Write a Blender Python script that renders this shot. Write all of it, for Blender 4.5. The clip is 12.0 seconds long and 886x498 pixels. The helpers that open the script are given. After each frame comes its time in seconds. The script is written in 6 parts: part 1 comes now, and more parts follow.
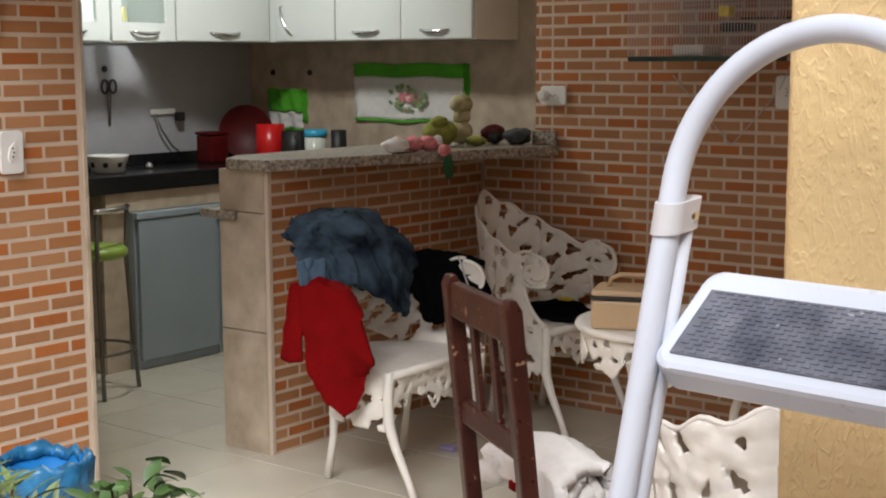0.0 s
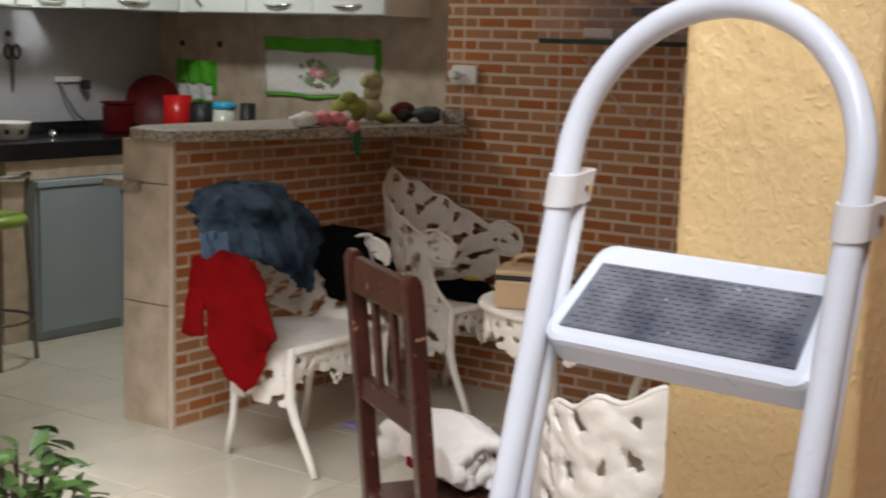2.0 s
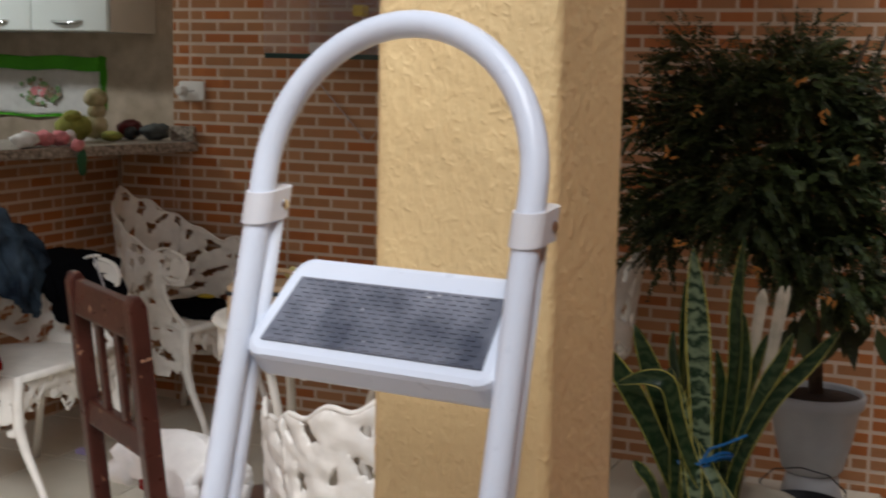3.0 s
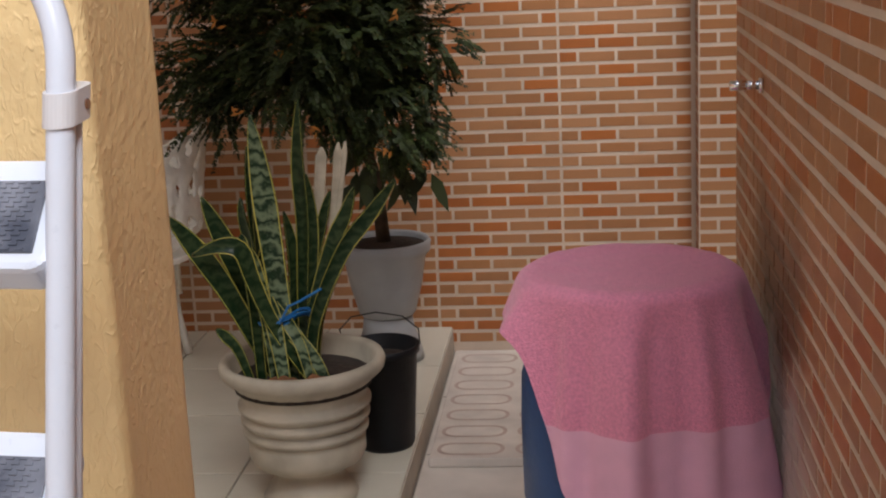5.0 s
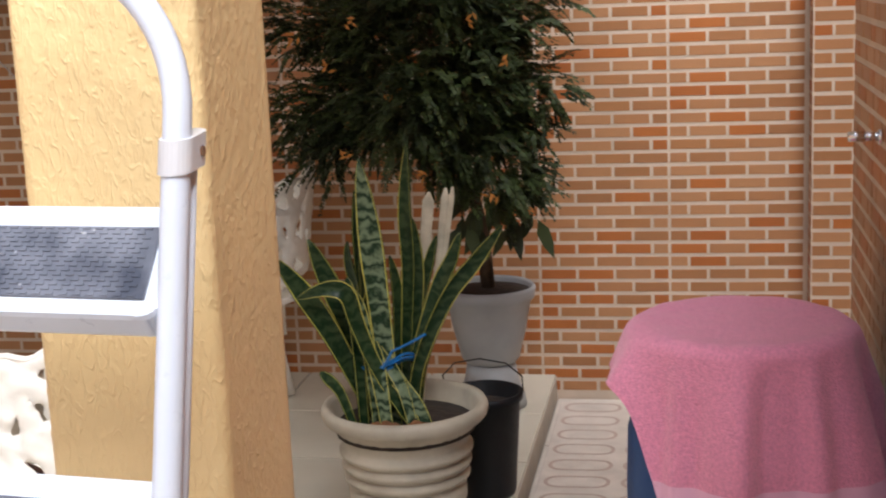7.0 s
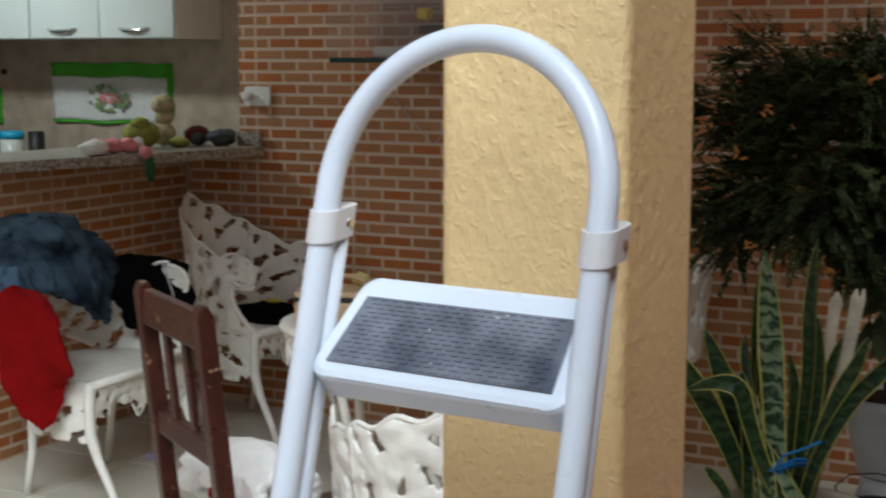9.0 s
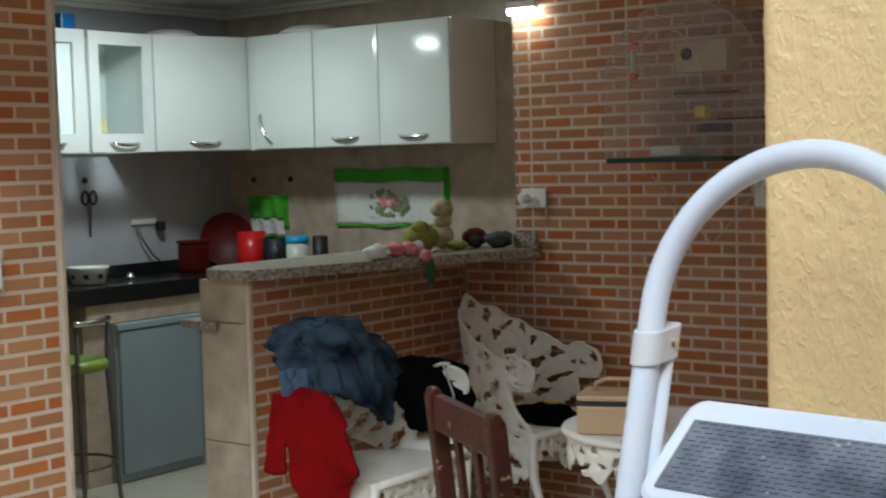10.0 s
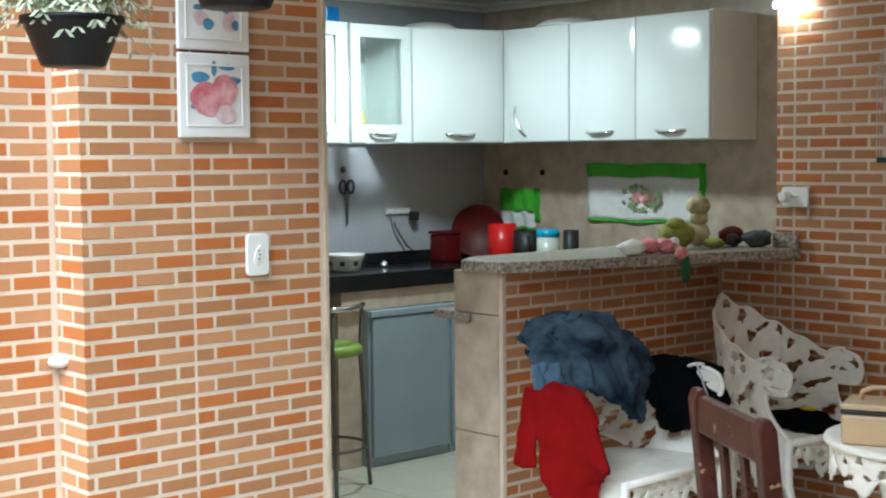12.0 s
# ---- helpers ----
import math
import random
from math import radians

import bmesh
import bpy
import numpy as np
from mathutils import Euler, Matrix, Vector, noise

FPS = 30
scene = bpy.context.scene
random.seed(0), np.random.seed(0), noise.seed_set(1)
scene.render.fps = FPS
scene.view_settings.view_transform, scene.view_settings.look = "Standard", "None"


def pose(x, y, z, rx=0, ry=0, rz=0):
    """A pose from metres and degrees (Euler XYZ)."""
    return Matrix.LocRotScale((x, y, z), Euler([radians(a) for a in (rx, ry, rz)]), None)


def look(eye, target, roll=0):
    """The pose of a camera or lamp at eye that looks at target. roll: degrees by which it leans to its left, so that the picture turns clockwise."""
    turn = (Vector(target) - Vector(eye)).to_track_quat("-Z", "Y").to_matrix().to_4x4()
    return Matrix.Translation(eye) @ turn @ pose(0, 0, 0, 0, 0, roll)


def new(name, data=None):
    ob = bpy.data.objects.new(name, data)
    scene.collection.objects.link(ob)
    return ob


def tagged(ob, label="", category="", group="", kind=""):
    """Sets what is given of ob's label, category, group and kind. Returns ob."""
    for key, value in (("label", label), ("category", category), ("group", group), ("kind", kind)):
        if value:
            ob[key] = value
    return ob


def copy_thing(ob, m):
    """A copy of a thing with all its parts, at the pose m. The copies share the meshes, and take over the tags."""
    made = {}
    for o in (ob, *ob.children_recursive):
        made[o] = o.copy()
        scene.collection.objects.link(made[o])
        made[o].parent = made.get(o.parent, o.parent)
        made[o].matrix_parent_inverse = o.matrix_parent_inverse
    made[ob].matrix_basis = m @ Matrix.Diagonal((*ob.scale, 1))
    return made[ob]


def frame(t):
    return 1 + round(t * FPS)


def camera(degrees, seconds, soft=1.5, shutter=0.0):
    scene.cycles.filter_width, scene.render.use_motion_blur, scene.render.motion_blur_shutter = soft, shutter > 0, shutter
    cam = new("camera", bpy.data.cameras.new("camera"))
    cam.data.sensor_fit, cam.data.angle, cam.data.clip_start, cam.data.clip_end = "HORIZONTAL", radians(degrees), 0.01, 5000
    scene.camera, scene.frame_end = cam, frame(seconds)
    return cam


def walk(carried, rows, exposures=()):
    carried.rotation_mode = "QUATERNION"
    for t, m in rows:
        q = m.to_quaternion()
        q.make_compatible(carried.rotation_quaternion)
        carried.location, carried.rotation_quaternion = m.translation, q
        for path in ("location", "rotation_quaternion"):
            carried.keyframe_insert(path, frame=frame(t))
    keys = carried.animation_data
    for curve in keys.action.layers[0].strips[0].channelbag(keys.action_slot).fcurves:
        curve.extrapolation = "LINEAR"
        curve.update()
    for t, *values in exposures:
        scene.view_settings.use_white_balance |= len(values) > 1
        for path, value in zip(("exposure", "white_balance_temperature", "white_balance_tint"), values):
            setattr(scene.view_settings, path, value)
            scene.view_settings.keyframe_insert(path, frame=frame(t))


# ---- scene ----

# ---- camera and walk ----
cam = camera(35.50, 12.0, soft=2.0, shutter=0.3)
PATH = [  # seconds, place, turn
    (0, 0.1421, 0.0578, 1.4175, 82.259, 0.236, 38.168),
    (0.5, 0.1406, 0.0633, 1.4185, 82.797, -0.469, 38.393),
    (1, 0.1368, 0.0554, 1.4149, 82.664, -1.566, 39.959),
    (1.5, 0.1367, 0.0621, 1.4131, 82.285, -1.484, 40.024),
    (2, 0.1471, 0.0769, 1.4056, 81.494, -1.683, 34.7),
    (2.5, 0.1594, 0.0824, 1.4099, 81.937, -1.207, 29.416),
    (3, 0.1925, 0.071, 1.4118, 82.274, -0.997, 23.921),
    (3.5, 0.2386, 0.0582, 1.4396, 80.442, -1.331, 18.349),
    (3.7, 0.2425, 0.056, 1.4385, 80.242, -0.617, 15.747),
    (5.3, 0.2285, 0.026, 1.4095, 76.434, 2.975, 4.881),
    (5.5, 0.2281, 0.0264, 1.4094, 76.467, 3.359, 4.929),
    (6, 0.2264, 0.0301, 1.4098, 76.684, 3.349, 5.106),
    (6.5, 0.2224, 0.0406, 1.4114, 77.662, 3.028, 6.706),
    (6.7, 0.2205, 0.046, 1.4125, 78.092, 2.784, 8.021),
    (8.3, 0.206, 0.0735, 1.427, 81.397, 0.452, 18.834),
    (8.5, 0.2021, 0.0792, 1.4273, 81.769, 0.107, 20.769),
    (9, 0.1815, 0.0931, 1.4243, 82.201, -0.094, 26.577),
    (9.5, 0.1615, 0.0807, 1.4402, 84.183, 0.694, 32.175),
    (10, 0.1337, 0.0823, 1.4436, 86.286, 1.49, 37.403),
    (10.5, 0.1246, 0.068, 1.4464, 86.639, 0.638, 39.392),
    (11, 0.1094, 0.072, 1.446, 86.698, 0.757, 41.072),
    (11.5, 0.1023, 0.057, 1.4499, 86.94, 0.702, 44.961),
    (12, 0.0781, 0.0666, 1.4433, 86.208, 0.464, 47.404),
]
EXPOSURES = [(0.0, 0.56, 6000, 9), (1.5, 0.56, 6000, 9), (2.5, 0.48, 5950, 8), (3.5, 0.14, 5700, 8), (5.3, 0.90, 5950, 10), (6.0, 1.14, 5950, 10), (6.7, 1.22, 5850, 9), (8.5, 0.64, 5550, 2), (9.5, 0.34, 5350, -1), (10.5, 0.42, 5450, -1), (11.0, 0.62, 5450, -1), (12.0, 1.12, 5100, -4)]
walk(cam, [(t, pose(x, y, z, rx, ry, rz)) for t, x, y, z, rx, ry, rz in PATH], EXPOSURES)

# ---- world and light ----
world = bpy.data.worlds.new("sky")
scene.world = world
world.use_nodes = True
wt = world.node_tree
sky = wt.nodes.new("ShaderNodeTexSky")
sky.sky_type, sky.sun_disc = "NISHITA", False
sky.sun_elevation, sky.sun_rotation = radians(50.7), radians(145.6)
sky.air_density, sky.dust_density, sky.ozone_density = 0.8, 5.0, 0.3
wt.links.new(sky.outputs["Color"], wt.nodes["Background"].inputs["Color"])
wt.nodes["Background"].inputs["Strength"].default_value = 0.08
sun = new("sun", bpy.data.lights.new("sun", "SUN"))
sun.data.energy, sun.data.angle, sun.data.color = 3.4, radians(45), (1.0, 0.97, 0.93)
sun.matrix_world = look((3.7, -5.4, 8.0), (0, 0, 0))

kitchen_light = new("kitchen_light", bpy.data.lights.new("kitchen_light", "AREA"))
kitchen_light.data.shape, kitchen_light.data.size, kitchen_light.data.energy, kitchen_light.data.color = "DISK", 0.22, 8.5, (1.0, 0.97, 0.86)
kitchen_light.matrix_world = look((-4.30, 4.08, 2.205), (-4.30, 4.08, 0))

# ---- materials ----
def material(name, base, rough=0.6, metal=0.0, vary=0.15, scale=8.0, bump=0.0, bump_scale=60.0, second=None, spec=0.5, per=0.0, island=False, coat=0.0):
    m = bpy.data.materials.new(name)
    m.use_nodes = True
    t = m.node_tree
    b = t.nodes["Principled BSDF"]
    b.inputs["Metallic"].default_value = metal
    b.inputs["Specular IOR Level"].default_value = spec
    b.inputs["Coat Weight"].default_value = coat
    co = t.nodes.new("ShaderNodeTexCoord")
    n1 = t.nodes.new("ShaderNodeTexNoise")
    n1.inputs["Scale"].default_value, n1.inputs["Detail"].default_value = scale, 6
    t.links.new(co.outputs["Object"], n1.inputs["Vector"])
    ramp = t.nodes.new("ShaderNodeMix")
    ramp.data_type = "RGBA"
    a = [max(0.0, c * (1 - vary)) for c in base]
    z = second if second else [min(1.0, c * (1 + vary)) for c in base]
    ramp.inputs["A"].default_value, ramp.inputs["B"].default_value = (*a, 1), (*z, 1)
    fac = t.nodes.new("ShaderNodeMapRange")
    fac.inputs["From Min"].default_value, fac.inputs["From Max"].default_value = 0.3, 0.7
    t.links.new(n1.outputs["Fac"], fac.inputs["Value"])
    t.links.new(fac.outputs["Result"], ramp.inputs["Factor"])
    col = ramp.outputs["Result"]
    if per:
        hsv = t.nodes.new("ShaderNodeHueSaturation")
        if island:
            src = t.nodes.new("ShaderNodeNewGeometry").outputs["Random Per Island"]
        else:
            src = t.nodes.new("ShaderNodeObjectInfo").outputs["Random"]
        mr = t.nodes.new("ShaderNodeMapRange")
        mr.inputs["To Min"].default_value, mr.inputs["To Max"].default_value = 1 - per, 1 + per
        t.links.new(src, mr.inputs["Value"])
        t.links.new(mr.outputs["Result"], hsv.inputs["Value"])
        t.links.new(col, hsv.inputs["Color"])
        col = hsv.outputs["Color"]
    t.links.new(col, b.inputs["Base Color"])
    n2 = t.nodes.new("ShaderNodeTexNoise")
    n2.inputs["Scale"].default_value, n2.inputs["Detail"].default_value = bump_scale, 4
    t.links.new(co.outputs["Object"], n2.inputs["Vector"])
    rr = t.nodes.new("ShaderNodeMapRange")
    rr.inputs["To Min"].default_value, rr.inputs["To Max"].default_value = max(0.02, rough - 0.08), min(1.0, rough + 0.08)
    t.links.new(n2.outputs["Fac"], rr.inputs["Value"])
    t.links.new(rr.outputs["Result"], b.inputs["Roughness"])
    if bump:
        bp = t.nodes.new("ShaderNodeBump")
        bp.inputs["Strength"].default_value, bp.inputs["Distance"].default_value = min(1.0, bump), 0.004
        t.links.new(n2.outputs["Fac"], bp.inputs["Height"])
        t.links.new(bp.outputs["Normal"], b.inputs["Normal"])
    return m


def brick_material(name, island):
    """Printed ceramic brick: most tan, some burnt orange, a soft mottling on each."""
    m = material(name, (0.36, 0.17, 0.075), 0.42, spec=0.3, vary=0.12, scale=30, bump=0.15, bump_scale=90)
    t = m.node_tree
    b = t.nodes["Principled BSDF"]
    old = b.inputs["Base Color"].links[0].from_socket
    if island:
        src = t.nodes.new("ShaderNodeNewGeometry").outputs["Random Per Island"]
    else:
        src = t.nodes.new("ShaderNodeObjectInfo").outputs["Random"]
    cr = t.nodes.new("ShaderNodeValToRGB")
    cr.color_ramp.interpolation = "CONSTANT"
    e = cr.color_ramp.elements
    e[0].position, e[0].color = 0.0, (0.445, 0.215, 0.098, 1)
    e[1].position, e[1].color = 0.22, (0.37, 0.172, 0.074, 1)
    for p, c in ((0.42, (0.485, 0.247, 0.118)), (0.6, (0.42, 0.193, 0.078)), (0.72, (0.40, 0.115, 0.025)), (0.86, (0.46, 0.14, 0.03))):
        x = e.new(p)
        x.color = (*c, 1)
    t.links.new(src, cr.inputs["Fac"])
    mix = t.nodes.new("ShaderNodeMix")
    mix.data_type = "RGBA"
    mix.inputs["Factor"].default_value = 0.72
    t.links.new(old, mix.inputs["A"])
    t.links.new(cr.outputs["Color"], mix.inputs["B"])
    t.links.new(mix.outputs["Result"], b.inputs["Base Color"])
    return m


def glass_material(name, tint=(0.9, 0.95, 0.95), rough=0.02):
    m = bpy.data.materials.new(name)
    m.use_nodes = True
    b = m.node_tree.nodes["Principled BSDF"]
    b.inputs["Base Color"].default_value = (*tint, 1)
    b.inputs["Transmission Weight"].default_value, b.inputs["Roughness"].default_value, b.inputs["IOR"].default_value = 1.0, rough, 1.45
    return m


BRICK, BRICK_STUFF = brick_material("brick_tile", False), brick_material("brick_tile_rest", True)
GROUT = material("grout", (0.62, 0.50, 0.39), 0.8, vary=0.1, scale=5, bump=0.3)
PLASTER = material("ochre_plaster", (0.83, 0.62, 0.31), 0.5, vary=0.05, scale=6, bump=0.35, bump_scale=90)


def trowel_ridges(m, scale=120.0, depth=0.0012):
    """Thin wandering upright ridges left by a trowel, on top of the fine grain."""
    t = m.node_tree
    b = t.nodes["Principled BSDF"]
    co = t.nodes.new("ShaderNodeTexCoord")
    mp = t.nodes.new("ShaderNodeMapping")
    mp.inputs["Scale"].default_value = (1.0, 1.0, 0.36)
    t.links.new(co.outputs["Object"], mp.inputs["Vector"])
    n = t.nodes.new("ShaderNodeTexNoise")
    n.inputs["Scale"].default_value, n.inputs["Detail"].default_value, n.inputs["Distortion"].default_value = scale, 1.5, 0.7
    t.links.new(mp.outputs["Vector"], n.inputs["Vector"])
    sub = t.nodes.new("ShaderNodeMath")
    sub.operation = "SUBTRACT"
    sub.inputs[1].default_value = 0.5
    t.links.new(n.outputs["Fac"], sub.inputs[0])
    ab = t.nodes.new("ShaderNodeMath")
    ab.operation = "ABSOLUTE"
    t.links.new(sub.outputs[0], ab.inputs[0])
    mr = t.nodes.new("ShaderNodeMapRange")
    mr.interpolation_type = "SMOOTHSTEP"
    mr.inputs["From Min"].default_value, mr.inputs["From Max"].default_value = 0.0, 0.085
    mr.inputs["To Min"].default_value, mr.inputs["To Max"].default_value = 1.0, 0.0
    t.links.new(ab.outputs[0], mr.inputs["Value"])
    bp = t.nodes.new("ShaderNodeBump")
    bp.inputs["Strength"].default_value, bp.inputs["Distance"].default_value = 0.45, depth
    t.links.new(mr.outputs["Result"], bp.inputs["Height"])
    old = b.inputs["Normal"].links[0].from_node
    t.links.new(old.outputs["Normal"], bp.inputs["Normal"])
    t.links.new(bp.outputs["Normal"], b.inputs["Normal"])


def chipped(m, colour, scale=38.0, edge=0.66):
    """Small chips where the finish is worn through."""
    t = m.node_tree
    b = t.nodes["Principled BSDF"]
    old = b.inputs["Base Color"].links[0].from_socket
    co = t.nodes.new("ShaderNodeTexCoord")
    n = t.nodes.new("ShaderNodeTexNoise")
    n.inputs["Scale"].default_value, n.inputs["Detail"].default_value = scale, 3
    t.links.new(co.outputs["Object"], n.inputs["Vector"])
    mr = t.nodes.new("ShaderNodeMapRange")
    mr.inputs["From Min"].default_value, mr.inputs["From Max"].default_value = edge, edge + 0.03
    t.links.new(n.outputs["Fac"], mr.inputs["Value"])
    mx = t.nodes.new("ShaderNodeMix")
    mx.data_type = "RGBA"
    mx.inputs["B"].default_value = (*colour, 1)
    t.links.new(mr.outputs["Result"], mx.inputs["Factor"])
    t.links.new(old, mx.inputs["A"])
    t.links.new(mx.outputs["Result"], b.inputs["Base Color"])


def damp_marks(m):
    """Pale salt bloom low on the boundary wall with a dark damp edge above it."""
    t = m.node_tree
    b = t.nodes["Principled BSDF"]
    col = b.inputs["Base Color"].links[0].from_socket
    xyz = t.nodes.new("ShaderNodeSeparateXYZ")
    pos = t.nodes.new("ShaderNodeNewGeometry")
    t.links.new(pos.outputs["Position"], xyz.inputs["Vector"])
    n = t.nodes.new("ShaderNodeTexNoise")
    n.inputs["Scale"].default_value, n.inputs["Detail"].default_value = 5.0, 4
    t.links.new(pos.outputs["Position"], n.inputs["Vector"])
    def span(axis, a0, a1, b1, b0):
        """1 between a1 and b1, falling to 0 at a0 and b0, with an uneven edge."""
        add = t.nodes.new("ShaderNodeMath")
        add.operation, add.inputs[1].default_value = "MULTIPLY_ADD", 0.30
        t.links.new(n.outputs["Fac"], add.inputs[0])
        t.links.new(xyz.outputs[axis], add.inputs[2])
        out = []
        for lo, hi in ((a0, a1), (b0, b1)):
            mr = t.nodes.new("ShaderNodeMapRange")
            mr.inputs["From Min"].default_value, mr.inputs["From Max"].default_value = lo + 0.15, hi + 0.15
            t.links.new(add.outputs[0], mr.inputs["Value"])
            out.append(mr.outputs["Result"])
        mul = t.nodes.new("ShaderNodeMath")
        mul.operation = "MULTIPLY"
        t.links.new(out[0], mul.inputs[0])
        t.links.new(out[1], mul.inputs[1])
        return mul.outputs[0]
    east = t.nodes.new("ShaderNodeMath")
    east.operation, east.inputs[1].default_value = "GREATER_THAN", 0.565
    t.links.new(xyz.outputs["X"], east.inputs[0])
    for zs, ys, colour, most in (((0.54, 0.66, 0.80, 0.98), (2.15, 2.35, 2.75, 3.0), (0.10, 0.06, 0.03), 0.75), ((-0.2, 0.25, 0.52, 0.66), (2.0, 2.35, 3.1, 3.2), (0.46, 0.43, 0.40), 0.85)):
        f = t.nodes.new("ShaderNodeMath")
        f.operation = "MULTIPLY"
        t.links.new(span("Z", *zs), f.inputs[0])
        t.links.new(span("Y", *ys), f.inputs[1])
        g = t.nodes.new("ShaderNodeMath")
        g.operation = "MULTIPLY"
        t.links.new(f.outputs[0], g.inputs[0])
        t.links.new(east.outputs[0], g.inputs[1])
        h = t.nodes.new("ShaderNodeMath")
        h.operation, h.inputs[1].default_value = "MULTIPLY", most
        t.links.new(g.outputs[0], h.inputs[0])
        mx = t.nodes.new("ShaderNodeMix")
        mx.data_type = "RGBA"
        mx.inputs["B"].default_value = (*colour, 1)
        t.links.new(h.outputs[0], mx.inputs["Factor"])
        t.links.new(col, mx.inputs["A"])
        col = mx.outputs["Result"]
    t.links.new(col, b.inputs["Base Color"])


for wall_material in (BRICK, BRICK_STUFF, GROUT):
    damp_marks(wall_material)
trowel_ridges(PLASTER)
STONE_TILE = material("beige_stone_tile", (0.54, 0.43, 0.31), 0.35, vary=0.26, scale=11, second=(0.60, 0.50, 0.39), bump=0.05)
WHITE_TILE = material("white_wall_tile", (0.42, 0.42, 0.45), 0.25, vary=0.05, scale=6)
FLOOR_TILE = material("cream_floor_tile", (0.60, 0.56, 0.46), 0.18, vary=0.06, scale=4, bump=0.03, per=0.03)
FLOOR_GROUT = material("floor_grout", (0.45, 0.40, 0.33), 0.8, vary=0.1)
PATTERN_TILE = material("worn_patio_tile", (0.66, 0.59, 0.52), 0.45, vary=0.12, scale=7, bump=0.1)
GRANITE = material("speckled_granite", (0.18, 0.15, 0.12), 0.3, vary=0.5, scale=70, second=(0.55, 0.48, 0.40))
BLACK_GRANITE = material("black_granite", (0.012, 0.012, 0.013), 0.15, vary=0.4, scale=80)
CEILING = material("white_ceiling_paint", (0.72, 0.70, 0.64), 0.8, vary=0.04, scale=2)
LADDER_PAINT = material("white_powder_coat", (0.70, 0.745, 0.83), 0.3, vary=0.03, scale=12, bump=0.05)
RUBBER = material("grey_rubber_mat", (0.085, 0.095, 0.13), 0.45, vary=0.3, scale=25, bump=0.2, second=(0.23, 0.24, 0.28))
CAB_WHITE = material("glossy_white_steel", (0.78, 0.82, 0.80), 0.16, vary=0.02, scale=3)
CAB_SIDE = material("beige_cabinet_side", (0.76, 0.67, 0.58), 0.4, vary=0.05, scale=5)
CAB_BLUE = material("grey_blue_cabinet_paint", (0.30, 0.36, 0.40), 0.35, vary=0.06, scale=4)
CHROME = material("chrome", (0.75, 0.75, 0.75), 0.15, metal=1.0, vary=0.05)
WHITE_METAL = material("white_cast_metal", (0.88, 0.84, 0.77), 0.45, vary=0.06, scale=20, bump=0.2)
DARK_WOOD = material("dark_red_brown_wood", (0.042, 0.012, 0.008), 0.3, vary=0.35, scale=14, bump=0.1)
chipped(DARK_WOOD, (0.24, 0.13, 0.08), 48.0, 0.67)
chipped(RUBBER, (0.45, 0.45, 0.47), 85.0, 0.72)
WHITE_PLASTIC = material("white_plastic", (0.80, 0.79, 0.76), 0.35, vary=0.03)
DARK = material("near_black_paint", (0.013, 0.013, 0.013), 0.5, vary=0.2)

def stripes(name, a, b, scale, axis, rough, bump=0.0, distort=1.5):
    """Two colours in wavy cross bands."""
    m = material(name, a, rough, vary=0.1, scale=20, bump=bump, bump_scale=140)
    t = m.node_tree
    bs = t.nodes["Principled BSDF"]
    old = bs.inputs["Base Color"].links[0].from_socket
    co = t.nodes.new("ShaderNodeTexCoord")
    w = t.nodes.new("ShaderNodeTexWave")
    w.bands_direction = axis
    w.inputs["Scale"].default_value, w.inputs["Distortion"].default_value, w.inputs["Detail"].default_value, w.inputs["Detail Scale"].default_value = scale, distort, 3, 3
    t.links.new(co.outputs["Object"], w.inputs["Vector"])
    mx = t.nodes.new("ShaderNodeMix")
    mx.data_type = "RGBA"
    mx.inputs["B"].default_value = (*b, 1)
    t.links.new(w.outputs["Fac"], mx.inputs["Factor"])
    t.links.new(old, mx.inputs["A"])
    t.links.new(mx.outputs["Result"], bs.inputs["Base Color"])
    return m


SLAB_PRINT = material("slab_print", (0.52, 0.40, 0.34), 0.45, vary=0.06)
CLAMP = material("pale_grey_plastic", (0.66, 0.65, 0.66), 0.45, vary=0.03)
SMOKED = glass_material("smoked_glass", (0.70, 0.74, 0.72), 0.03)
JAR_GLASS = material("cloudy_plastic", (0.62, 0.64, 0.58), 0.25, vary=0.06)
YELLOW_PALE = material("pale_yellow_plastic", (0.62, 0.55, 0.22), 0.4, vary=0.15)
BLUE_CLOTH = material("blue_print", (0.08, 0.22, 0.45), 0.6)
BLUE_PLASTIC = material("blue_plastic", (0.015, 0.14, 0.40), 0.3, vary=0.2)
BLUE_FILM = material("blue_film", (0.02, 0.12, 0.25), 0.35, vary=0.45, scale=25, bump=0.4)
BLUE_LID = material("light_blue_plastic", (0.05, 0.38, 0.62), 0.35)
GREEN_VINYL = material("green_vinyl", (0.25, 0.36, 0.06), 0.35, vary=0.08)
STOOL_METAL = material("dull_grey_metal", (0.16, 0.15, 0.13), 0.35, metal=0.7, vary=0.15)
RED_PLASTIC = material("red_plastic", (0.62, 0.012, 0.012), 0.3, vary=0.08)
DARK_RED = material("dark_red_enamel", (0.085, 0.004, 0.005), 0.45, spec=0.25, vary=0.2)
TOWEL_WHITE = material("white_terry", (0.78, 0.76, 0.74), 0.95, vary=0.05, scale=30, bump=0.5, bump_scale=260)
GREEN_CLOTH = material("green_cloth", (0.10, 0.42, 0.02), 0.9, vary=0.12, bump=0.3, bump_scale=300)
FLOWER_PINK = material("pink_print", (0.72, 0.26, 0.28), 0.9, vary=0.3, scale=40)
FLOWER_LEAF = material("green_print", (0.20, 0.33, 0.14), 0.9, vary=0.3, scale=40)
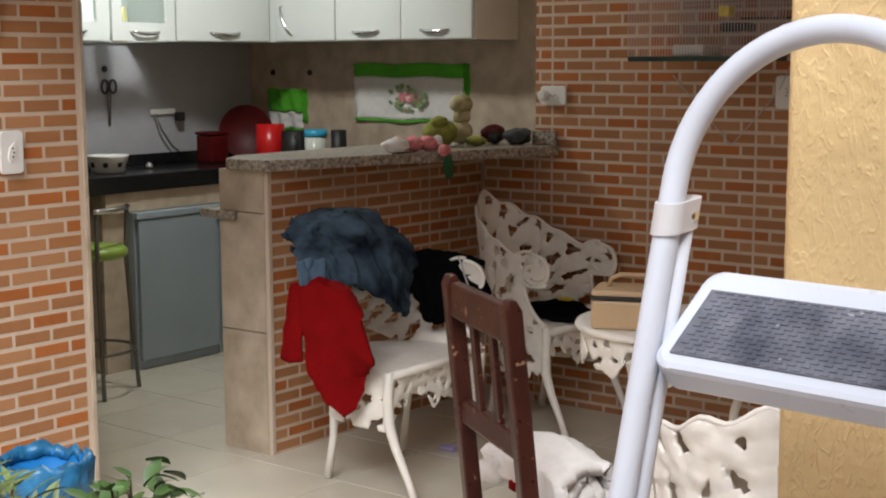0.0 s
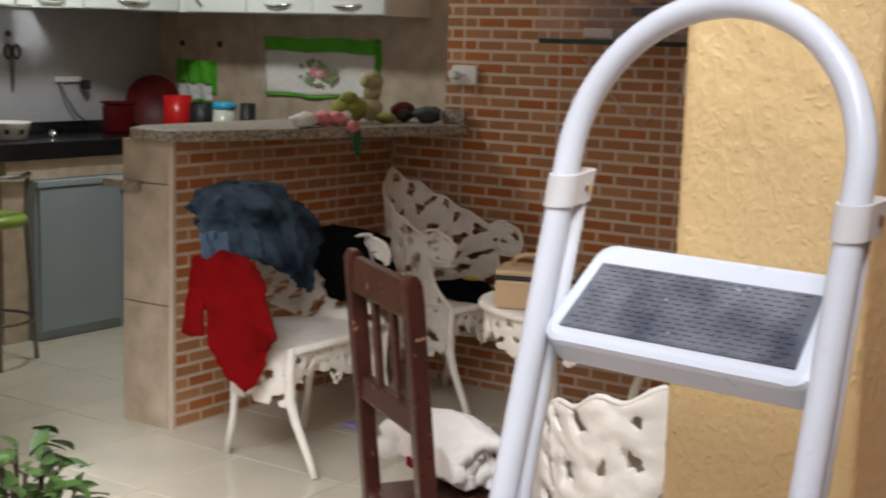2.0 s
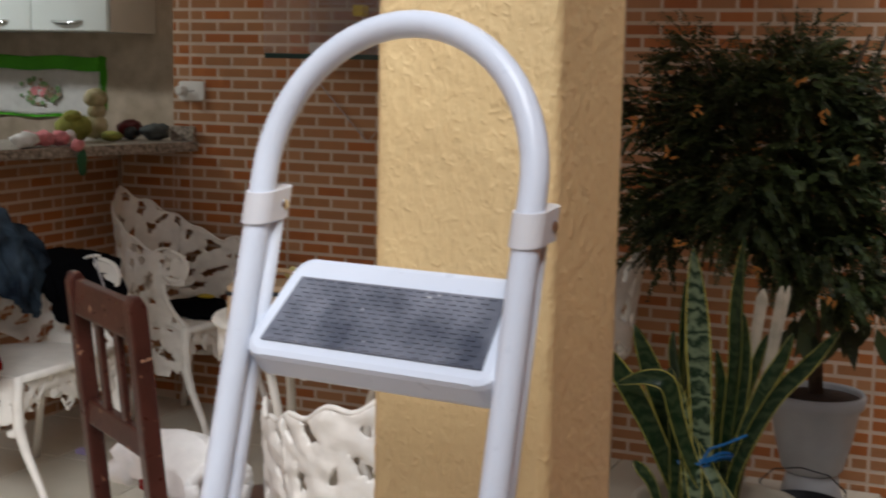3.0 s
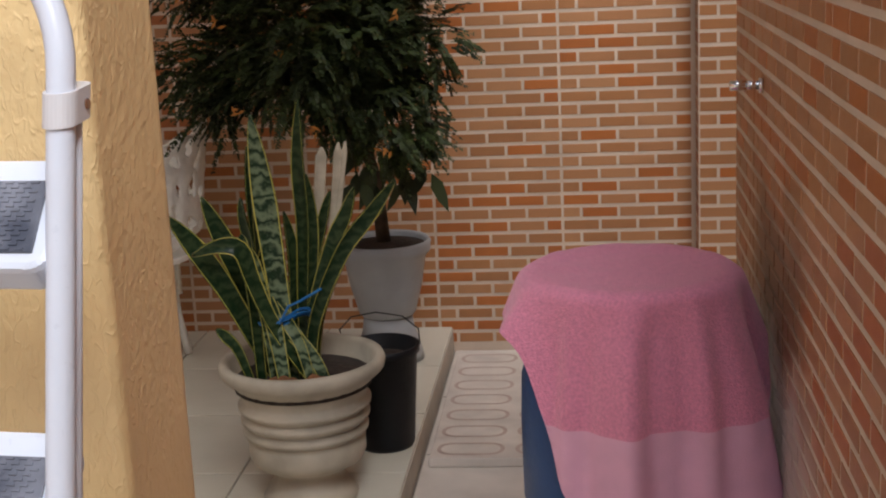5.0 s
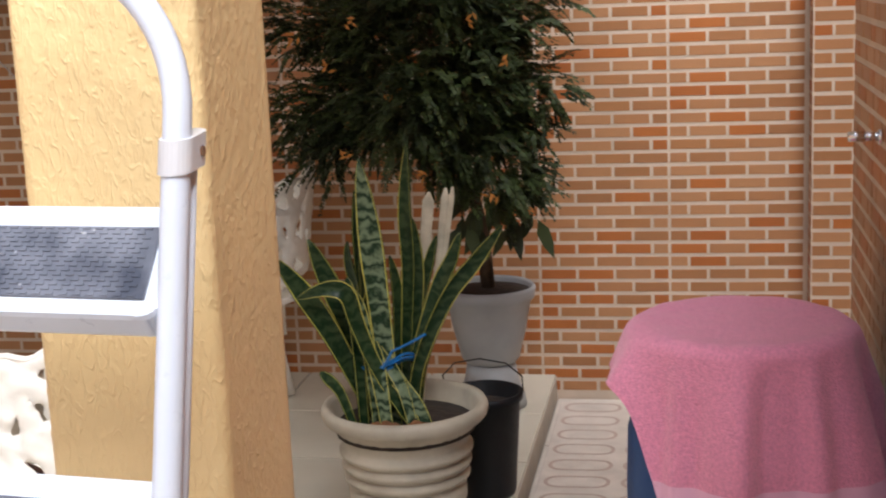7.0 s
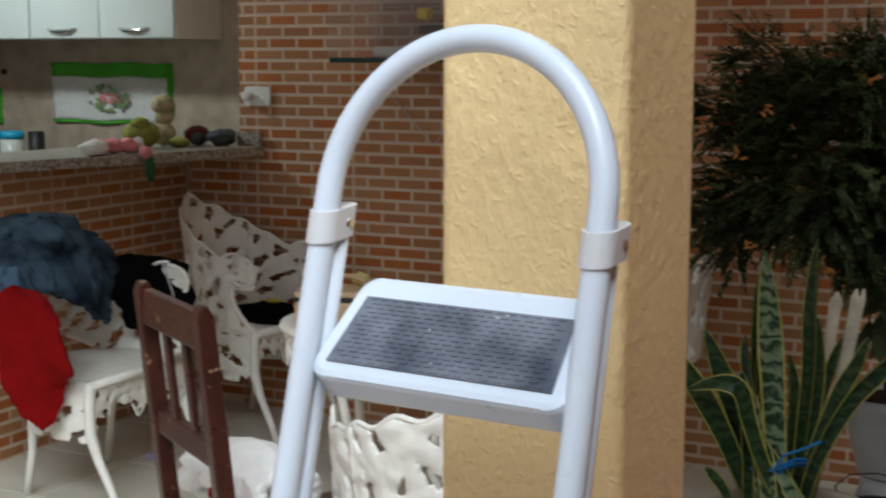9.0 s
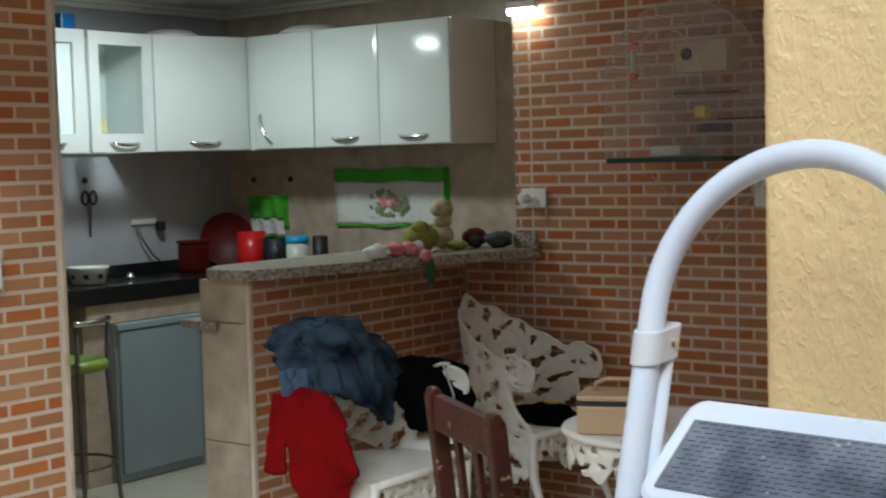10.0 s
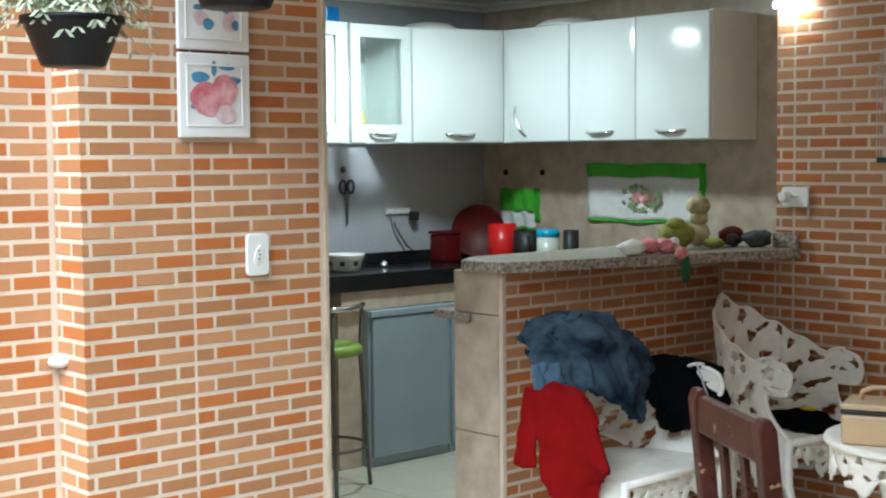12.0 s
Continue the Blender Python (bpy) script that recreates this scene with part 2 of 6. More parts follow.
FLOWER_BROWN = material("brown_print", (0.33, 0.24, 0.16), 0.9, vary=0.3, scale=40)
OLIVE_PLUSH = material("olive_plush", (0.26, 0.27, 0.05), 0.95, vary=0.3, scale=25, bump=0.6, bump_scale=200)
DOLL_CLOTH = material("olive_and_cream_cloth", (0.30, 0.29, 0.08), 0.9, vary=0.3, scale=12, second=(0.66, 0.55, 0.38))
DENIM = material("grey_cloth", (0.06, 0.07, 0.07), 0.9, vary=0.35, scale=40, bump=0.5)
DENIM_BLUE = material("blue_denim", (0.012, 0.020, 0.036), 0.9, spec=0.1, vary=0.5, scale=9, second=(0.075, 0.115, 0.165), bump=0.5, bump_scale=260)
DENIM_PALE = material("pale_denim", (0.07, 0.12, 0.19), 0.9, vary=0.25, scale=12, bump=0.5, bump_scale=260)
RED_CLOTH = material("dark_red_knit", (0.19, 0.003, 0.004), 0.95, spec=0.08, vary=0.15, scale=14, bump=0.5, bump_scale=300)
BLACK_CLOTH = material("black_cloth", (0.003, 0.003, 0.004), 1.0, vary=0.3, bump=0.4, spec=0.05)
GREEN_DARK = material("dark_green_felt", (0.03, 0.12, 0.05), 0.95)
PORCELAIN = material("white_glazed_ceramic", (0.80, 0.78, 0.76), 0.18, vary=0.03)
FRUIT = material("painted_pink_fruit", (0.66, 0.12, 0.17), 0.3, vary=0.35, scale=22, second=(0.78, 0.40, 0.42))
FRUIT_LIGHT = material("painted_light_fruit", (0.74, 0.24, 0.30), 0.3, vary=0.3, scale=30, second=(0.80, 0.48, 0.50))
FRUIT_PALE = material("painted_pale_fruit", (0.70, 0.52, 0.54), 0.3, vary=0.2, scale=30)
LEAF_BLUE = material("painted_blue_leaf", (0.10, 0.25, 0.42), 0.3, vary=0.35, scale=30)
WIRE = material("grey_coated_wire", (0.50, 0.47, 0.48), 0.5, vary=0.1)
DARK_GREEN = material("dark_green_plastic", (0.012, 0.05, 0.045), 0.3)
PALE_WOOD = material("pale_wood", (0.50, 0.42, 0.26), 0.6, vary=0.12, scale=18)
ORANGE = material("orange_plastic", (0.75, 0.22, 0.02), 0.35)
YELLOW = material("yellow_plastic", (0.70, 0.55, 0.04), 0.35)
BEIGE_CASE = material("beige_case_vinyl", (0.56, 0.40, 0.23), 0.45, vary=0.06, bump=0.1)
LILAC = material("lilac_plastic", (0.42, 0.36, 0.66), 0.4)
SOIL = material("dark_soil", (0.028, 0.017, 0.011), 0.95, vary=0.5, scale=50, bump=0.9)
POT_CREAM = material("cream_pot_plastic", (0.40, 0.35, 0.27), 0.6, vary=0.28, scale=7, bump=0.1)
POT_GREY = material("grey_pot_plastic", (0.34, 0.35, 0.36), 0.5, vary=0.1)
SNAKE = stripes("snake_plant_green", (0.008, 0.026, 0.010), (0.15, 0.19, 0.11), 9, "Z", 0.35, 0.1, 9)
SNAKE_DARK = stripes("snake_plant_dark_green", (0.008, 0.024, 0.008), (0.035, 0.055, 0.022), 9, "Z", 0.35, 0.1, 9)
for leaf_material in (SNAKE, SNAKE_DARK):
    leaf_material.node_tree.nodes["Principled BSDF"].inputs["Specular IOR Level"].default_value = 0.2
SNAKE_EDGE = material("snake_plant_yellow_edge", (0.44, 0.38, 0.06), 0.4, vary=0.15)
ROOT_BROWN = material("brown_root", (0.17, 0.07, 0.025), 0.9, vary=0.4, scale=40, bump=0.8)
BLACK_PLASTIC = material("black_plastic", (0.008, 0.008, 0.010), 0.45, spec=0.2, vary=0.25)
BARK = material("brown_bark", (0.07, 0.048, 0.03), 0.9, vary=0.4, scale=40, bump=0.8)
DRY_LEAF = material("dried_leaf", (0.50, 0.44, 0.33), 0.7, vary=0.2, scale=25)
TREE_LEAF = material("dark_green_leaf", (0.036, 0.052, 0.011), 0.6, vary=0.4, scale=6, per=0.45, island=True)
LEAF_GREEN = material("fresh_green_leaf", (0.06, 0.115, 0.028), 0.4, vary=0.25, scale=12, per=0.3, island=True)
GRASS_LEAF = material("grassy_leaf", (0.12, 0.16, 0.05), 0.5, vary=0.3, scale=12, per=0.4, island=True)
PALE_LEAF = material("pale_variegated_leaf", (0.22, 0.30, 0.14), 0.5, vary=0.3, scale=30, second=(0.55, 0.56, 0.40), per=0.25, island=True)
ORANGE_LEAF = material("withered_leaf", (0.42, 0.18, 0.03), 0.7, vary=0.3)
DRUM_BLUE = material("blue_drum_plastic", (0.008, 0.055, 0.20), 0.35, vary=0.15, scale=6, bump=0.08)
PINK_TERRY = material("pink_terry", (0.72, 0.27, 0.40), 0.95, vary=0.14, scale=150, bump=0.8, bump_scale=240)
PINK_BAND = material("pale_pink_woven_band", (0.74, 0.41, 0.55), 0.7, vary=0.05, scale=20, bump=0.2, bump_scale=300)
sheen = PINK_TERRY.node_tree.nodes["Principled BSDF"].inputs
sheen["Sheen Weight"].default_value, sheen["Sheen Roughness"].default_value, sheen["Sheen Tint"].default_value = 0.5, 0.45, (1.0, 0.72, 0.78, 1)
TERRACOTTA = material("terracotta", (0.33, 0.10, 0.05), 0.8, vary=0.15)
LAMP_GLOW = bpy.data.materials.new("lamp_glow")
LAMP_GLOW.use_nodes = True
LAMP_GLOW.node_tree.nodes["Principled BSDF"].inputs["Emission Color"].default_value = (1, 0.96, 0.88, 1)
LAMP_GLOW.node_tree.nodes["Principled BSDF"].inputs["Emission Strength"].default_value = 16.0

TUBE_GLOW = bpy.data.materials.new("tube_glow")
TUBE_GLOW.use_nodes = True
TUBE_GLOW.node_tree.nodes["Principled BSDF"].inputs["Emission Color"].default_value = (1, 0.95, 0.84, 1)
TUBE_GLOW.node_tree.nodes["Principled BSDF"].inputs["Emission Strength"].default_value = 45.0

# ---- mesh helpers ----
def part(name, bm, mat, parent=None, label="", smooth=False):
    me = bpy.data.meshes.new(name)
    bm.normal_update()
    bm.to_mesh(me)
    bm.free()
    for mm in (mat if isinstance(mat, (list, tuple)) else [mat]):
        me.materials.append(mm)
    if smooth:
        for p in me.polygons:
            p.use_smooth = True
    ob = new(name, me)
    if parent:
        ob.parent = parent
    if label:
        ob["label"] = label
    return ob


def thing(name, label, category, group="", kind="", at=None):
    ob = new(name)
    if at is not None:
        ob.matrix_basis = at
    return tagged(ob, label, category, group, kind)


def box_bm(x0, x1, y0, y1, z0, z1, bevel=0.0, bm=None, seg=2):
    bm2 = bmesh.new()
    bmesh.ops.create_cube(bm2, size=1, matrix=Matrix.LocRotScale(((x0 + x1) / 2, (y0 + y1) / 2, (z0 + z1) / 2), None, (abs(x1 - x0), abs(y1 - y0), abs(z1 - z0))))
    if bevel:
        bmesh.ops.bevel(bm2, geom=bm2.edges[:], offset=bevel, segments=seg, affect="EDGES", profile=0.6)
    return join(bm, bm2)


def join(bm, bm2):
    if bm is None:
        return bm2
    me = bpy.data.meshes.new("tmp")
    bm2.to_mesh(me)
    bm2.free()
    bm.from_mesh(me)
    bpy.data.meshes.remove(me)
    return bm


def tube_bm(points, r, sides=10, bm=None, closed=False, taper=None):
    """A round tube along points."""
    bm = bm or bmesh.new()
    pts = [Vector(p) for p in points]
    n = len(pts)
    rings, prev = [], None
    for i, p in enumerate(pts):
        a = pts[(i - 1) % n] if (closed or i) else p
        b = pts[(i + 1) % n] if (closed or i < n - 1) else p
        d = (b - a).normalized()
        ref = prev if prev else (Vector((0, 0, 1)) if abs(d.z) < 0.9 else Vector((1, 0, 0)))
        u = (ref - d * ref.dot(d)).normalized()
        prev = u
        w = d.cross(u)
        rr = (r * taper[i]) if taper else r
        rings.append([bm.verts.new(p + (u * math.cos(k * math.tau / sides) + w * math.sin(k * math.tau / sides)) * rr) for k in range(sides)])
    for i in range(n if closed else n - 1):
        A, B = rings[i], rings[(i + 1) % n]
        for k in range(sides):
            bm.faces.new((A[k], A[(k + 1) % sides], B[(k + 1) % sides], B[k]))
    if not closed:
        bm.faces.new(rings[0][::-1])
        bm.faces.new(rings[-1])
    return bm


def lathe_bm(profile, sides=32, bm=None, wobble=0.0, at=(0, 0, 0)):
    """Turns (radius, height) pairs round z."""
    bm = bm or bmesh.new()
    rings = []
    for r, z in profile:
        rings.append([bm.verts.new((at[0] + (r + wobble * noise.noise((k * 0.7, z * 9, r))) * math.cos(k * math.tau / sides),
                                    at[1] + (r + wobble * noise.noise((k * 0.7, z * 9, r))) * math.sin(k * math.tau / sides), at[2] + z)) for k in range(sides)])
    for A, B in zip(rings, rings[1:]):
        for k in range(sides):
            bm.faces.new((A[k], A[(k + 1) % sides], B[(k + 1) % sides], B[k]))
    if profile[0][0] > 1e-4:
        bm.faces.new(rings[0][::-1])
    if profile[-1][0] > 1e-4:
        bm.faces.new(rings[-1])
    return bm


def arc(cx, cz, r, a0, a1, n):
    return [(cx + r * math.cos(a0 + (a1 - a0) * i / n), cz + r * math.sin(a0 + (a1 - a0) * i / n)) for i in range(n + 1)]


def slab(name, x0, x1, y0, y1, z0, z1, mat, label, category):
    return tagged(part(name, box_bm(x0, x1, y0, y1, z0, z1), mat), label, category, kind="structure")


# ---- large structure ----
WALL_Y, KIT_Y, KIT_X = 4.78, 5.35, -5.34
LEFT_X, RIGHT_X, COUNTER_X, COUNTER_Y = -3.255, 0.573, -3.355, 3.50
RIGHT_END = 3.285  # the boundary wall stops here; a side passage opens beyond it
TOP = 2.75
floor = slab("floor", -7.5, -0.262, -4.0, 5.6, -0.30, -0.008, FLOOR_GROUT, "cream glazed floor tiles with thin grout lines", "floor")
ground = slab("ground", -0.26, 30, -40, 5.6, -0.30, -0.098, FLOOR_GROUT, "lower strip of worn patio floor", "ground")
slab("ground_yard", -40, -7.502, -40, 5.6, -0.30, -0.10, PATTERN_TILE, "pale paving of the yard beyond the patio", "ground")
wall_brick = slab("wall_brick", -3.09, 1.40, WALL_Y + 0.006, WALL_Y + 0.15, -0.3, TOP, GROUT, "patio wall clad in orange brick tiles", "wall")
wall_low = slab("wall_low_return", -3.353, -3.091, WALL_Y + 0.006, WALL_Y + 0.15, 0, 1.035, GROUT, "low brick-tiled return beside the bar counter", "wall")
slab("wall_kitchen_back", KIT_X, -2.9, KIT_Y, KIT_Y + 0.15, 0, TOP, STONE_TILE, "kitchen wall of beige marbled tiles", "wall")
slab("wall_kitchen_sink", KIT_X - 0.15, KIT_X - 0.002, 2.4, KIT_Y + 0.15, 0, TOP, WHITE_TILE, "kitchen wall of pale glazed tiles above the sink", "wall")
slab("wall_kitchen_end", -3.088, -2.94, WALL_Y + 0.152, KIT_Y - 0.002, 0, TOP, STONE_TILE, "short tiled end wall of the kitchen", "wall")
wall_left = slab("wall_left", LEFT_X - 0.157, LEFT_X - 0.006, 1.838, 2.642, 0, TOP, GROUT, "brick-tiled wall end beside the kitchen opening", "wall")
wall_left_end = slab("wall_left_end", LEFT_X - 0.155, LEFT_X, 2.643, 2.655, 0, TOP, STONE_TILE, "beige tiled edge of the wall end", "wall")
OUTER_X = -3.41
wall_outer = slab("wall_outer", OUTER_X - 0.15, OUTER_X - 0.006, -6.0, 2.398, 0, 3.2, GROUT, "sunlit outer wall clad in brick tiles", "wall")
slab("wall_kitchen_front", KIT_X, OUTER_X - 0.001, 2.40, 2.55, 0, TOP, STONE_TILE, "kitchen front wall behind the brick end", "wall")
wall_right = slab("wall_right", RIGHT_X + 0.006, RIGHT_X + 0.156, -6, RIGHT_END, -0.3, 3.0, GROUT, "boundary wall clad in orange brick tiles", "wall")
# out of view; added to bounce daylight and hold back the sun
wall_passage = slab("wall_passage", 1.402, 1.55, -6.2, WALL_Y + 0.15, -0.3, 3.4, PLASTER, "unseen ochre wall added to close the side passage and shape its light", "wall")
pilaster = slab("wall_pilaster", 0.602, 0.90, 4.668, WALL_Y + 0.004, -0.3, TOP, GROUT, "narrow brick-tiled pilaster in the wall corner", "wall")
wall_back = slab("wall_back", -3.41, 1.40, -6.2, -6.0, -0.3, 3.2, PLASTER, "plain ochre wall that closes the yard", "wall")
ceiling_kitchen = slab("ceiling_kitchen", KIT_X, -3.09, 2.55, KIT_Y, 2.262, 2.36, CEILING, "white plaster kitchen ceiling", "ceiling")
ceiling = slab("ceiling", -3.088, 0.22, 1.46, WALL_Y + 0.15, 2.60, 2.74, CEILING, "white plaster ceiling over the patio", "ceiling")
bmc = bmesh.new()
for k, (d, h) in enumerate(((0.05, 0.022), (0.032, 0.045))):
    box_bm(KIT_X, -3.09, KIT_Y - d, KIT_Y - 0.001, 2.262 - h, 2.2615 - 0.022 * k, 0.004, bm=bmc)
    box_bm(KIT_X + 0.001, KIT_X + d, 2.6, KIT_Y - 0.051, 2.262 - h, 2.2615 - 0.022 * k, 0.004, bm=bmc)
cornice = tagged(part("cornice", bmc, CEILING), "white plaster cornice round the kitchen ceiling", "cornice", kind="structure")


# ---- brick cladding ----
ROW, TILE, PITCH, BH, GAP = 0.045, 0.45, 0.13, 0.0325, 0.0115
brick_meshes = {}


def brick_verts(l, h=BH, d=0.0013, c=0.0007):
    a, b = l / 2, h / 2
    v = [(-a, 0, -b), (a, 0, -b), (a, 0, b), (-a, 0, b), (-a + c, -d, -b + c), (a - c, -d, -b + c), (a - c, -d, b - c), (-a + c, -d, b - c)]
    f = [(4, 5, 6, 7), (0, 1, 5, 4), (1, 2, 6, 5), (2, 3, 7, 6), (3, 0, 4, 7)]
    return v, f


def brick_mesh(l):
    k = round(l * 250)
    if k not in brick_meshes:
        v, f = brick_verts(k / 250)
        me = bpy.data.meshes.new("brick")
        me.from_pydata(v, [], f)
        me.materials.append(BRICK)
        brick_meshes[k] = me
    return brick_meshes[k]


def clad(wall, origin, turn, width, z0, z1, joint, near, row0=0.0, seed=1):
    """Rows of small bricks printed on square tiles. origin, turn: the wall's lower left corner and its turn round z (0: faces -y).
    joint: where, along the wall, a joint between tiles falls. near: the stretch (u0, u1, za, zb) built brick by brick."""
    rng = random.Random(seed)
    c, s = math.cos(turn), math.sin(turn)
    verts, faces, count = [], [], 0
    k0 = math.ceil((z0 - row0 + BH / 2) / ROW)
    k1 = math.floor((z1 - row0 - BH / 2) / ROW)
    for k in range(k0, k1 + 1):
        z = row0 + k * ROW
        t0 = joint - math.ceil(joint / TILE) * TILE
        while t0 < width:
            edges = [t0 + (0.5 * PITCH if k % 2 else 0) + PITCH * i for i in range(-1, 5)]
            for e in edges:
                a, b = max(e + GAP / 2, t0 + GAP * 0.42, 0.0), min(e + PITCH - GAP / 2, t0 + TILE - GAP * 0.42, width)
                if b - a < 0.012:
                    continue
                u = (a + b) / 2
                z_j = z + rng.uniform(-0.0006, 0.0006)
                if near and near[0] <= u <= near[1] and near[2] <= z <= near[3] and count < 300:
                    count += 1
                    ob = new("brick", brick_mesh(b - a))
                    ob.matrix_basis = Matrix.Translation((origin[0] + u * c, origin[1] + u * s, z_j)) @ Matrix.Rotation(turn, 4, "Z")
                    ob.parent = wall
                else:
                    v, f = brick_verts(b - a)
                    n = len(verts)
                    verts += [(origin[0] + (u + x) * c - y * s, origin[1] + (u + x) * s + y * c, z_j + zz) for x, y, zz in v]
                    faces += [tuple(n + i for i in q) for q in f]
            t0 += TILE
    if verts:
        me = bpy.data.meshes.new("brick_remainder")
        me.from_pydata(verts, [], faces)
        me.materials.append(BRICK_STUFF)
        ob = new("brick_remainder", me)
        ob.parent = wall
        tagged(ob, kind="stuff")


def pane(bm, c, ux, uy, w, h, r=0.0):
    """A flat rectangle of four corners."""
    c, ux, uy = Vector(c), Vector(ux), Vector(uy)
    bm.faces.new([bm.verts.new(c + ux * a * w / 2 + uy * b * h / 2) for a, b in ((-1, -1), (1, -1), (1, 1), (-1, 1))])


def prism_bm(outline, depth, axis="y", bm=None, at=(0, 0, 0), bevel=0.0):
    """A flat outline of (a, b) pairs thickened along an axis: y -> (a, y, b); z -> (a, b, z); x -> (x, a, b)."""
    bm2 = bmesh.new()
    def put(a, b, d):
        p = {"y": (a, d, b), "z": (a, b, d), "x": (d, a, b)}[axis]
        return bm2.verts.new((p[0] + at[0], p[1] + at[1], p[2] + at[2]))
    A = [put(a, b, 0) for a, b in outline]
    B = [put(a, b, depth) for a, b in outline]
    n = len(outline)
    bm2.faces.new(A)
    bm2.faces.new(B[::-1])
    for i in range(n):
        bm2.faces.new((A[i], B[i], B[(i + 1) % n], A[(i + 1) % n]))
    bmesh.ops.recalc_face_normals(bm2, faces=bm2.faces[:])
    if bevel:
        bmesh.ops.bevel(bm2, geom=bm2.edges[:], offset=bevel, segments=2, affect="EDGES", profile=0.6)
    return join(bm, bm2)


def thicken(bm, d):
    """Gives a sheet a second side, d metres behind the first, and closes its edges."""
    bm.normal_update()
    bm.verts.index_update()
    first = bm.verts[:]
    faces = bm.faces[:]
    edges = [e for e in bm.edges if len(e.link_faces) == 1]
    twin = {v: bm.verts.new(v.co - v.normal * d) for v in first}
    for f in faces:
        g = bm.faces.new([twin[v] for v in reversed(f.verts)])
        g.material_index, g.smooth = f.material_index, f.smooth
    for e in edges:
        a, b = e.verts
        bm.faces.new((a, b, twin[b], twin[a]))
    bmesh.ops.recalc_face_normals(bm, faces=bm.faces[:])


# ---- floor tiles ----
def floor_tile(x0, x1, y0, y1, z, parent, mat):
    return part("tile", box_bm(x0, x1, y0, y1, z - 0.012, z, 0.0015, seg=1), mat, parent)


STEP = 0.45
for i in range(12):
    for j in range(9):
        x1 = -0.262 - i * STEP
        y1 = 4.78 - j * STEP
        if x1 < -3.65 and y1 < 2.6:
            continue
        floor_tile(x1 - STEP + 0.003, x1 - 0.003, y1 - STEP + 0.003, y1 - 0.003, 0.0, floor, FLOOR_TILE)
for i in range(2, 6):
    x1 = -3.09 - (i - 2) * STEP
    floor_tile(x1 - STEP + 0.003, x1 - 0.003, 4.783, 5.34, 0.0, floor, FLOOR_TILE)
for i in range(3):
    for j in range(6):
        floor_tile(-0.255 + i * 0.33, 0.069 + i * 0.33, 4.777 - (j + 1) * 0.5 + 0.006, 4.777 - j * 0.5, -0.09, ground, PATTERN_TILE)

# a loose slab of patterned tile lying on the lower floor
slab_tile = thing("loose_tile_slab", "pale patterned ceramic slab lying on the patio floor", "slab")
part("slab_body", box_bm(-0.235, 0.22, 3.68, 4.66, -0.089, -0.062, 0.004), PATTERN_TILE, slab_tile)
bm = bmesh.new()
for i in range(7):
    for j in range(2):
        cx, cy = -0.12 + j * 0.225, 3.75 + i * 0.14
        ring = [[bm.verts.new((cx + (0.098 - q) * math.cos(a), cy + (0.062 - q) * math.sin(a) * (1 + 0.25 * math.cos(2 * a)), -0.0605)) for a in [k * math.tau / 24 for k in range(24)]] for q in (0, 0.012)]
        for k in range(24):
            bm.faces.new((ring[0][k], ring[0][(k + 1) % 24], ring[1][(k + 1) % 24], ring[1][k]))
part("printed_motif", bm, SLAB_PRINT, slab_tile, "pinkish scalloped print")

# ---- pillar ----
pillar = tagged(part("pillar", box_bm(-0.370, -0.197, 1.19, 1.39, -0.1, 2.59, 0.012, seg=3), PLASTER), "square pillar in thick ochre textured plaster", "pillar", kind="structure")
bm = pillar.data
bmx = bmesh.new()
bmx.from_mesh(bm)
bmesh.ops.subdivide_edges(bmx, edges=[e for e in bmx.edges if e.calc_length() > 1.0], cuts=460)
bmesh.ops.subdivide_edges(bmx, edges=[e for e in bmx.edges if e.calc_length() > 0.1], cuts=40)
for v in bmx.verts:
    p = v.co
    q = Vector((p.x * 62 + 0.9 * noise.noise(p * 20), p.y * 62 + 0.9 * noise.noise(p * 23), p.z * 14))
    a = noise.noise(q) + 0.45 * noise.noise(q * 2.3 + Vector((5, 1, 2)))
    patch = 0.55 + 0.75 * noise.noise(p * 5)
    ridge = (max(0.0, 0.20 - abs(a)) * 0.016 + 0.0012 * noise.noise(p * 60)) * max(0.2, patch)
    out = Vector((1 if p.x > -0.2 else -1 if p.x < -0.367 else 0, 1 if p.y > 1.387 else -1 if p.y < 1.193 else 0, 0))
    v.co = p + out * (ridge * 0.6 if out.y < 0 or out.x < 0 else ridge * 0.2)
bmx.to_mesh(bm)
bmx.free()
for p in bm.polygons:
    p.use_smooth = True

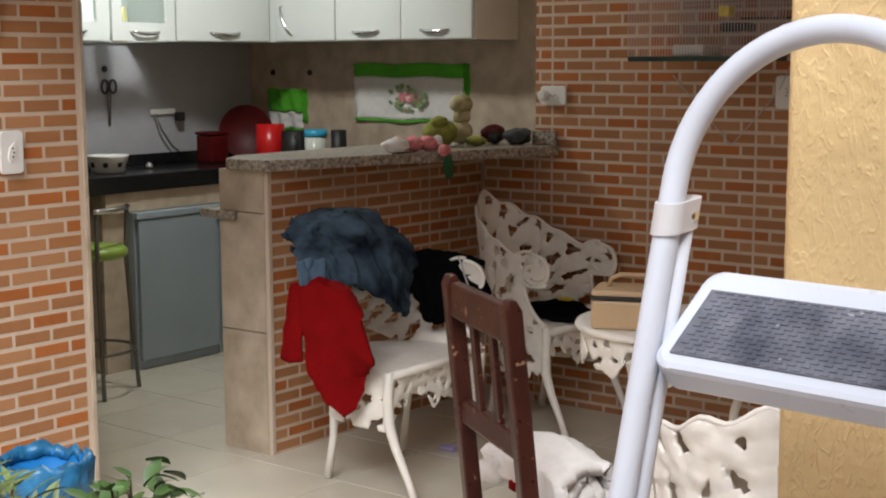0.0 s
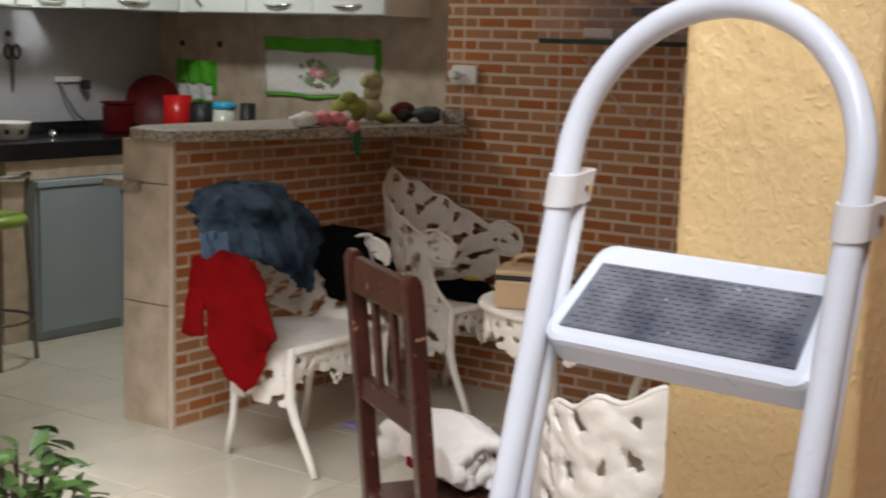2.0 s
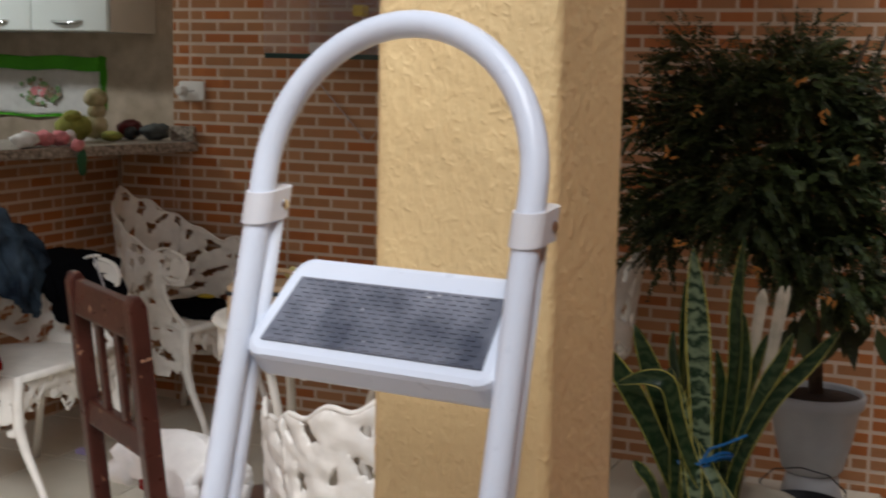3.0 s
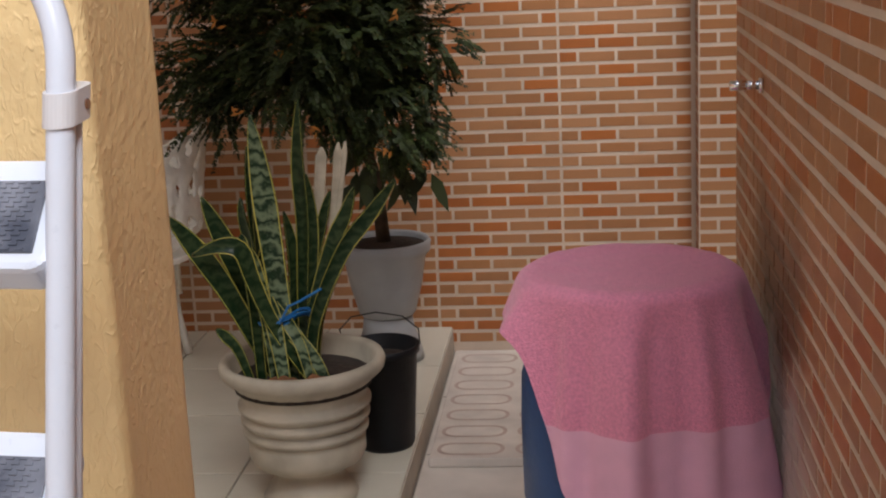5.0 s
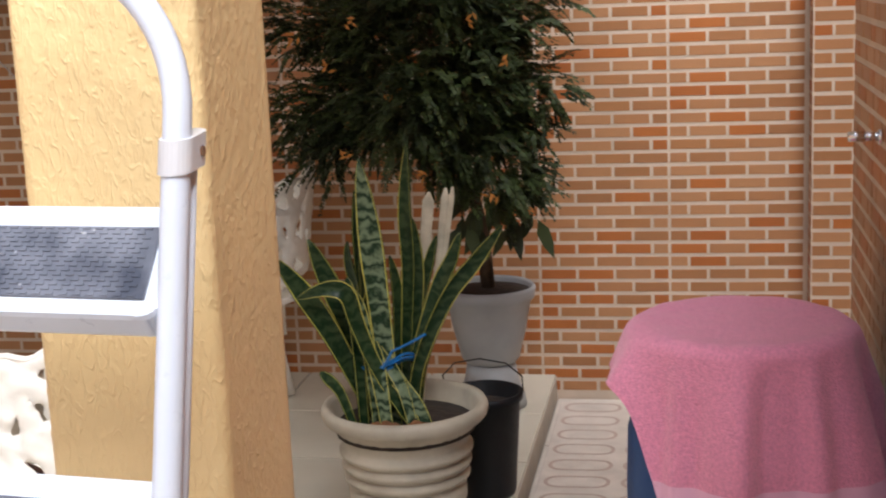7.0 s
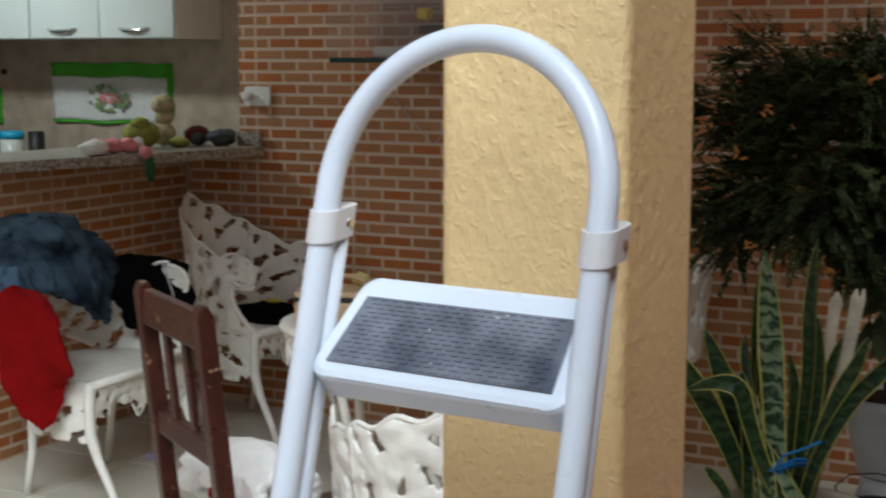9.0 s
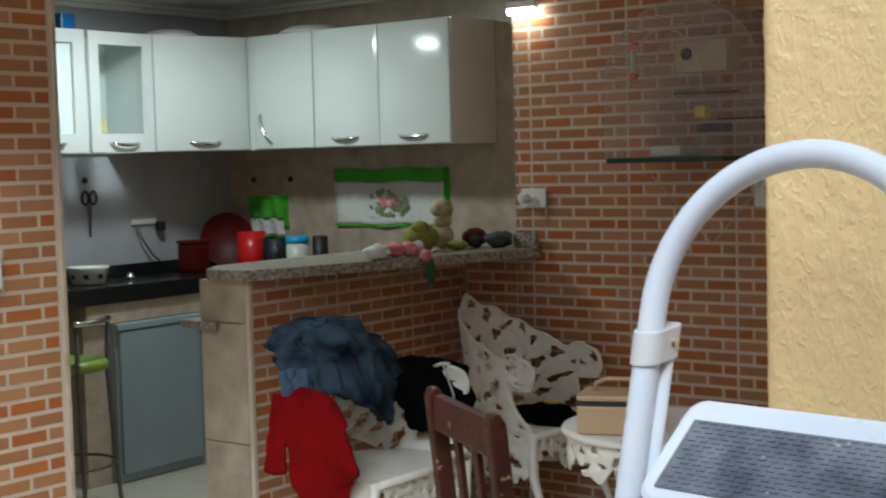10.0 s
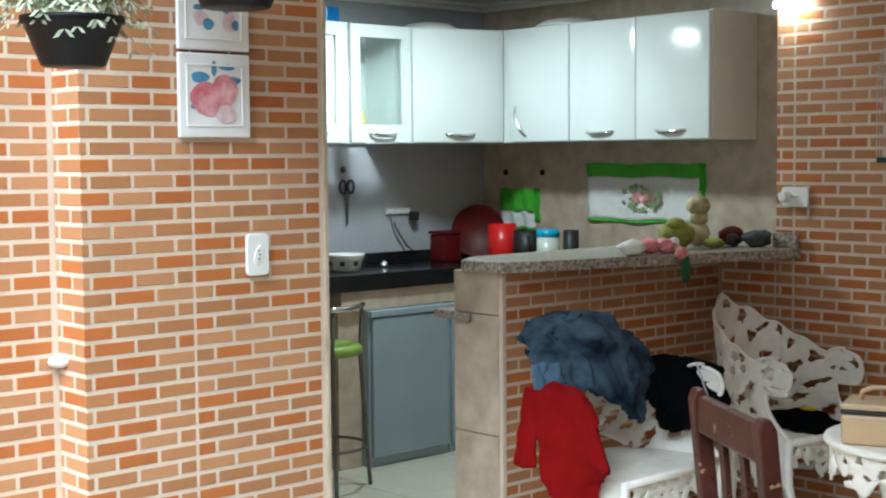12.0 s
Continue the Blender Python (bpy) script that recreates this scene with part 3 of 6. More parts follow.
# ---- folded step ladder against the pillar ----
def build_ladder():
    lad = thing("step_ladder", "white steel step ladder with grey ribbed treads leaning at the pillar", "ladder", at=pose(-0.2795, 1.0346, 0, 0, 0, -6.3))
    HW, R = 0.1234, 0.0110
    y = lambda z: 0.25 * (z - 1.30)
    left = [(-HW - 0.008 * (1.3 - z) , y(z), z) for z in (0.015, 0.3, 0.6, 0.9, 1.1, 1.25, 1.3172)]
    top = [(HW * math.cos(a), y(1.3172 + HW * math.sin(a)), 1.3172 + HW * math.sin(a)) for a in [math.pi - math.pi * i / 28 for i in range(1, 28)]]
    right = [(-x, b, z) for x, b, z in left[::-1]]
    part("front_frame", tube_bm(left + top + right, R, 16), LADDER_PAINT, lad, smooth=True)
    yr = lambda z: y(z) + 0.0170 + 0.004 * (1.3 - z)
    for s in (-1, 1):
        part("rear_leg", tube_bm([(s * (HW - 0.002 + 0.007 * (1.3 - z)), yr(z), z) for z in (0.015, 0.6, 1.1, 1.303)], 0.0100, 14), LADDER_PAINT, lad, smooth=True)
        # clamp that holds both tubes
        bm = bmesh.new()
        rings = []
        for zz in (1.279, 1.304):
            ring = []
            for k in range(24):
                a = k * math.tau / 24
                ox, oy = 0.0135 * math.cos(a), 0.0135 * math.sin(a)
                if oy > 0.002:
                    oy = oy + 0.019
                ring.append((s * HW + ox, y(zz) + oy, zz + 0.10 * oy))
            rings.append(ring)
        V = [[bm.verts.new(p) for p in r] for r in rings]
        for k in range(24):
            bm.faces.new((V[0][k], V[0][(k + 1) % 24], V[1][(k + 1) % 24], V[1][k]))
        bm.faces.new(V[0][::-1])
        bm.faces.new(V[1])
        cl = part("clamp", bm, CLAMP, lad, "pale grey plastic clamp")
        part("rivet", rivet_bm(s * HW + 0.0134, y(1.29) + 0.017, 1.2920), CHROME, cl, "steel rivet")
        part("foot_cap", tube_bm([(s * (HW + 0.0104), y(0.0), 0.0), (s * (HW + 0.0104), y(0.05), 0.05)], 0.0135, 14), RUBBER, lad, "dark rubber foot", smooth=True)
    # treads, tipped up with the folding
    for n, zc in enumerate((1.1883, 0.983, 0.778, 0.573, 0.368)):
        hw = 0.1155 + 0.003 * n
        m = Matrix.Translation((0.0035, y(zc) - 0.0067, zc)) @ Matrix.Rotation(radians(42.4), 4, "X")
        F, B, corner, tuck = -0.014, 0.089, 0.017, 0.006
        out = []
        for cx, cy, a0 in ((hw - corner, F + corner, -90), (hw - tuck - corner, B - corner, 0), (-hw + tuck + corner, B - corner, 90), (-hw + corner, F + corner, 180)):
            out += arc(cx, cy, corner, radians(a0), radians(a0 + 90), 6)
        bm = prism_bm(out, 0.031, "z", at=(0, 0, -0.0315), bevel=0.006)
        bmesh.ops.transform(bm, matrix=m, verts=bm.verts[:])
        tread = part("tread", bm, LADDER_PAINT, lad, "white moulded step")
        hf, hb, L = hw - 0.0145, hw - 0.0205, 0.066
        bm = prism_bm([(-hf, 0), (hf, 0), (hb, L), (-hb, L)], 0.003, "z", at=(0, 0, -0.0012), bevel=0.0006)
        rows, cols = 15, 17
        for r in range(rows):
            for c in range(cols):
                q = (r + 0.5) / rows
                half = hf + (hb - hf) * q - 0.004
                cx = -half + 2 * half * (c + (0.62 if r % 2 else 0.12)) / cols
                cy = L * q
                if cx + 0.0068 < half:
                    box_bm(cx, cx + 0.0068, cy - 0.0010, cy + 0.0010, 0.0016, 0.0027, bm=bm)
        bmesh.ops.transform(bm, matrix=m, verts=bm.verts[:])
        part("rubber_mat", bm, RUBBER, tread, "dark grey ribbed rubber mat")
    return lad


def rivet_bm(x, y, z):
    bm = lathe_bm([(0.0048, 0), (0.0042, 0.0008), (0.0018, 0.0013)], 14)
    bmesh.ops.transform(bm, matrix=Matrix.Translation((x, y, z)) @ Matrix.Rotation(HALF_TURN, 4, "Y"), verts=bm.verts[:])
    return bm


HALF_TURN = math.pi / 2
build_ladder()

# ---- bar counter ----
counter = thing("bar_counter", "brick-tiled bar counter with a speckled granite top", "counter")
part("core", box_bm(-3.60, COUNTER_X - 0.006, COUNTER_Y + 0.016, WALL_Y + 0.57, 0, 1.034), GROUT, counter, "brick-tiled front")
for a, b in ((0.0, 0.447), (0.451, 0.88), (0.884, 1.034)):
    part("end_tile", box_bm(-3.602, -3.375, COUNTER_Y, COUNTER_Y + 0.015, a, b, 0.002), STONE_TILE, counter, "beige marbled end tile")
part("edge_trim", box_bm(-3.373, COUNTER_X, COUNTER_Y + 0.001, COUNTER_Y + 0.018, 0, 1.034, 0.002), GROUT, counter, "pale grout edge")
part("granite_top", prism_bm([(-3.53, 3.468), (-3.335, 3.468), (-3.28, 3.60), (-2.965, 4.775), (-3.092, 4.776), (-3.092, 5.34), (-3.62, 5.34), (-3.62, 3.60)], 0.040, "z", at=(0, 0, 1.0355), bevel=0.005), GRANITE, counter, "speckled grey-brown granite slab")
part("granite_upstand", box_bm(-3.085, -2.975, 4.752, 4.772, 1.077, 1.135, 0.003), GRANITE, counter, "granite upstand at the wall")
ledge = thing("granite_ledge", "small speckled granite ledge on the counter's end", "shelf")
part("ledge_slab", prism_bm([(-3.70, 3.49), (-3.505, 3.47), (-3.505, 3.497), (-3.604, 3.499), (-3.604, 3.75), (-3.70, 3.75)], 0.032, "z", at=(0, 0, 0.853), bevel=0.005), GRANITE, ledge)

# ---- kitchen ----
def handle_bm(w):
    """A bowed pull handle along x, standing off in -y."""
    pts = [(-w / 2, 0, 0.004), (-w / 2 + 0.012, -0.018, 0.002), (-w / 4, -0.026, -0.004), (0, -0.028, -0.006), (w / 4, -0.026, -0.004), (w / 2 - 0.012, -0.018, 0.002), (w / 2, 0, 0.004)]
    return tube_bm(pts, 0.0075, 10, taper=[0.7, 0.9, 1.1, 1.2, 1.1, 0.9, 0.7])


def ring_bm(x0, x1, z0, z1, side, low, high, y0, y1):
    """A frame with a rectangular opening."""
    bm = bmesh.new()
    O, I = [(x0, z0), (x1, z0), (x1, z1), (x0, z1)], [(x0 + side, z0 + low), (x1 - side, z0 + low), (x1 - side, z1 - high), (x0 + side, z1 - high)]
    V = [[bm.verts.new((x, y, z)) for x, z in r] for y in (y0, y1) for r in (O, I)]
    for k in range(4):
        j = (k + 1) % 4
        bm.faces.new((V[0][k], V[0][j], V[1][j], V[1][k]))
        bm.faces.new((V[2][j], V[2][k], V[3][k], V[3][j]))
        bm.faces.new((V[0][j], V[0][k], V[2][k], V[2][j]))
        bm.faces.new((V[1][k], V[1][j], V[3][j], V[3][k]))
    bmesh.ops.recalc_face_normals(bm, faces=bm.faces[:])
    return bm


def upper_cabinet(label, outline, z0, z1, doors, at=None, mat=None):
    """outline: plan of the carcass; doors: (x, y, turn, width, glass) of each door's middle."""
    cab = thing("wall_cabinet", label, "cabinet", "kitchen wall cabinets")
    part("body", prism_bm(outline, z1 - z0, "z", at=(0, 0, z0), bevel=0.002), mat or CAB_WHITE, cab)
    for x, y, turn, w, glass in doors:
        m = pose(x, y, 0, 0, 0, turn)
        h0, h1 = z0 + 0.004, z1 - 0.004
        if glass:
            bm = ring_bm(-w / 2, w / 2, h0, h1, 0.055, 0.085, 0.06, -0.020, -0.002)
        else:
            bm = box_bm(-w / 2, w / 2, -0.020, -0.002, h0, h1, 0.004)
            bmesh.ops.subdivide_edges(bm, edges=[e for e in bm.edges if abs(e.verts[0].co.x - e.verts[1].co.x) > w * 0.8], cuts=9)
            for v in bm.verts:
                if v.co.y < -0.010:
                    v.co.y -= 0.010 * (1 - (2 * v.co.x / w) ** 2)
            bm.normal_update()
            for f in bm.faces:
                f.smooth = f.normal.y < -0.7
        bmesh.ops.transform(bm, matrix=m, verts=bm.verts[:])
        door = part("door", bm, CAB_WHITE, cab, "glossy white steel door")
        if glass:
            bm = box_bm(-w / 2 + 0.05, w / 2 - 0.05, -0.012, -0.009, h0 + 0.08, h1 - 0.055)
            bmesh.ops.transform(bm, matrix=m, verts=bm.verts[:])
            part("pane", bm, SMOKED, door, "smoked grey glass pane").visible_shadow = False
        bm = handle_bm(min(0.17, w * 0.45))
        bmesh.ops.transform(bm, matrix=m @ Matrix.Translation((0, -0.020, z0 + 0.042)), verts=bm.verts[:])
        part("handle", bm, CHROME, door, "bowed chrome handle", smooth=True)
    return cab


CZ0, CZ1 = 1.512, 2.075
KF, XF = 5.02, -5.01
upper_cabinet("white steel wall cabinet with a beige side at the wall's end", [(-3.988, KF), (-3.578, KF), (-3.578, KIT_Y - 0.003), (-3.988, KIT_Y - 0.003)], CZ0, CZ1, [(-3.784, KF, 0, 0.4075, False)])
part("side_panel", box_bm(-3.577, -3.572, KF - 0.002, KIT_Y - 0.004, CZ0, CZ1, 0.001), CAB_SIDE, bpy.data.objects["wall_cabinet"], "beige painted side panel")
upper_cabinet("white steel wall cabinet with one glossy door", [(-4.395, KF), (-3.992, KF), (-3.992, KIT_Y - 0.003), (-4.395, KIT_Y - 0.003)], CZ0, CZ1, [(-4.193, KF, 0, 0.4035, False)])
upper_cabinet("white steel wall cabinet beside the corner unit", [(-4.860, KF), (-4.399, KF), (-4.399, KIT_Y - 0.003), (-4.860, KIT_Y - 0.003)], CZ0, CZ1, [(-4.60, KF, 0, 0.398, False)])
upper_cabinet("white steel corner wall cabinet with a slanting door", [(-4.864, KF), (-4.864, KIT_Y - 0.003), (KIT_X + 0.003, KIT_Y - 0.003), (KIT_X + 0.003, 4.53), (XF, 4.53)], CZ0, CZ1, [((-4.864 + XF) / 2, (KF + 4.53) / 2, 73.4, 0.50, False)])
upper_cabinet("white steel wall cabinet with a smoked glass door", [(KIT_X + 0.003, 4.13), (XF, 4.13), (XF, 4.145), (KIT_X + 0.02, 4.145), (KIT_X + 0.02, 4.505), (XF, 4.505), (XF, 4.526), (KIT_X + 0.003, 4.526)], CZ0, CZ1, [(XF, 4.335, 90, 0.372, True)])
upper_cabinet("white steel wall cabinet at the sink's end", [(KIT_X + 0.003, 3.70), (XF, 3.70), (XF, 4.126), (KIT_X + 0.003, 4.126)], CZ0, CZ1, [(XF, 3.915, 90, 0.40, True)])
bpy.data.objects["handle.002"].matrix_basis = Matrix.Translation((-4.585 - 0.12, KF - 0.02, 1.60)) @ Matrix.Rotation(radians(62), 4, "Y") @ Matrix.Translation((4.585, -KF + 0.02, -1.554))
jar_in = thing("storage_jar", "pale yellow and blue jar behind the glass door", "jar")
part("jar_body", lathe_bm([(0.035, 0), (0.042, 0.02), (0.042, 0.11), (0.03, 0.14), (0.03, 0.16), (0, 0.165)], 20, at=(-5.14, 4.31, CZ0 + 0.0)), YELLOW_PALE, jar_in, smooth=True)
part("jar_band", lathe_bm([(0.0425, 0.03), (0.0435, 0.04), (0.0435, 0.085), (0.0425, 0.095)], 20, at=(-5.14, 4.31, CZ0)), BLUE_CLOTH, jar_in, "blue band", smooth=True)
for x, y, r in ((-5.15, 4.78, 0.15), (-4.55, 5.18, 0.17)):
    d = thing("platter", "pale oval platter lying upside down on the cabinets", "platter")
    part("platter_body", lathe_bm([(r, 0), (r * 0.98, 0.012), (r * 0.7, 0.035), (r * 0.4, 0.042), (0, 0.043)], 28, at=(x, y, CZ1 + 0.001)), WHITE_PLASTIC, d, smooth=True)
bx = thing("blue_box", "small blue box on top of the cabinets", "box")
part("box_body", box_bm(-5.2, -5.06, 4.06, 4.14, CZ1 + 0.001, CZ1 + 0.075, 0.006), BLUE_PLASTIC, bx)

worktop = thing("worktop", "black polished granite worktop with an upstand", "worktop")
part("slab", box_bm(KIT_X + 0.003, -4.85, 3.0, KIT_Y - 0.003, 0.83, 0.908, 0.006), BLACK_GRANITE, worktop)
part("slab_wing", box_bm(-4.848, -3.63, 4.86, KIT_Y - 0.003, 0.83, 0.908, 0.006), BLACK_GRANITE, worktop)
part("upstand", box_bm(KIT_X + 0.003, KIT_X + 0.022, 3.0, KIT_Y - 0.003, 0.909, 0.962, 0.003), BLACK_GRANITE, worktop)
tapd = thing("sink_plug", "small chrome sink fitting on the worktop", "tap")
part("fitting", lathe_bm([(0.02, 0), (0.02, 0.012), (0.008, 0.03), (0, 0.032)], 14, at=(-5.1, 4.43, 0.9085)), CHROME, tapd, smooth=True)

def base_cabinet(label, y0, y1, mat, front=-4.83):
    c = thing("base_cabinet", label, "cabinet", "kitchen base units")
    part("body", box_bm(KIT_X + 0.01, front - 0.022, y0, y1, 0.0, 0.735, 0.003), mat, c)
    part("door", box_bm(front - 0.020, front, y0 + 0.012, y1 - 0.012, 0.045, 0.70, 0.005), mat, c, "plain painted door")
    part("top_rail", box_bm(front - 0.021, front + 0.006, y0, y1, 0.705, 0.735, 0.004), mat, c)
    return c


base_cabinet("grey-blue painted base unit under the black worktop", 4.12, 4.62, CAB_BLUE)
base_cabinet("grey-blue painted corner base unit under the worktop", 4.625, 5.2, CAB_BLUE)
tagged(part("support_wall", box_bm(KIT_X + 0.005, -4.90, 3.98, 4.115, 0, 0.828, 0.002), STONE_TILE), "beige tiled support under the worktop", "support", kind="structure")
band = tagged(part("tiled_band", box_bm(-5.0, -4.87, 3.98, KIT_Y - 0.01, 0.738, 0.828, 0.002), STONE_TILE), "beige tiled band under the worktop's edge", "trim", kind="structure")

# stool
def bar_stool():
    st = thing("bar_stool", "tubular metal bar stool with a green padded seat", "stool", at=pose(-4.685, 3.735, 0, 0, 0, 20))
    part("seat", lathe_bm([(0.0, 0.585), (0.15, 0.588), (0.165, 0.60), (0.166, 0.622), (0.15, 0.637), (0.0, 0.642)], 32), GREEN_VINYL, st, "green vinyl seat pad", smooth=True)
    for a in range(4):
        c, s = math.cos(math.pi / 4 + a * HALF_TURN), math.sin(math.pi / 4 + a * HALF_TURN)
        top = 0.80 if a in (0, 3) else 0.585
        pts = [(0.20 * c, 0.20 * s, 0.0), (0.185 * c, 0.185 * s, 0.2), (0.16 * c, 0.16 * s, 0.585)] + ([(0.17 * c, 0.17 * s, 0.80)] if top > 0.6 else [])
        part("leg", tube_bm(pts, 0.0095, 10), STOOL_METAL, st, "dull metal leg", smooth=True)
    part("foot_ring", tube_bm([(0.185 * math.cos(k * math.tau / 28), 0.185 * math.sin(k * math.tau / 28), 0.19) for k in range(28)], 0.007, 8, closed=True), STOOL_METAL, st, smooth=True)
    part("back_bar", tube_bm([(0.115 + 0.03 * math.cos(k * math.pi / 8 - HALF_TURN), 0.13 * math.sin(k * math.pi / 8 - HALF_TURN), 0.80) for k in range(9)], 0.012, 10), CHROME, st, "bright chrome back bar", smooth=True)
    return st


bar_stool()

# things on the worktop and on the wall
bowl = thing("bowl", "white bowl with a dark square print on the worktop", "bowl")
part("bowl_body", lathe_bm([(0.06, 0), (0.075, 0.004), (0.095, 0.075), (0.098, 0.082), (0.09, 0.08), (0.07, 0.012), (0, 0.01)], 28, at=(-5.06, 4.15, 0.9085)), WHITE_PLASTIC, bowl, smooth=True)
for k in range(8):
    a = k * math.tau / 8
    bm = box_bm(-0.011, 0.011, -0.002, 0.002, -0.011, 0.011, 0.001)
    bmesh.ops.transform(bm, matrix=Matrix.Translation((-5.06 + 0.087 * math.cos(a), 4.15 + 0.087 * math.sin(a), 0.948)) @ Matrix.Rotation(a + HALF_TURN, 4, "Z") @ Matrix.Rotation(0.25, 4, "X"), verts=bm.verts[:])
    part("print", bm, DARK, bowl, "dark printed square")
sc = thing("kitchen_scissors", "dark-handled scissors hanging from a wall hook", "scissors")
for s in (-1, 1):
    part("finger_loop", tube_bm([(KIT_X + 0.012, 4.385 + s * 0.024 + 0.02 * math.cos(k * math.tau / 16), 1.30 + 0.032 * math.sin(k * math.tau / 16)) for k in range(16)], 0.006, 8, closed=True), DARK, sc, "dark plastic loop", smooth=True)
    part("blade", prism_bm([(4.385 + s * 0.012, 1.275), (4.385 + s * 0.003, 1.275), (4.385 - s * 0.002, 1.11), (4.385 + s * 0.003, 1.11)], 0.003, "x", at=(KIT_X + 0.008 + 0.004 * (s > 0), 0, 0)), STOOL_METAL, sc, "steel blade")
hook = thing("wall_hook", "dark round hook on the tiled wall", "hook")
part("hook_disc", lathe_bm([(0.016, 0), (0.014, 0.008), (0, 0.01)], 16), DARK, hook)
hook.matrix_basis = Matrix.Translation((KIT_X, 4.37, 1.385)) @ Matrix.Rotation(HALF_TURN, 4, "Y")
for x in (-5.17, -4.90):
    h2 = copy_thing(hook, Matrix.Translation((x, KIT_Y, 1.36)) @ Matrix.Rotation(HALF_TURN, 4, "X"))
    tagged(h2, "dark round hook above the hanging tea towel")
rail = thing("wall_socket_plug", "white wall socket with a black plug and a grey cord", "socket")
part("plate", box_bm(KIT_X, KIT_X + 0.014, 4.64, 4.80, 1.155, 1.182, 0.003), WHITE_PLASTIC, rail)
part("plug", box_bm(KIT_X + 0.014, KIT_X + 0.055, 4.79, 4.83, 1.118, 1.165, 0.008), DARK, rail, "black plug")
part("cord", tube_bm([(KIT_X + 0.02, 4.665, 1.155), (KIT_X + 0.03, 4.69, 1.08), (KIT_X + 0.03, 4.76, 0.99), (KIT_X + 0.03, 4.80, 0.965)], 0.005, 8), STOOL_METAL, rail, "grey cord", smooth=True)

def mug(x, y, z, r, h, mat, label, cat="cup", handle=True):
    m = thing(cat.replace(" ", "_"), label, cat)
    part("wall", lathe_bm([(r * 0.92, 0), (r, 0.006), (r * 0.96, h), (r * 0.90, h), (r * 0.9, 0.01), (0, 0.008)], 28, at=(x, y, z)), mat, m, smooth=True)
    if handle:
        part("handle", tube_bm([(x + r * 0.7 + 0.0, y - r * 0.7, z + h * 0.82), (x + r * 1.15, y - r * 1.15, z + h * 0.75), (x + r * 1.15, y - r * 1.15, z + h * 0.35), (x + r * 0.7, y - r * 0.7, z + h * 0.22)], 0.006, 8), mat, m, smooth=True)
    return m


mug(-4.95, 5.10, 0.909, 0.075, 0.19, RED_PLASTIC, "bright red plastic jug on the black worktop", "jug", False)
mug(-4.63, 5.10, 0.909, 0.058, 0.135, JAR_GLASS, "clear plastic jar with a blue lid on the worktop", "jar", False)
mug(-4.63, 5.10, 1.046, 0.060, 0.035, BLUE_LID, "light blue screw lid on a plastic jar", "lid", False)
mug(-4.79, 5.12, 0.909, 0.075, 0.16, DARK, "black kettle standing on the worktop", "kettle")
mug(-4.53, 5.16, 0.909, 0.04, 0.17, DARK, "black bottle beside the plastic jar", "bottle", False)
pan = thing("red_tray", "dark red round tray standing against the corner tiles", "tray")
bm = lathe_bm([(0.0, 0.0), (0.12, 0.0), (0.135, 0.012), (0.142, 0.03), (0.136, 0.03), (0.118, 0.012), (0, 0.01)], 36)
bmesh.ops.transform(bm, matrix=Matrix.Translation((-5.21, 5.18, 1.048)) @ Matrix.Rotation(radians(45), 4, "Z") @ Matrix.Rotation(radians(80), 4, "X"), verts=bm.verts[:])
part("tray_body", bm, DARK_RED, pan, smooth=True)
rt = thing("red_canister", "dark red square canister on the worktop", "canister")
part("canister_body", box_bm(-5.20, -5.09, 4.82, 4.94, 0.909, 1.05, 0.012), DARK_RED, rt)
part("canister_lid", box_bm(-5.205, -5.085, 4.815, 4.945, 1.051, 1.066, 0.006), DARK_RED, rt)

def tea_towel(x0, x1, z0, z1, band_h, label, emblem):
    t = thing("tea_towel", label, "tea towel")
    def sheet(xa, xb, za, zb, off):
        bm = bmesh.new()
        nx, nz = 24, 14
        g = [[bm.verts.new((xa + (xb - xa) * i / nx + 0.004 * math.sin(j * 0.9), KIT_Y - 0.012 - off - 0.006 * math.sin(i * 0.7 + j * 0.12), za + (zb - za) * j / nz + 0.004 * math.sin(i * 0.5))) for i in range(nx + 1)] for j in range(nz + 1)]
        for j in range(nz):
            for i in range(nx):
                bm.faces.new((g[j][i], g[j][i + 1], g[j + 1][i + 1], g[j + 1][i]))
        thicken(bm, 0.003)
        return bm
    part("cloth", sheet(x0, x1, z0, z1 - band_h, 0), TOWEL_WHITE, t, "white woven cloth", smooth=True)
    part("top_band", sheet(x0 - 0.002, x1 + 0.002, z1 - band_h, z1, 0.004), GREEN_CLOTH, t, "green cloth band", smooth=True)
    part("side_hem", sheet(x1 - 0.002, x1 + 0.03, z0 + 0.03, z1, -0.006), GREEN_CLOTH, t, "green fold at the side", smooth=True)
    part("bottom_hem", sheet(x0, x1, z0 - 0.012, z0 + 0.002, 0.003), GREEN_CLOTH, t, "green bottom hem", smooth=True)
    if emblem:
        cx, cz = emblem
        rng = random.Random(4)
        for k in range(64):
            a, rr = rng.uniform(0, math.tau), rng.uniform(0.005, 0.125)
            px, pz = cx + rr * math.cos(a), cz + 0.5 * rr * math.sin(a)
            mat = (TOWEL_WHITE if k % 5 == 0 else FLOWER_PINK) if rr < 0.05 else (FLOWER_LEAF if k % 2 else FLOWER_BROWN)
            bm = bmesh.new()
            rad = rng.uniform(0.008, 0.014)
            bm.faces.new([bm.verts.new((px + rad * math.cos(q) * 1.2, KIT_Y - 0.0225 - 0.0001 * k, pz + rad * math.sin(q))) for q in [i * math.tau / 10 for i in range(10)]])
            part("flower", bm, mat, t)
    return t


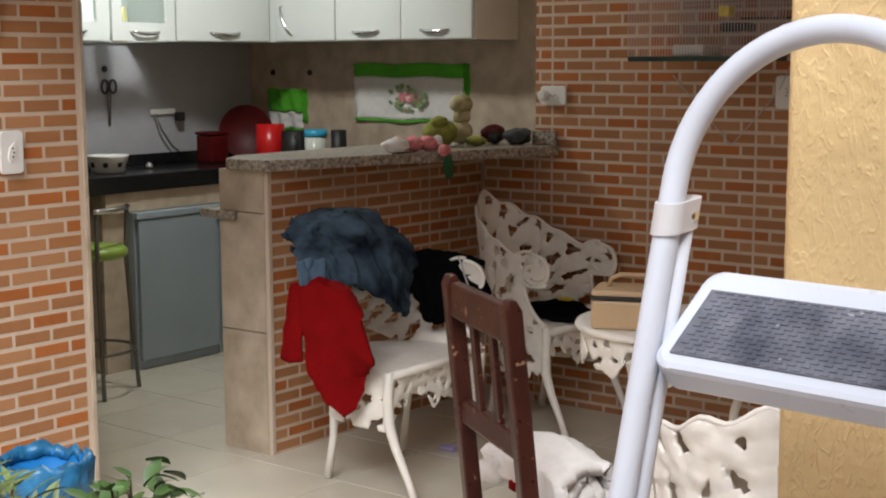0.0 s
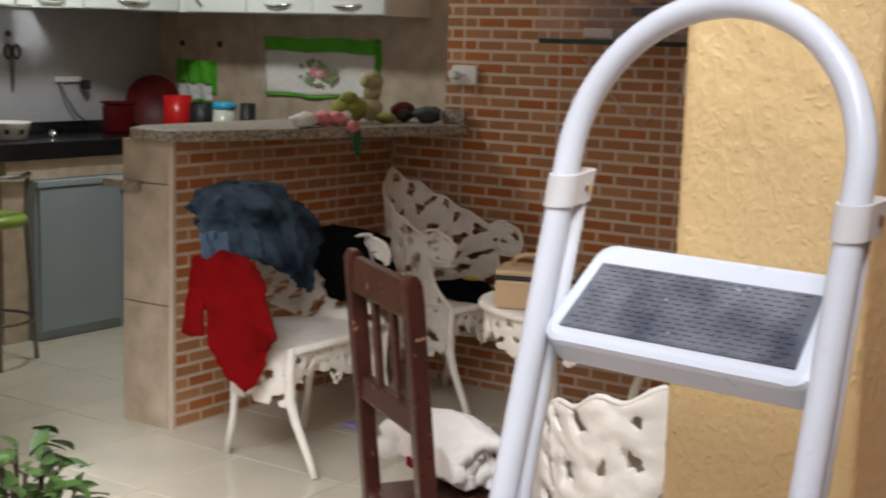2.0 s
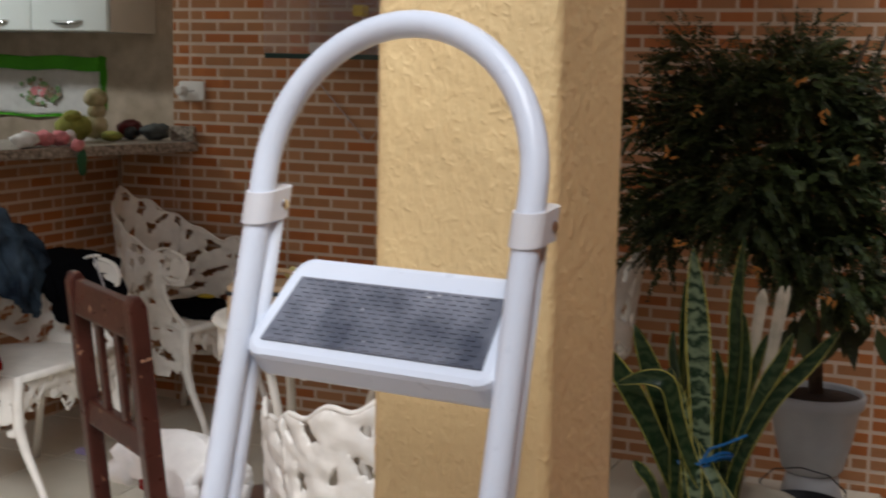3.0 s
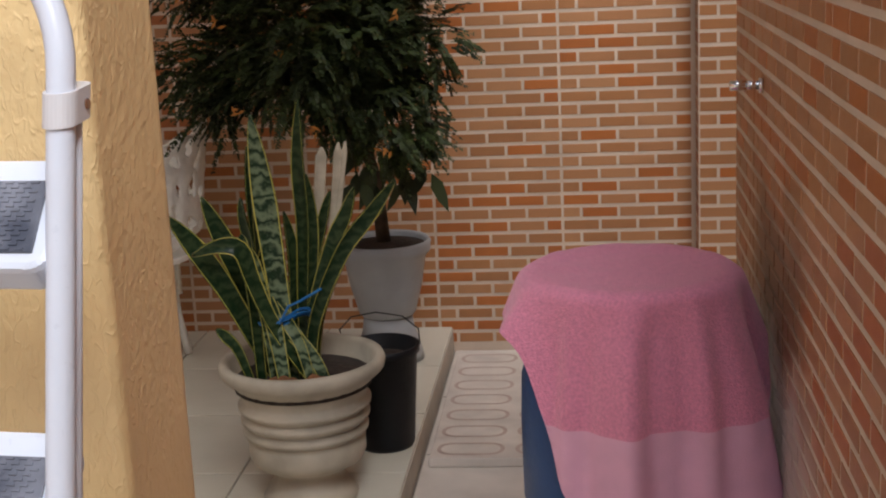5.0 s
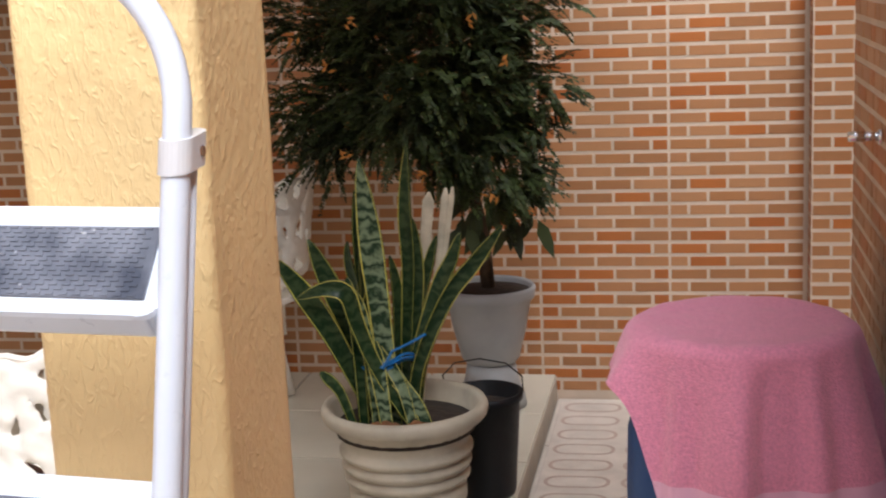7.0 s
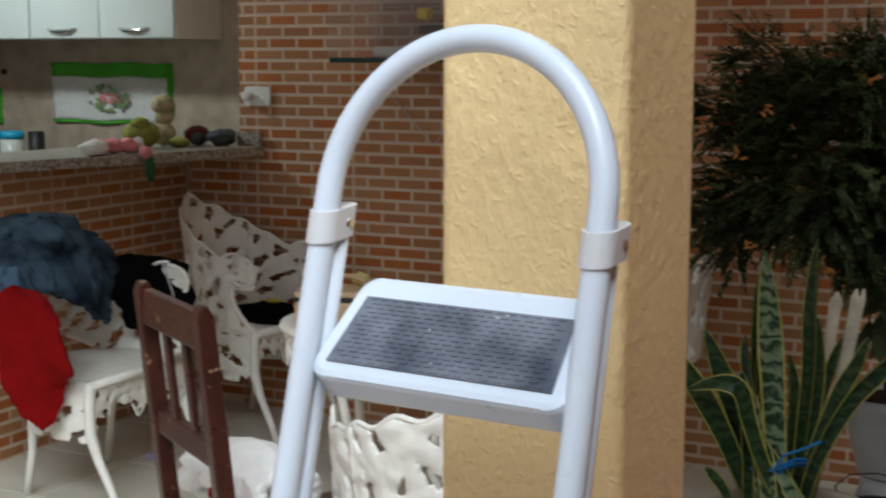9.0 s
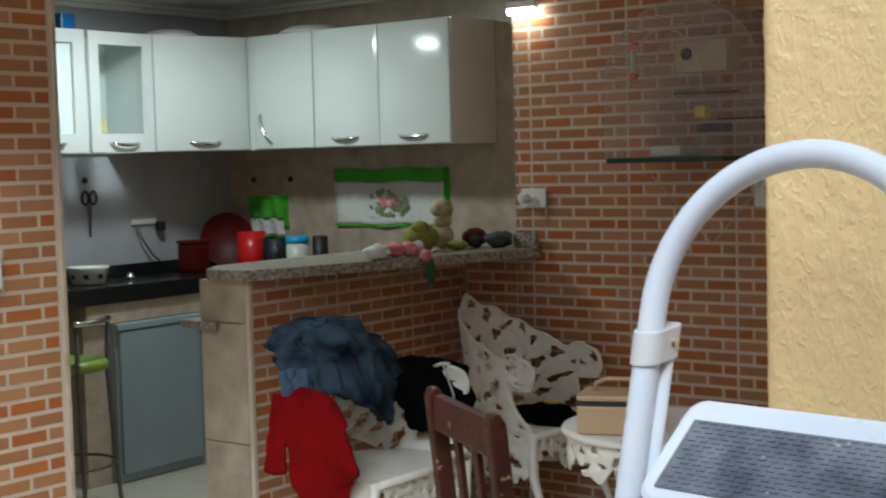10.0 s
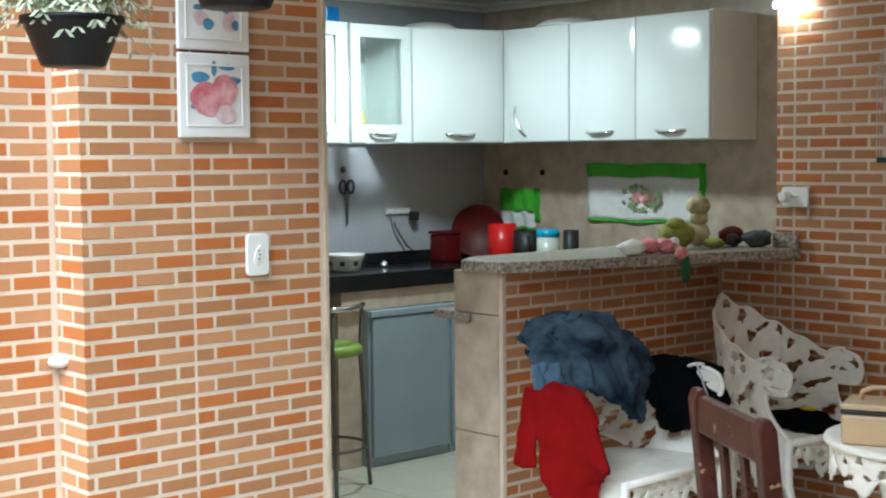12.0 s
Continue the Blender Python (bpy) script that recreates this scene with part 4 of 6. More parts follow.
tea_towel(-4.575, -3.885, 1.13, 1.405, 0.065, "white tea towel with green borders and printed roses", (-4.228, 1.238))
tea_towel(-5.19, -4.95, 1.07, 1.275, 0.12, "small green and white tea towel hanging on the tiles", None)

# soft toys and cloths along the bar counter
def blob(bm, c, r, seg=12, j=0.12, seed=0):
    b2 = bmesh.new()
    bmesh.ops.create_icosphere(b2, subdivisions=3, radius=1)
    for v in b2.verts:
        n = 1 + j * noise.noise(v.co * 2.2 + Vector((seed, seed * 2, 0)))
        v.co = Vector((v.co.x * r[0] * n, v.co.y * r[1] * n, v.co.z * r[2] * n)) + Vector(c)
    return join(bm, b2)


GT = 1.0765
toy = tagged(part("plush_frog", blob(blob(blob(None, (-3.31, 4.43, GT + 0.055), (0.07, 0.075, 0.056), seed=1), (-3.29, 4.40, GT + 0.10), (0.035, 0.04, 0.025), seed=2), (-3.22, 4.55, GT + 0.02), (0.04, 0.05, 0.02), seed=3), OLIVE_PLUSH, smooth=True), "olive green plush toy slumped on the granite top", "soft toy")
doll = tagged(part("cloth_doll", blob(blob(blob(None, (-3.34, 4.60, GT + 0.05), (0.05, 0.05, 0.05), seed=4), (-3.33, 4.60, GT + 0.115), (0.035, 0.04, 0.035), seed=5), (-3.335, 4.60, GT + 0.165), (0.045, 0.05, 0.04), seed=6), DOLL_CLOTH, smooth=True), "small cloth doll in olive and cream", "doll")
lady = thing("ladybird_toy", "red and black plush ladybird on the granite top", "soft toy")
part("shell", blob(None, (-3.25, 4.78 - 0.07, GT + 0.04), (0.05, 0.06, 0.04), seed=7), DARK_RED, lady, smooth=True)
part("head", blob(None, (-3.20, 4.65, GT + 0.028), (0.028, 0.03, 0.026), seed=8), DARK, lady, "black head", smooth=True)
tagged(part("rolled_cloth", blob(None, (-3.12, 4.70, GT + 0.035), (0.055, 0.065, 0.034), j=0.3, seed=11), DENIM, smooth=True), "dark grey rolled cloth beside the wall", "cloth")
fl = thing("rag_flower", "pink and white rag flower lying over the counter's edge", "ornament")
for k, (dx, dy, rr, mt) in enumerate(((0, 0, 0.042, FLOWER_PINK), (0.01, -0.12, 0.05, TOWEL_WHITE), (0.03, 0.05, 0.035, FLOWER_PINK), (-0.02, -0.06, 0.04, FLOWER_PINK), (0.03, 0.10, 0.025, TOWEL_WHITE))):
    part("petal", blob(None, (-3.21 + dx, 4.14 + dy, GT + 0.028), (rr, rr, 0.028), j=0.35, seed=20 + k), mt, fl, smooth=True)
part("stem_leaf", blob(None, (-3.105, 4.22, GT - 0.06), (0.006, 0.028, 0.05), j=0.3, seed=30), GREEN_DARK, fl, "dark green cloth leaf", smooth=True)
part("stem", blob(None, (-3.11, 4.20, GT + 0.005), (0.02, 0.03, 0.022), j=0.3, seed=31), FLOWER_PINK, fl, smooth=True)

# ---- wall fittings ----
def socket(name, label, m, w=0.077, h=0.122):
    s = thing(name, label, "socket", "wall sockets", at=m)
    out = [(x, z) for x, z in arc(w / 2 - 0.014, h / 2 - 0.014, 0.014, 0, HALF_TURN, 5)] + arc(-w / 2 + 0.014, h / 2 - 0.014, 0.014, HALF_TURN, math.pi, 5) + arc(-w / 2 + 0.014, -h / 2 + 0.014, 0.014, math.pi, 1.5 * math.pi, 5) + arc(w / 2 - 0.014, -h / 2 + 0.014, 0.014, 1.5 * math.pi, math.tau, 5)
    part("plate", prism_bm(out, 0.011, "y", at=(0, -0.011, 0), bevel=0.003), WHITE_PLASTIC, s)
    part("insert", prism_bm([(0.016 * math.cos(k * math.tau / 6), 0.032 * math.sin(k * math.tau / 6 + 0.52) * 0.9) for k in range(6)], 0.004, "y", at=(0, -0.0145, 0), bevel=0.001), WHITE_PLASTIC, s, "hexagonal socket insert")
    for z in (-0.012, 0.0, 0.012):
        part("pin_hole", prism_bm([(0.0028 * math.cos(k * math.tau / 10) + (0.003 if z == 0 else 0), z + 0.0028 * math.sin(k * math.tau / 10)) for k in range(10)], 0.001, "y", at=(0, -0.0156, 0)), DARK, s, "dark pin hole")
    return s


socket("socket_outlet", "white plastic wall socket on the brick tiles", pose(LEFT_X, 2.388, 1.165, 0, 0, 90))
so2 = socket("socket_outlet", "white wall socket plate mounted sideways on brick tiles", pose(-2.995, WALL_Y, 1.277, 0, 90, 0))
part("plug_face", lathe_bm([(0.022, 0), (0.02, 0.03), (0.016, 0.036), (0, 0.037)], 18), WHITE_PLASTIC, so2, "round white plug")
so2.children[-1].matrix_basis = Matrix.Translation((0.0, -0.014, -0.035)) @ Matrix.Rotation(HALF_TURN, 4, "X")
socket("socket_outlet", "white wall socket below the bird cage", pose(-1.985, WALL_Y, 1.30, 0, 0, 0), 0.09, 0.12)

def fruit_tile(z, seed, peaches):
    t = thing("decorative_tile", "framed white ceramic tile with hand-painted pink fruit", "wall tile", "painted tiles", at=pose(LEFT_X, 2.249, z, 0, 0, 90))
    s = 0.118
    part("tile_body", prism_bm([(-s, -s), (s, -s), (s, s), (-s, s)], 0.014, "y", at=(0, -0.014, 0), bevel=0.005), PORCELAIN, t)
    bm = bmesh.new()
    for a in ((-0.095, 0.095, 0.082, 0.088), (-0.095, 0.095, -0.088, -0.082), (-0.095, -0.089, -0.082, 0.082), (0.089, 0.095, -0.082, 0.082)):
        box_bm(a[0], a[1], -0.0165, -0.0135, a[2], a[3], 0.001, bm=bm)
    part("raised_border", bm, PORCELAIN, t)
    shapes = [(0.052, 0.042, 0.034, 0.013, LEAF_BLUE), (-0.050, 0.050, 0.030, 0.016, LEAF_BLUE), (-0.062, -0.030, 0.022, 0.010, LEAF_BLUE), (-0.004, 0.076, 0.009, 0.022, LEAF_BLUE), (0.040, 0.080, 0.026, 0.009, LEAF_BLUE),
              (-0.034, -0.008, 0.047, 0.047, FRUIT), (-0.020, -0.030, 0.034, 0.030, FRUIT_LIGHT), (0.030, 0.012, 0.042, 0.048, FRUIT), (0.040, 0.008, 0.024, 0.036, FRUIT_LIGHT), (0.034, -0.052, 0.032, 0.026, FRUIT_PALE)]
    if not peaches:
        shapes = [(-0.045, -0.03, 0.024, 0.020, FRUIT_PALE), (-0.02, -0.045, 0.018, 0.016, LEAF_BLUE), (-0.05, 0.0, 0.02, 0.008, LEAF_BLUE), (0.05, -0.035, 0.022, 0.03, FRUIT_PALE), (0.04, 0.005, 0.014, 0.02, LEAF_BLUE), (0.07, -0.045, 0.012, 0.015, LEAF_BLUE)]
    for k, (x, z2, rx, rz, mt) in enumerate(shapes):
        bm = bmesh.new()
        bm.faces.new([bm.verts.new((x + rx * math.cos(q) * (1 + 0.1 * math.sin(3 * q + k)), -0.0146 - 0.0002 * k, z2 + rz * math.sin(q))) for q in [i * math.tau / 22 for i in range(22)]])
        part("painted_fruit" if mt in (FRUIT, FRUIT_LIGHT, FRUIT_PALE) else "painted_leaf", bm, mt, t)
    return t


fruit_tile(1.622, 1, True)
fruit_tile(1.866, 2, False)

# ---- bird cage on the brick wall ----
def bird_cage():
    c = thing("bird_cage", "empty arched wire bird cage hung on the brick wall", "bird cage")
    x0, x1, yf, yb, zb = -2.44, -1.84, 4.42, 4.755, 1.43
    xc, r = (x0 + x1) / 2, (x1 - x0) / 2
    zs = 1.70
    def outline(n):
        return [(x0, zb), (x0, zs)] + [(xc + r * math.cos(a), zs + (1.97 - zs) * math.sin(a)) for a in [math.pi - math.pi * i / n for i in range(1, n)]] + [(x1, zs), (x1, zb)]
    for y in (yf, yb):
        part("hoop", tube_bm([(x, y, z) for x, z in outline(24)], 0.0018, 6), WIRE, c)
    for face, y in (("front", yf), ("back", yb)):
        bm = bmesh.new()
        for i in range(1, 52):
            x = x0 + (x1 - x0) * i / 52
            q = (x - xc) / r
            zt = zs + (1.97 - zs) * math.sqrt(max(0, 1 - q * q))
            tube_bm([(x, y, zb), (x, y, zt)], 0.0013, 4, bm=bm)
        tagged(part("bar_mesh", bm, WIRE, c, "fine vertical wires"), kind="stuff")
        part("cross_wire", tube_bm([(x0, y, 1.62), (x1, y, 1.62)], 0.0014, 5), WIRE, c)
    bm = bmesh.new()
    for i in range(60):
        o = outline(48)
        a, b = o[int(i * (len(o) - 1) / 60)], None
        tube_bm([(a[0], yf, a[1]), (a[0], yb, a[1])], 0.0013, 4, bm=bm)
    tagged(part("roof_mesh", bm, WIRE, c), kind="stuff")
    part("tray", box_bm(x0, x1 - 0.14, yf - 0.004, yb, zb - 0.018, zb, 0.003), DARK_GREEN, c, "dark green base tray")
    part("arch_door", tube_bm([(-2.20 + 0.16 * math.cos(a) * 0.9, yf - 0.003, 1.66 + 0.22 * math.sin(a)) for a in [math.pi - math.pi * i / 16 for i in range(17)]], 0.003, 6), WIRE, c, "arched wire door")
    for z, a, b in ((1.655, -2.22, -2.0), (1.56, -2.05, -1.9)):
        part("perch", tube_bm([(a, 4.52, z), (b, 4.60, z)], 0.005, 8), DARK_WOOD, c, "wooden perch")
    nest = part("nest_box", box_bm(-2.20, -2.00, 4.50, 4.62, 1.725, 1.835, 0.004), PALE_WOOD, c, "pale wooden nest box")
    part("entry_hole", prism_bm([(-2.155 + 0.022 * math.cos(k * math.tau / 16), 1.79 + 0.022 * math.sin(k * math.tau / 16)) for k in range(16)], 0.003, "y", at=(0, 4.4985, 0)), DARK, nest, "round dark hole")
    for x, z in ((-2.345, 1.72), (-2.335, 1.825)):
        part("feeder_cap", blob(None, (x, 4.45, z), (0.022, 0.02, 0.016), j=0.05), ORANGE, c, "orange plastic feeder cap", smooth=True)
    part("feeder_tube", lathe_bm([(0.012, 0), (0.012, 0.09), (0, 0.092)], 14, at=(-2.34, 4.45, 1.73)), JAR_GLASS, c, "clear feeder tube", smooth=True)
    part("yellow_cup", box_bm(-2.13, -2.085, 4.5, 4.55, 1.565, 1.605, 0.008), YELLOW, c, "yellow plastic cup")
    part("seed_tray", box_bm(-2.12, -2.02, 4.5, 4.58, 1.515, 1.545, 0.006), DARK, c, "dark seed tray")
    part("bath", box_bm(-2.28, -2.16, 4.45, 4.6, zb + 0.002, zb + 0.04, 0.008), WHITE_PLASTIC, c, "pale water bath")
    part("cord", tube_bm([(-1.95, 4.755, 1.43), (-2.02, 4.772, 1.30), (-2.2, 4.772, 1.10), (-2.45, 4.772, 1.36)], 0.0025, 5), WIRE, c, "thin hanging cord")
    return c


bird_cage()

# ---- lamps ----
lamp = thing("tube_lamp", "white batten lamp glowing high on the brick wall", "lamp")
part("batten", box_bm(-3.085, -2.95, 4.735, 4.772, 2.04, 2.07, 0.004), WHITE_PLASTIC, lamp)
part("tube", tube_bm([(-3.078, 4.745, 2.028), (-2.96, 4.745, 2.028)], 0.011, 12), TUBE_GLOW, lamp, "glowing tube", smooth=True)
plafond = thing("ceiling_lamp", "round white ceiling lamp lit in the kitchen", "lamp")
part("base", lathe_bm([(0.13, 0.03), (0.13, 0.052), (0, 0.053)], 36, at=(-4.30, 4.08, 2.2085)), WHITE_PLASTIC, plafond, smooth=True)
part("diffuser", lathe_bm([(0.0, 0.0), (0.08, 0.005), (0.122, 0.022), (0.125, 0.029), (0.0, 0.0295)], 36, at=(-4.30, 4.08, 2.2085)), LAMP_GLOW, plafond, "glowing diffuser", smooth=True)

# ---- white cast garden furniture ----
def cast_holes(box, seed, gap=0.075, length=0.030, width=0.013, fan=None):
    """Leaf-shaped openings strewn over a panel, pointing along fan(u, v)."""
    rng = random.Random(seed)
    H = []
    for k in range(900):
        u, v = rng.uniform(box[0], box[1]), rng.uniform(box[2], box[3])
        if all((u - h[0]) ** 2 + (v - h[1]) ** 2 > (gap * rng.uniform(0.75, 1.1)) ** 2 for h in H):
            a = (fan(u, v) if fan else 0) + rng.uniform(-0.7, 0.7)
            H.append((u, v, a, length * rng.uniform(0.6, 1.35), width * rng.uniform(0.65, 1.5)))
    return H


def cast_panel(edge, box, surf, thick, seed, holes, step=0.008, relief=0.004):
    """A cast plate cut out where edge(u, v) < 0 or a hole lies, raised into leaves, laid on surf(u, v)."""
    nu, nv = int((box[1] - box[0]) / step) + 1, int((box[3] - box[2]) / step) + 1
    U = [box[0] + i * step for i in range(nu + 1)]
    W = [box[2] + j * step for j in range(nv + 1)]
    G, Y = np.meshgrid(np.array(U), np.array(W), indexing="ij")
    F = np.full(G.shape, 9.0)
    rng = random.Random(seed + 5)
    for hu, hv, a, l, w in holes:
        du, dv = G - hu, Y - hv
        p, q = du * math.cos(a) + dv * math.sin(a), -du * math.sin(a) + dv * math.cos(a)
        lobes = 1 + 0.28 * np.sin(np.arctan2(q / w, p / l) * rng.choice((3, 5, 7)) + rng.uniform(0, 6))
        F = np.minimum(F, (np.sqrt((p / l) ** 2 + (q / (w * (1 - 0.35 * np.clip(p / l, -1, 1)))) ** 2) - lobes) * w)
    E = np.array([[edge(u, v) for v in W] for u in U])
    F = np.minimum(F, E)
    bm = bmesh.new()
    made = {}
    def corner(key, u, v, f):
        if key not in made:
            p, n = surf(u, v)
            x = noise.noise(Vector((u * 34, v * 34, seed))) + 0.5 * noise.noise(Vector((u * 80, v * 80, seed)))
            h = thick / 2 + relief * (min(1.0, max(0.0, f) / 0.012) + 0.9 * x)
            made[key] = (bm.verts.new(p + n * h), bm.verts.new(p - n * h))
        return made[key]
    rim = {}
    for i in range(nu):
        for j in range(nv):
            c = [(i, j), (i + 1, j), (i + 1, j + 1), (i, j + 1)]
            f = [float(F[q]) for q in c]
            if max(f) <= 0:
                continue
            poly = []
            for k in range(4):
                m = (k + 1) % 4
                if f[k] > 0:
                    poly.append(corner(c[k], U[c[k][0]], W[c[k][1]], f[k]))
                if (f[k] > 0) != (f[m] > 0):
                    r = min(0.97, max(0.03, f[k] / (f[k] - f[m])))
                    u = U[c[k][0]] + (U[c[m][0]] - U[c[k][0]]) * r
                    v = W[c[k][1]] + (W[c[m][1]] - W[c[k][1]]) * r
                    poly.append(corner((min(c[k], c[m]), max(c[k], c[m])), u, v, 0))
            bm.faces.new([p[0] for p in poly])
            bm.faces.new([p[1] for p in reversed(poly)])
            for k in range(len(poly)):
                a, b = poly[k], poly[(k + 1) % len(poly)]
                if (b[0], a[0]) in rim:
                    del rim[(b[0], a[0])]
                else:
                    rim[(a[0], b[0])] = (a, b)
    for a, b in rim.values():
        bm.faces.new((b[0], a[0], a[1], b[1]))
    bmesh.ops.recalc_face_normals(bm, faces=bm.faces[:])
    return bm


def lace(name, bm, parent, label):
    return tagged(part(name, bm, WHITE_METAL, parent, label, smooth=True), kind="stuff")


def leg_of_chair(c, plan, s, span, sh):
    """The front and back leg on one side."""
    g = plan(s * span)
    leg = [(g.x, g.y, sh), (g.x, g.y - 0.004, 0.34), (g.x * 0.98, g.y - 0.006, 0.25), (g.x * 0.97, g.y + 0.02, 0.17), (g.x * 0.97, g.y + 0.07, 0.07), (g.x * 0.97, g.y + 0.098, 0.003)]
    part("front_leg", tube_bm(leg, 0.016, 8, taper=[1.1, 1.1, 1.2, 0.95, 0.8, 0.85]), WHITE_METAL, c, smooth=True)
    g = plan(s * 0.27)
    leg = [(g.x, g.y, sh - 0.02), (g.x, g.y + 0.005, 0.28), (g.x * 0.98, g.y - 0.006, 0.15), (g.x, g.y - 0.03, 0.003)]
    part("back_leg", tube_bm(leg, 0.015, 8, taper=[1.2, 1.1, 0.85, 0.95]), WHITE_METAL, c, smooth=True)


def garden_chair(label, at, seed, width=0.50, crest=0.88, depth=0.42, hollow=1.0, gap=0.068, arm=0.0, low_arm=0):
    """A barrel chair that faces +y of its own; its back stands at y = 0 and wraps forward into the arms.
    low_arm: the side (1 or -1), if any, whose arm has lost its scroll."""
    c = thing("garden_chair", label, "chair", "white cast garden chairs", at=at)
    hw, sh, span = width / 2, 0.42, 0.52
    def plan(u):
        a = abs(u) / span
        b = min(a, 1.0)
        return Vector((math.copysign(hw * (1 - (1 - b) ** 2.2), u), depth * b ** 1.7 + max(0, a - 1) * 0.45, 0))
    def surf(u, v):
        e = 0.004
        d = plan(u + e) - plan(u - e)
        n = Vector((-d.y, d.x, 0)).normalized()
        out = 0.11 * max(0.0, v - sh) * (1.2 - min(1.0, abs(u) / span))
        return plan(u) - n * out + Vector((0, 0, v)), n
    def top(u):
        a = abs(u) / span
        slope = crest - (crest - 0.685 - arm) * min(1.0, a / 0.78) ** 0.95
        return slope + 0.012 * math.cos(u * 58) * max(0, 1 - a) + (0.022 * math.sin((a - 0.78) / 0.22 * math.pi) if a > 0.78 else 0)
    def edge(u, v):
        a = abs(u)
        low = sh - 0.02 if a < 0.24 else 0.215 + 0.03 * math.sin(a * 60 + seed) + 0.012 * math.sin(a * 151)
        if a < 0.24:
            low += 0.08 * (1 - (a / 0.24) ** 2)
        d = min(top(u) - v, v - low)
        if v > sh and u * low_arm > 0:
            return min(d, 0.33 - a)
        if v > 0.57 + arm:
            if a > 0.45:
                d = min(d, 0.066 - math.hypot(a - 0.475, (v - 0.630 - arm) * 0.95))
        elif v > sh:
            d = min(d, 0.44 + 0.08 * (max(0.0, 0.57 + arm - v) / (0.15 + arm)) ** 2.2 - a)
        else:
            d = min(d, span - a - 0.10 * max(0, 0.36 - v))
        return d
    box = (-0.55, 0.55, 0.22, crest + 0.03)
    fan = lambda u, v: math.atan2(v - 0.30, u * 1.3 + 1e-6)
    for s, (u0, u1) in ((0, (-0.24, 0.24)), (1, (0.24, 0.56)), (-1, (-0.56, -0.24))):
        b = (u0, u1, 0.22, crest + 0.03)
        H = cast_holes((u0 + 0.01, u1 - 0.01, 0.24, crest), seed + s, gap, 0.030 * hollow, 0.0125 * hollow, fan)
        lace("backrest" if s == 0 else "side_panel", cast_panel(edge, b, surf, 0.006, seed + s, H, relief=0.004 if hollow > 0.8 else 0.0055), c, "openwork of cast vine leaves")
    u0, u1 = (-0.33 if low_arm < 0 else -span * 0.9), (0.33 if low_arm > 0 else span * 0.9)
    crestline = [surf(u0 + (u1 - u0) * i / 60, top(u0 + (u1 - u0) * i / 60))[0] for i in range(61)]
    part("back_rim", tube_bm(crestline, 0.006, 8), WHITE_METAL, c, smooth=True)
    for s in (-1, 1):
        if s == low_arm:
            leg_of_chair(c, plan, s, span, sh)
            continue
        curl = [surf(s * (0.475 + (0.066 - 0.0022 * k) * math.cos(1.75 - k * 0.30)), 0.630 + arm + (0.066 - 0.0022 * k) * math.sin(1.75 - k * 0.30))[0] for k in range(22)]
        part("arm_scroll", tube_bm(curl, 0.009, 8), WHITE_METAL, c, smooth=True)
        post = [surf(s * (0.44 + 0.08 * (max(0.0, 0.57 + arm - v) / (0.15 + arm)) ** 2.2), v)[0] for v in [0.42 + (0.155 + arm) * k / 6 for k in range(6, -1, -1)]]
        part("arm_post", tube_bm(post, 0.010, 8), WHITE_METAL, c, smooth=True)
        leg_of_chair(c, plan, s, span, sh)
    o = [(plan(-span + 2 * span * i / 24).x * 0.985, plan(-span + 2 * span * i / 24).y + 0.008) for i in range(25)]
    part("seat", prism_bm(o, 0.020, "z", at=(0, 0, sh - 0.022), bevel=0.005), WHITE_METAL, c, "cast metal seat")
    part("seat_front", tube_bm([(-hw, depth + 0.004, sh - 0.012), (0, depth + 0.014, sh - 0.012), (hw, depth + 0.004, sh - 0.012)], 0.014, 8), WHITE_METAL, c, smooth=True)
    def skirt(u, v):
        return min(sh - 0.022 - v, v - (sh - 0.12 - 0.035 * math.cos(u * 26) - 0.014 * math.sin(u * 83)), hw - abs(u))
    b = (-hw, hw, sh - 0.18, sh)
    lace("front_apron", cast_panel(skirt, b, lambda u, v: (Vector((u, depth, v)), Vector((0, 1, 0))), 0.006, seed + 4, cast_holes(b, seed + 4, 0.045, 0.018, 0.009)), c, "pierced leafy apron")
    return c


garden_chair("white cast-metal garden chair heaped with clothes beside the counter", pose(-3.13, 3.63, 0, 0, 0, -88), 11, 0.52, 0.80, arm=0.02, low_arm=1)
garden_chair("white cast-metal garden chair in the brick corner", pose(-3.12, 4.545, 0, 0, 0, -96), 23, 0.40, 0.885, 0.44)
garden_chair("white cast-metal garden chair with its back to the patio", pose(-0.90, 2.32, 0, 0, 0, 28), 37, 0.48, 0.80, hollow=0.72, gap=0.080)
garden_chair("white cast-metal garden chair by the wall behind the plants", pose(-1.03, 4.30, 0, 0, 0, 95), 41, 0.52, 0.83)

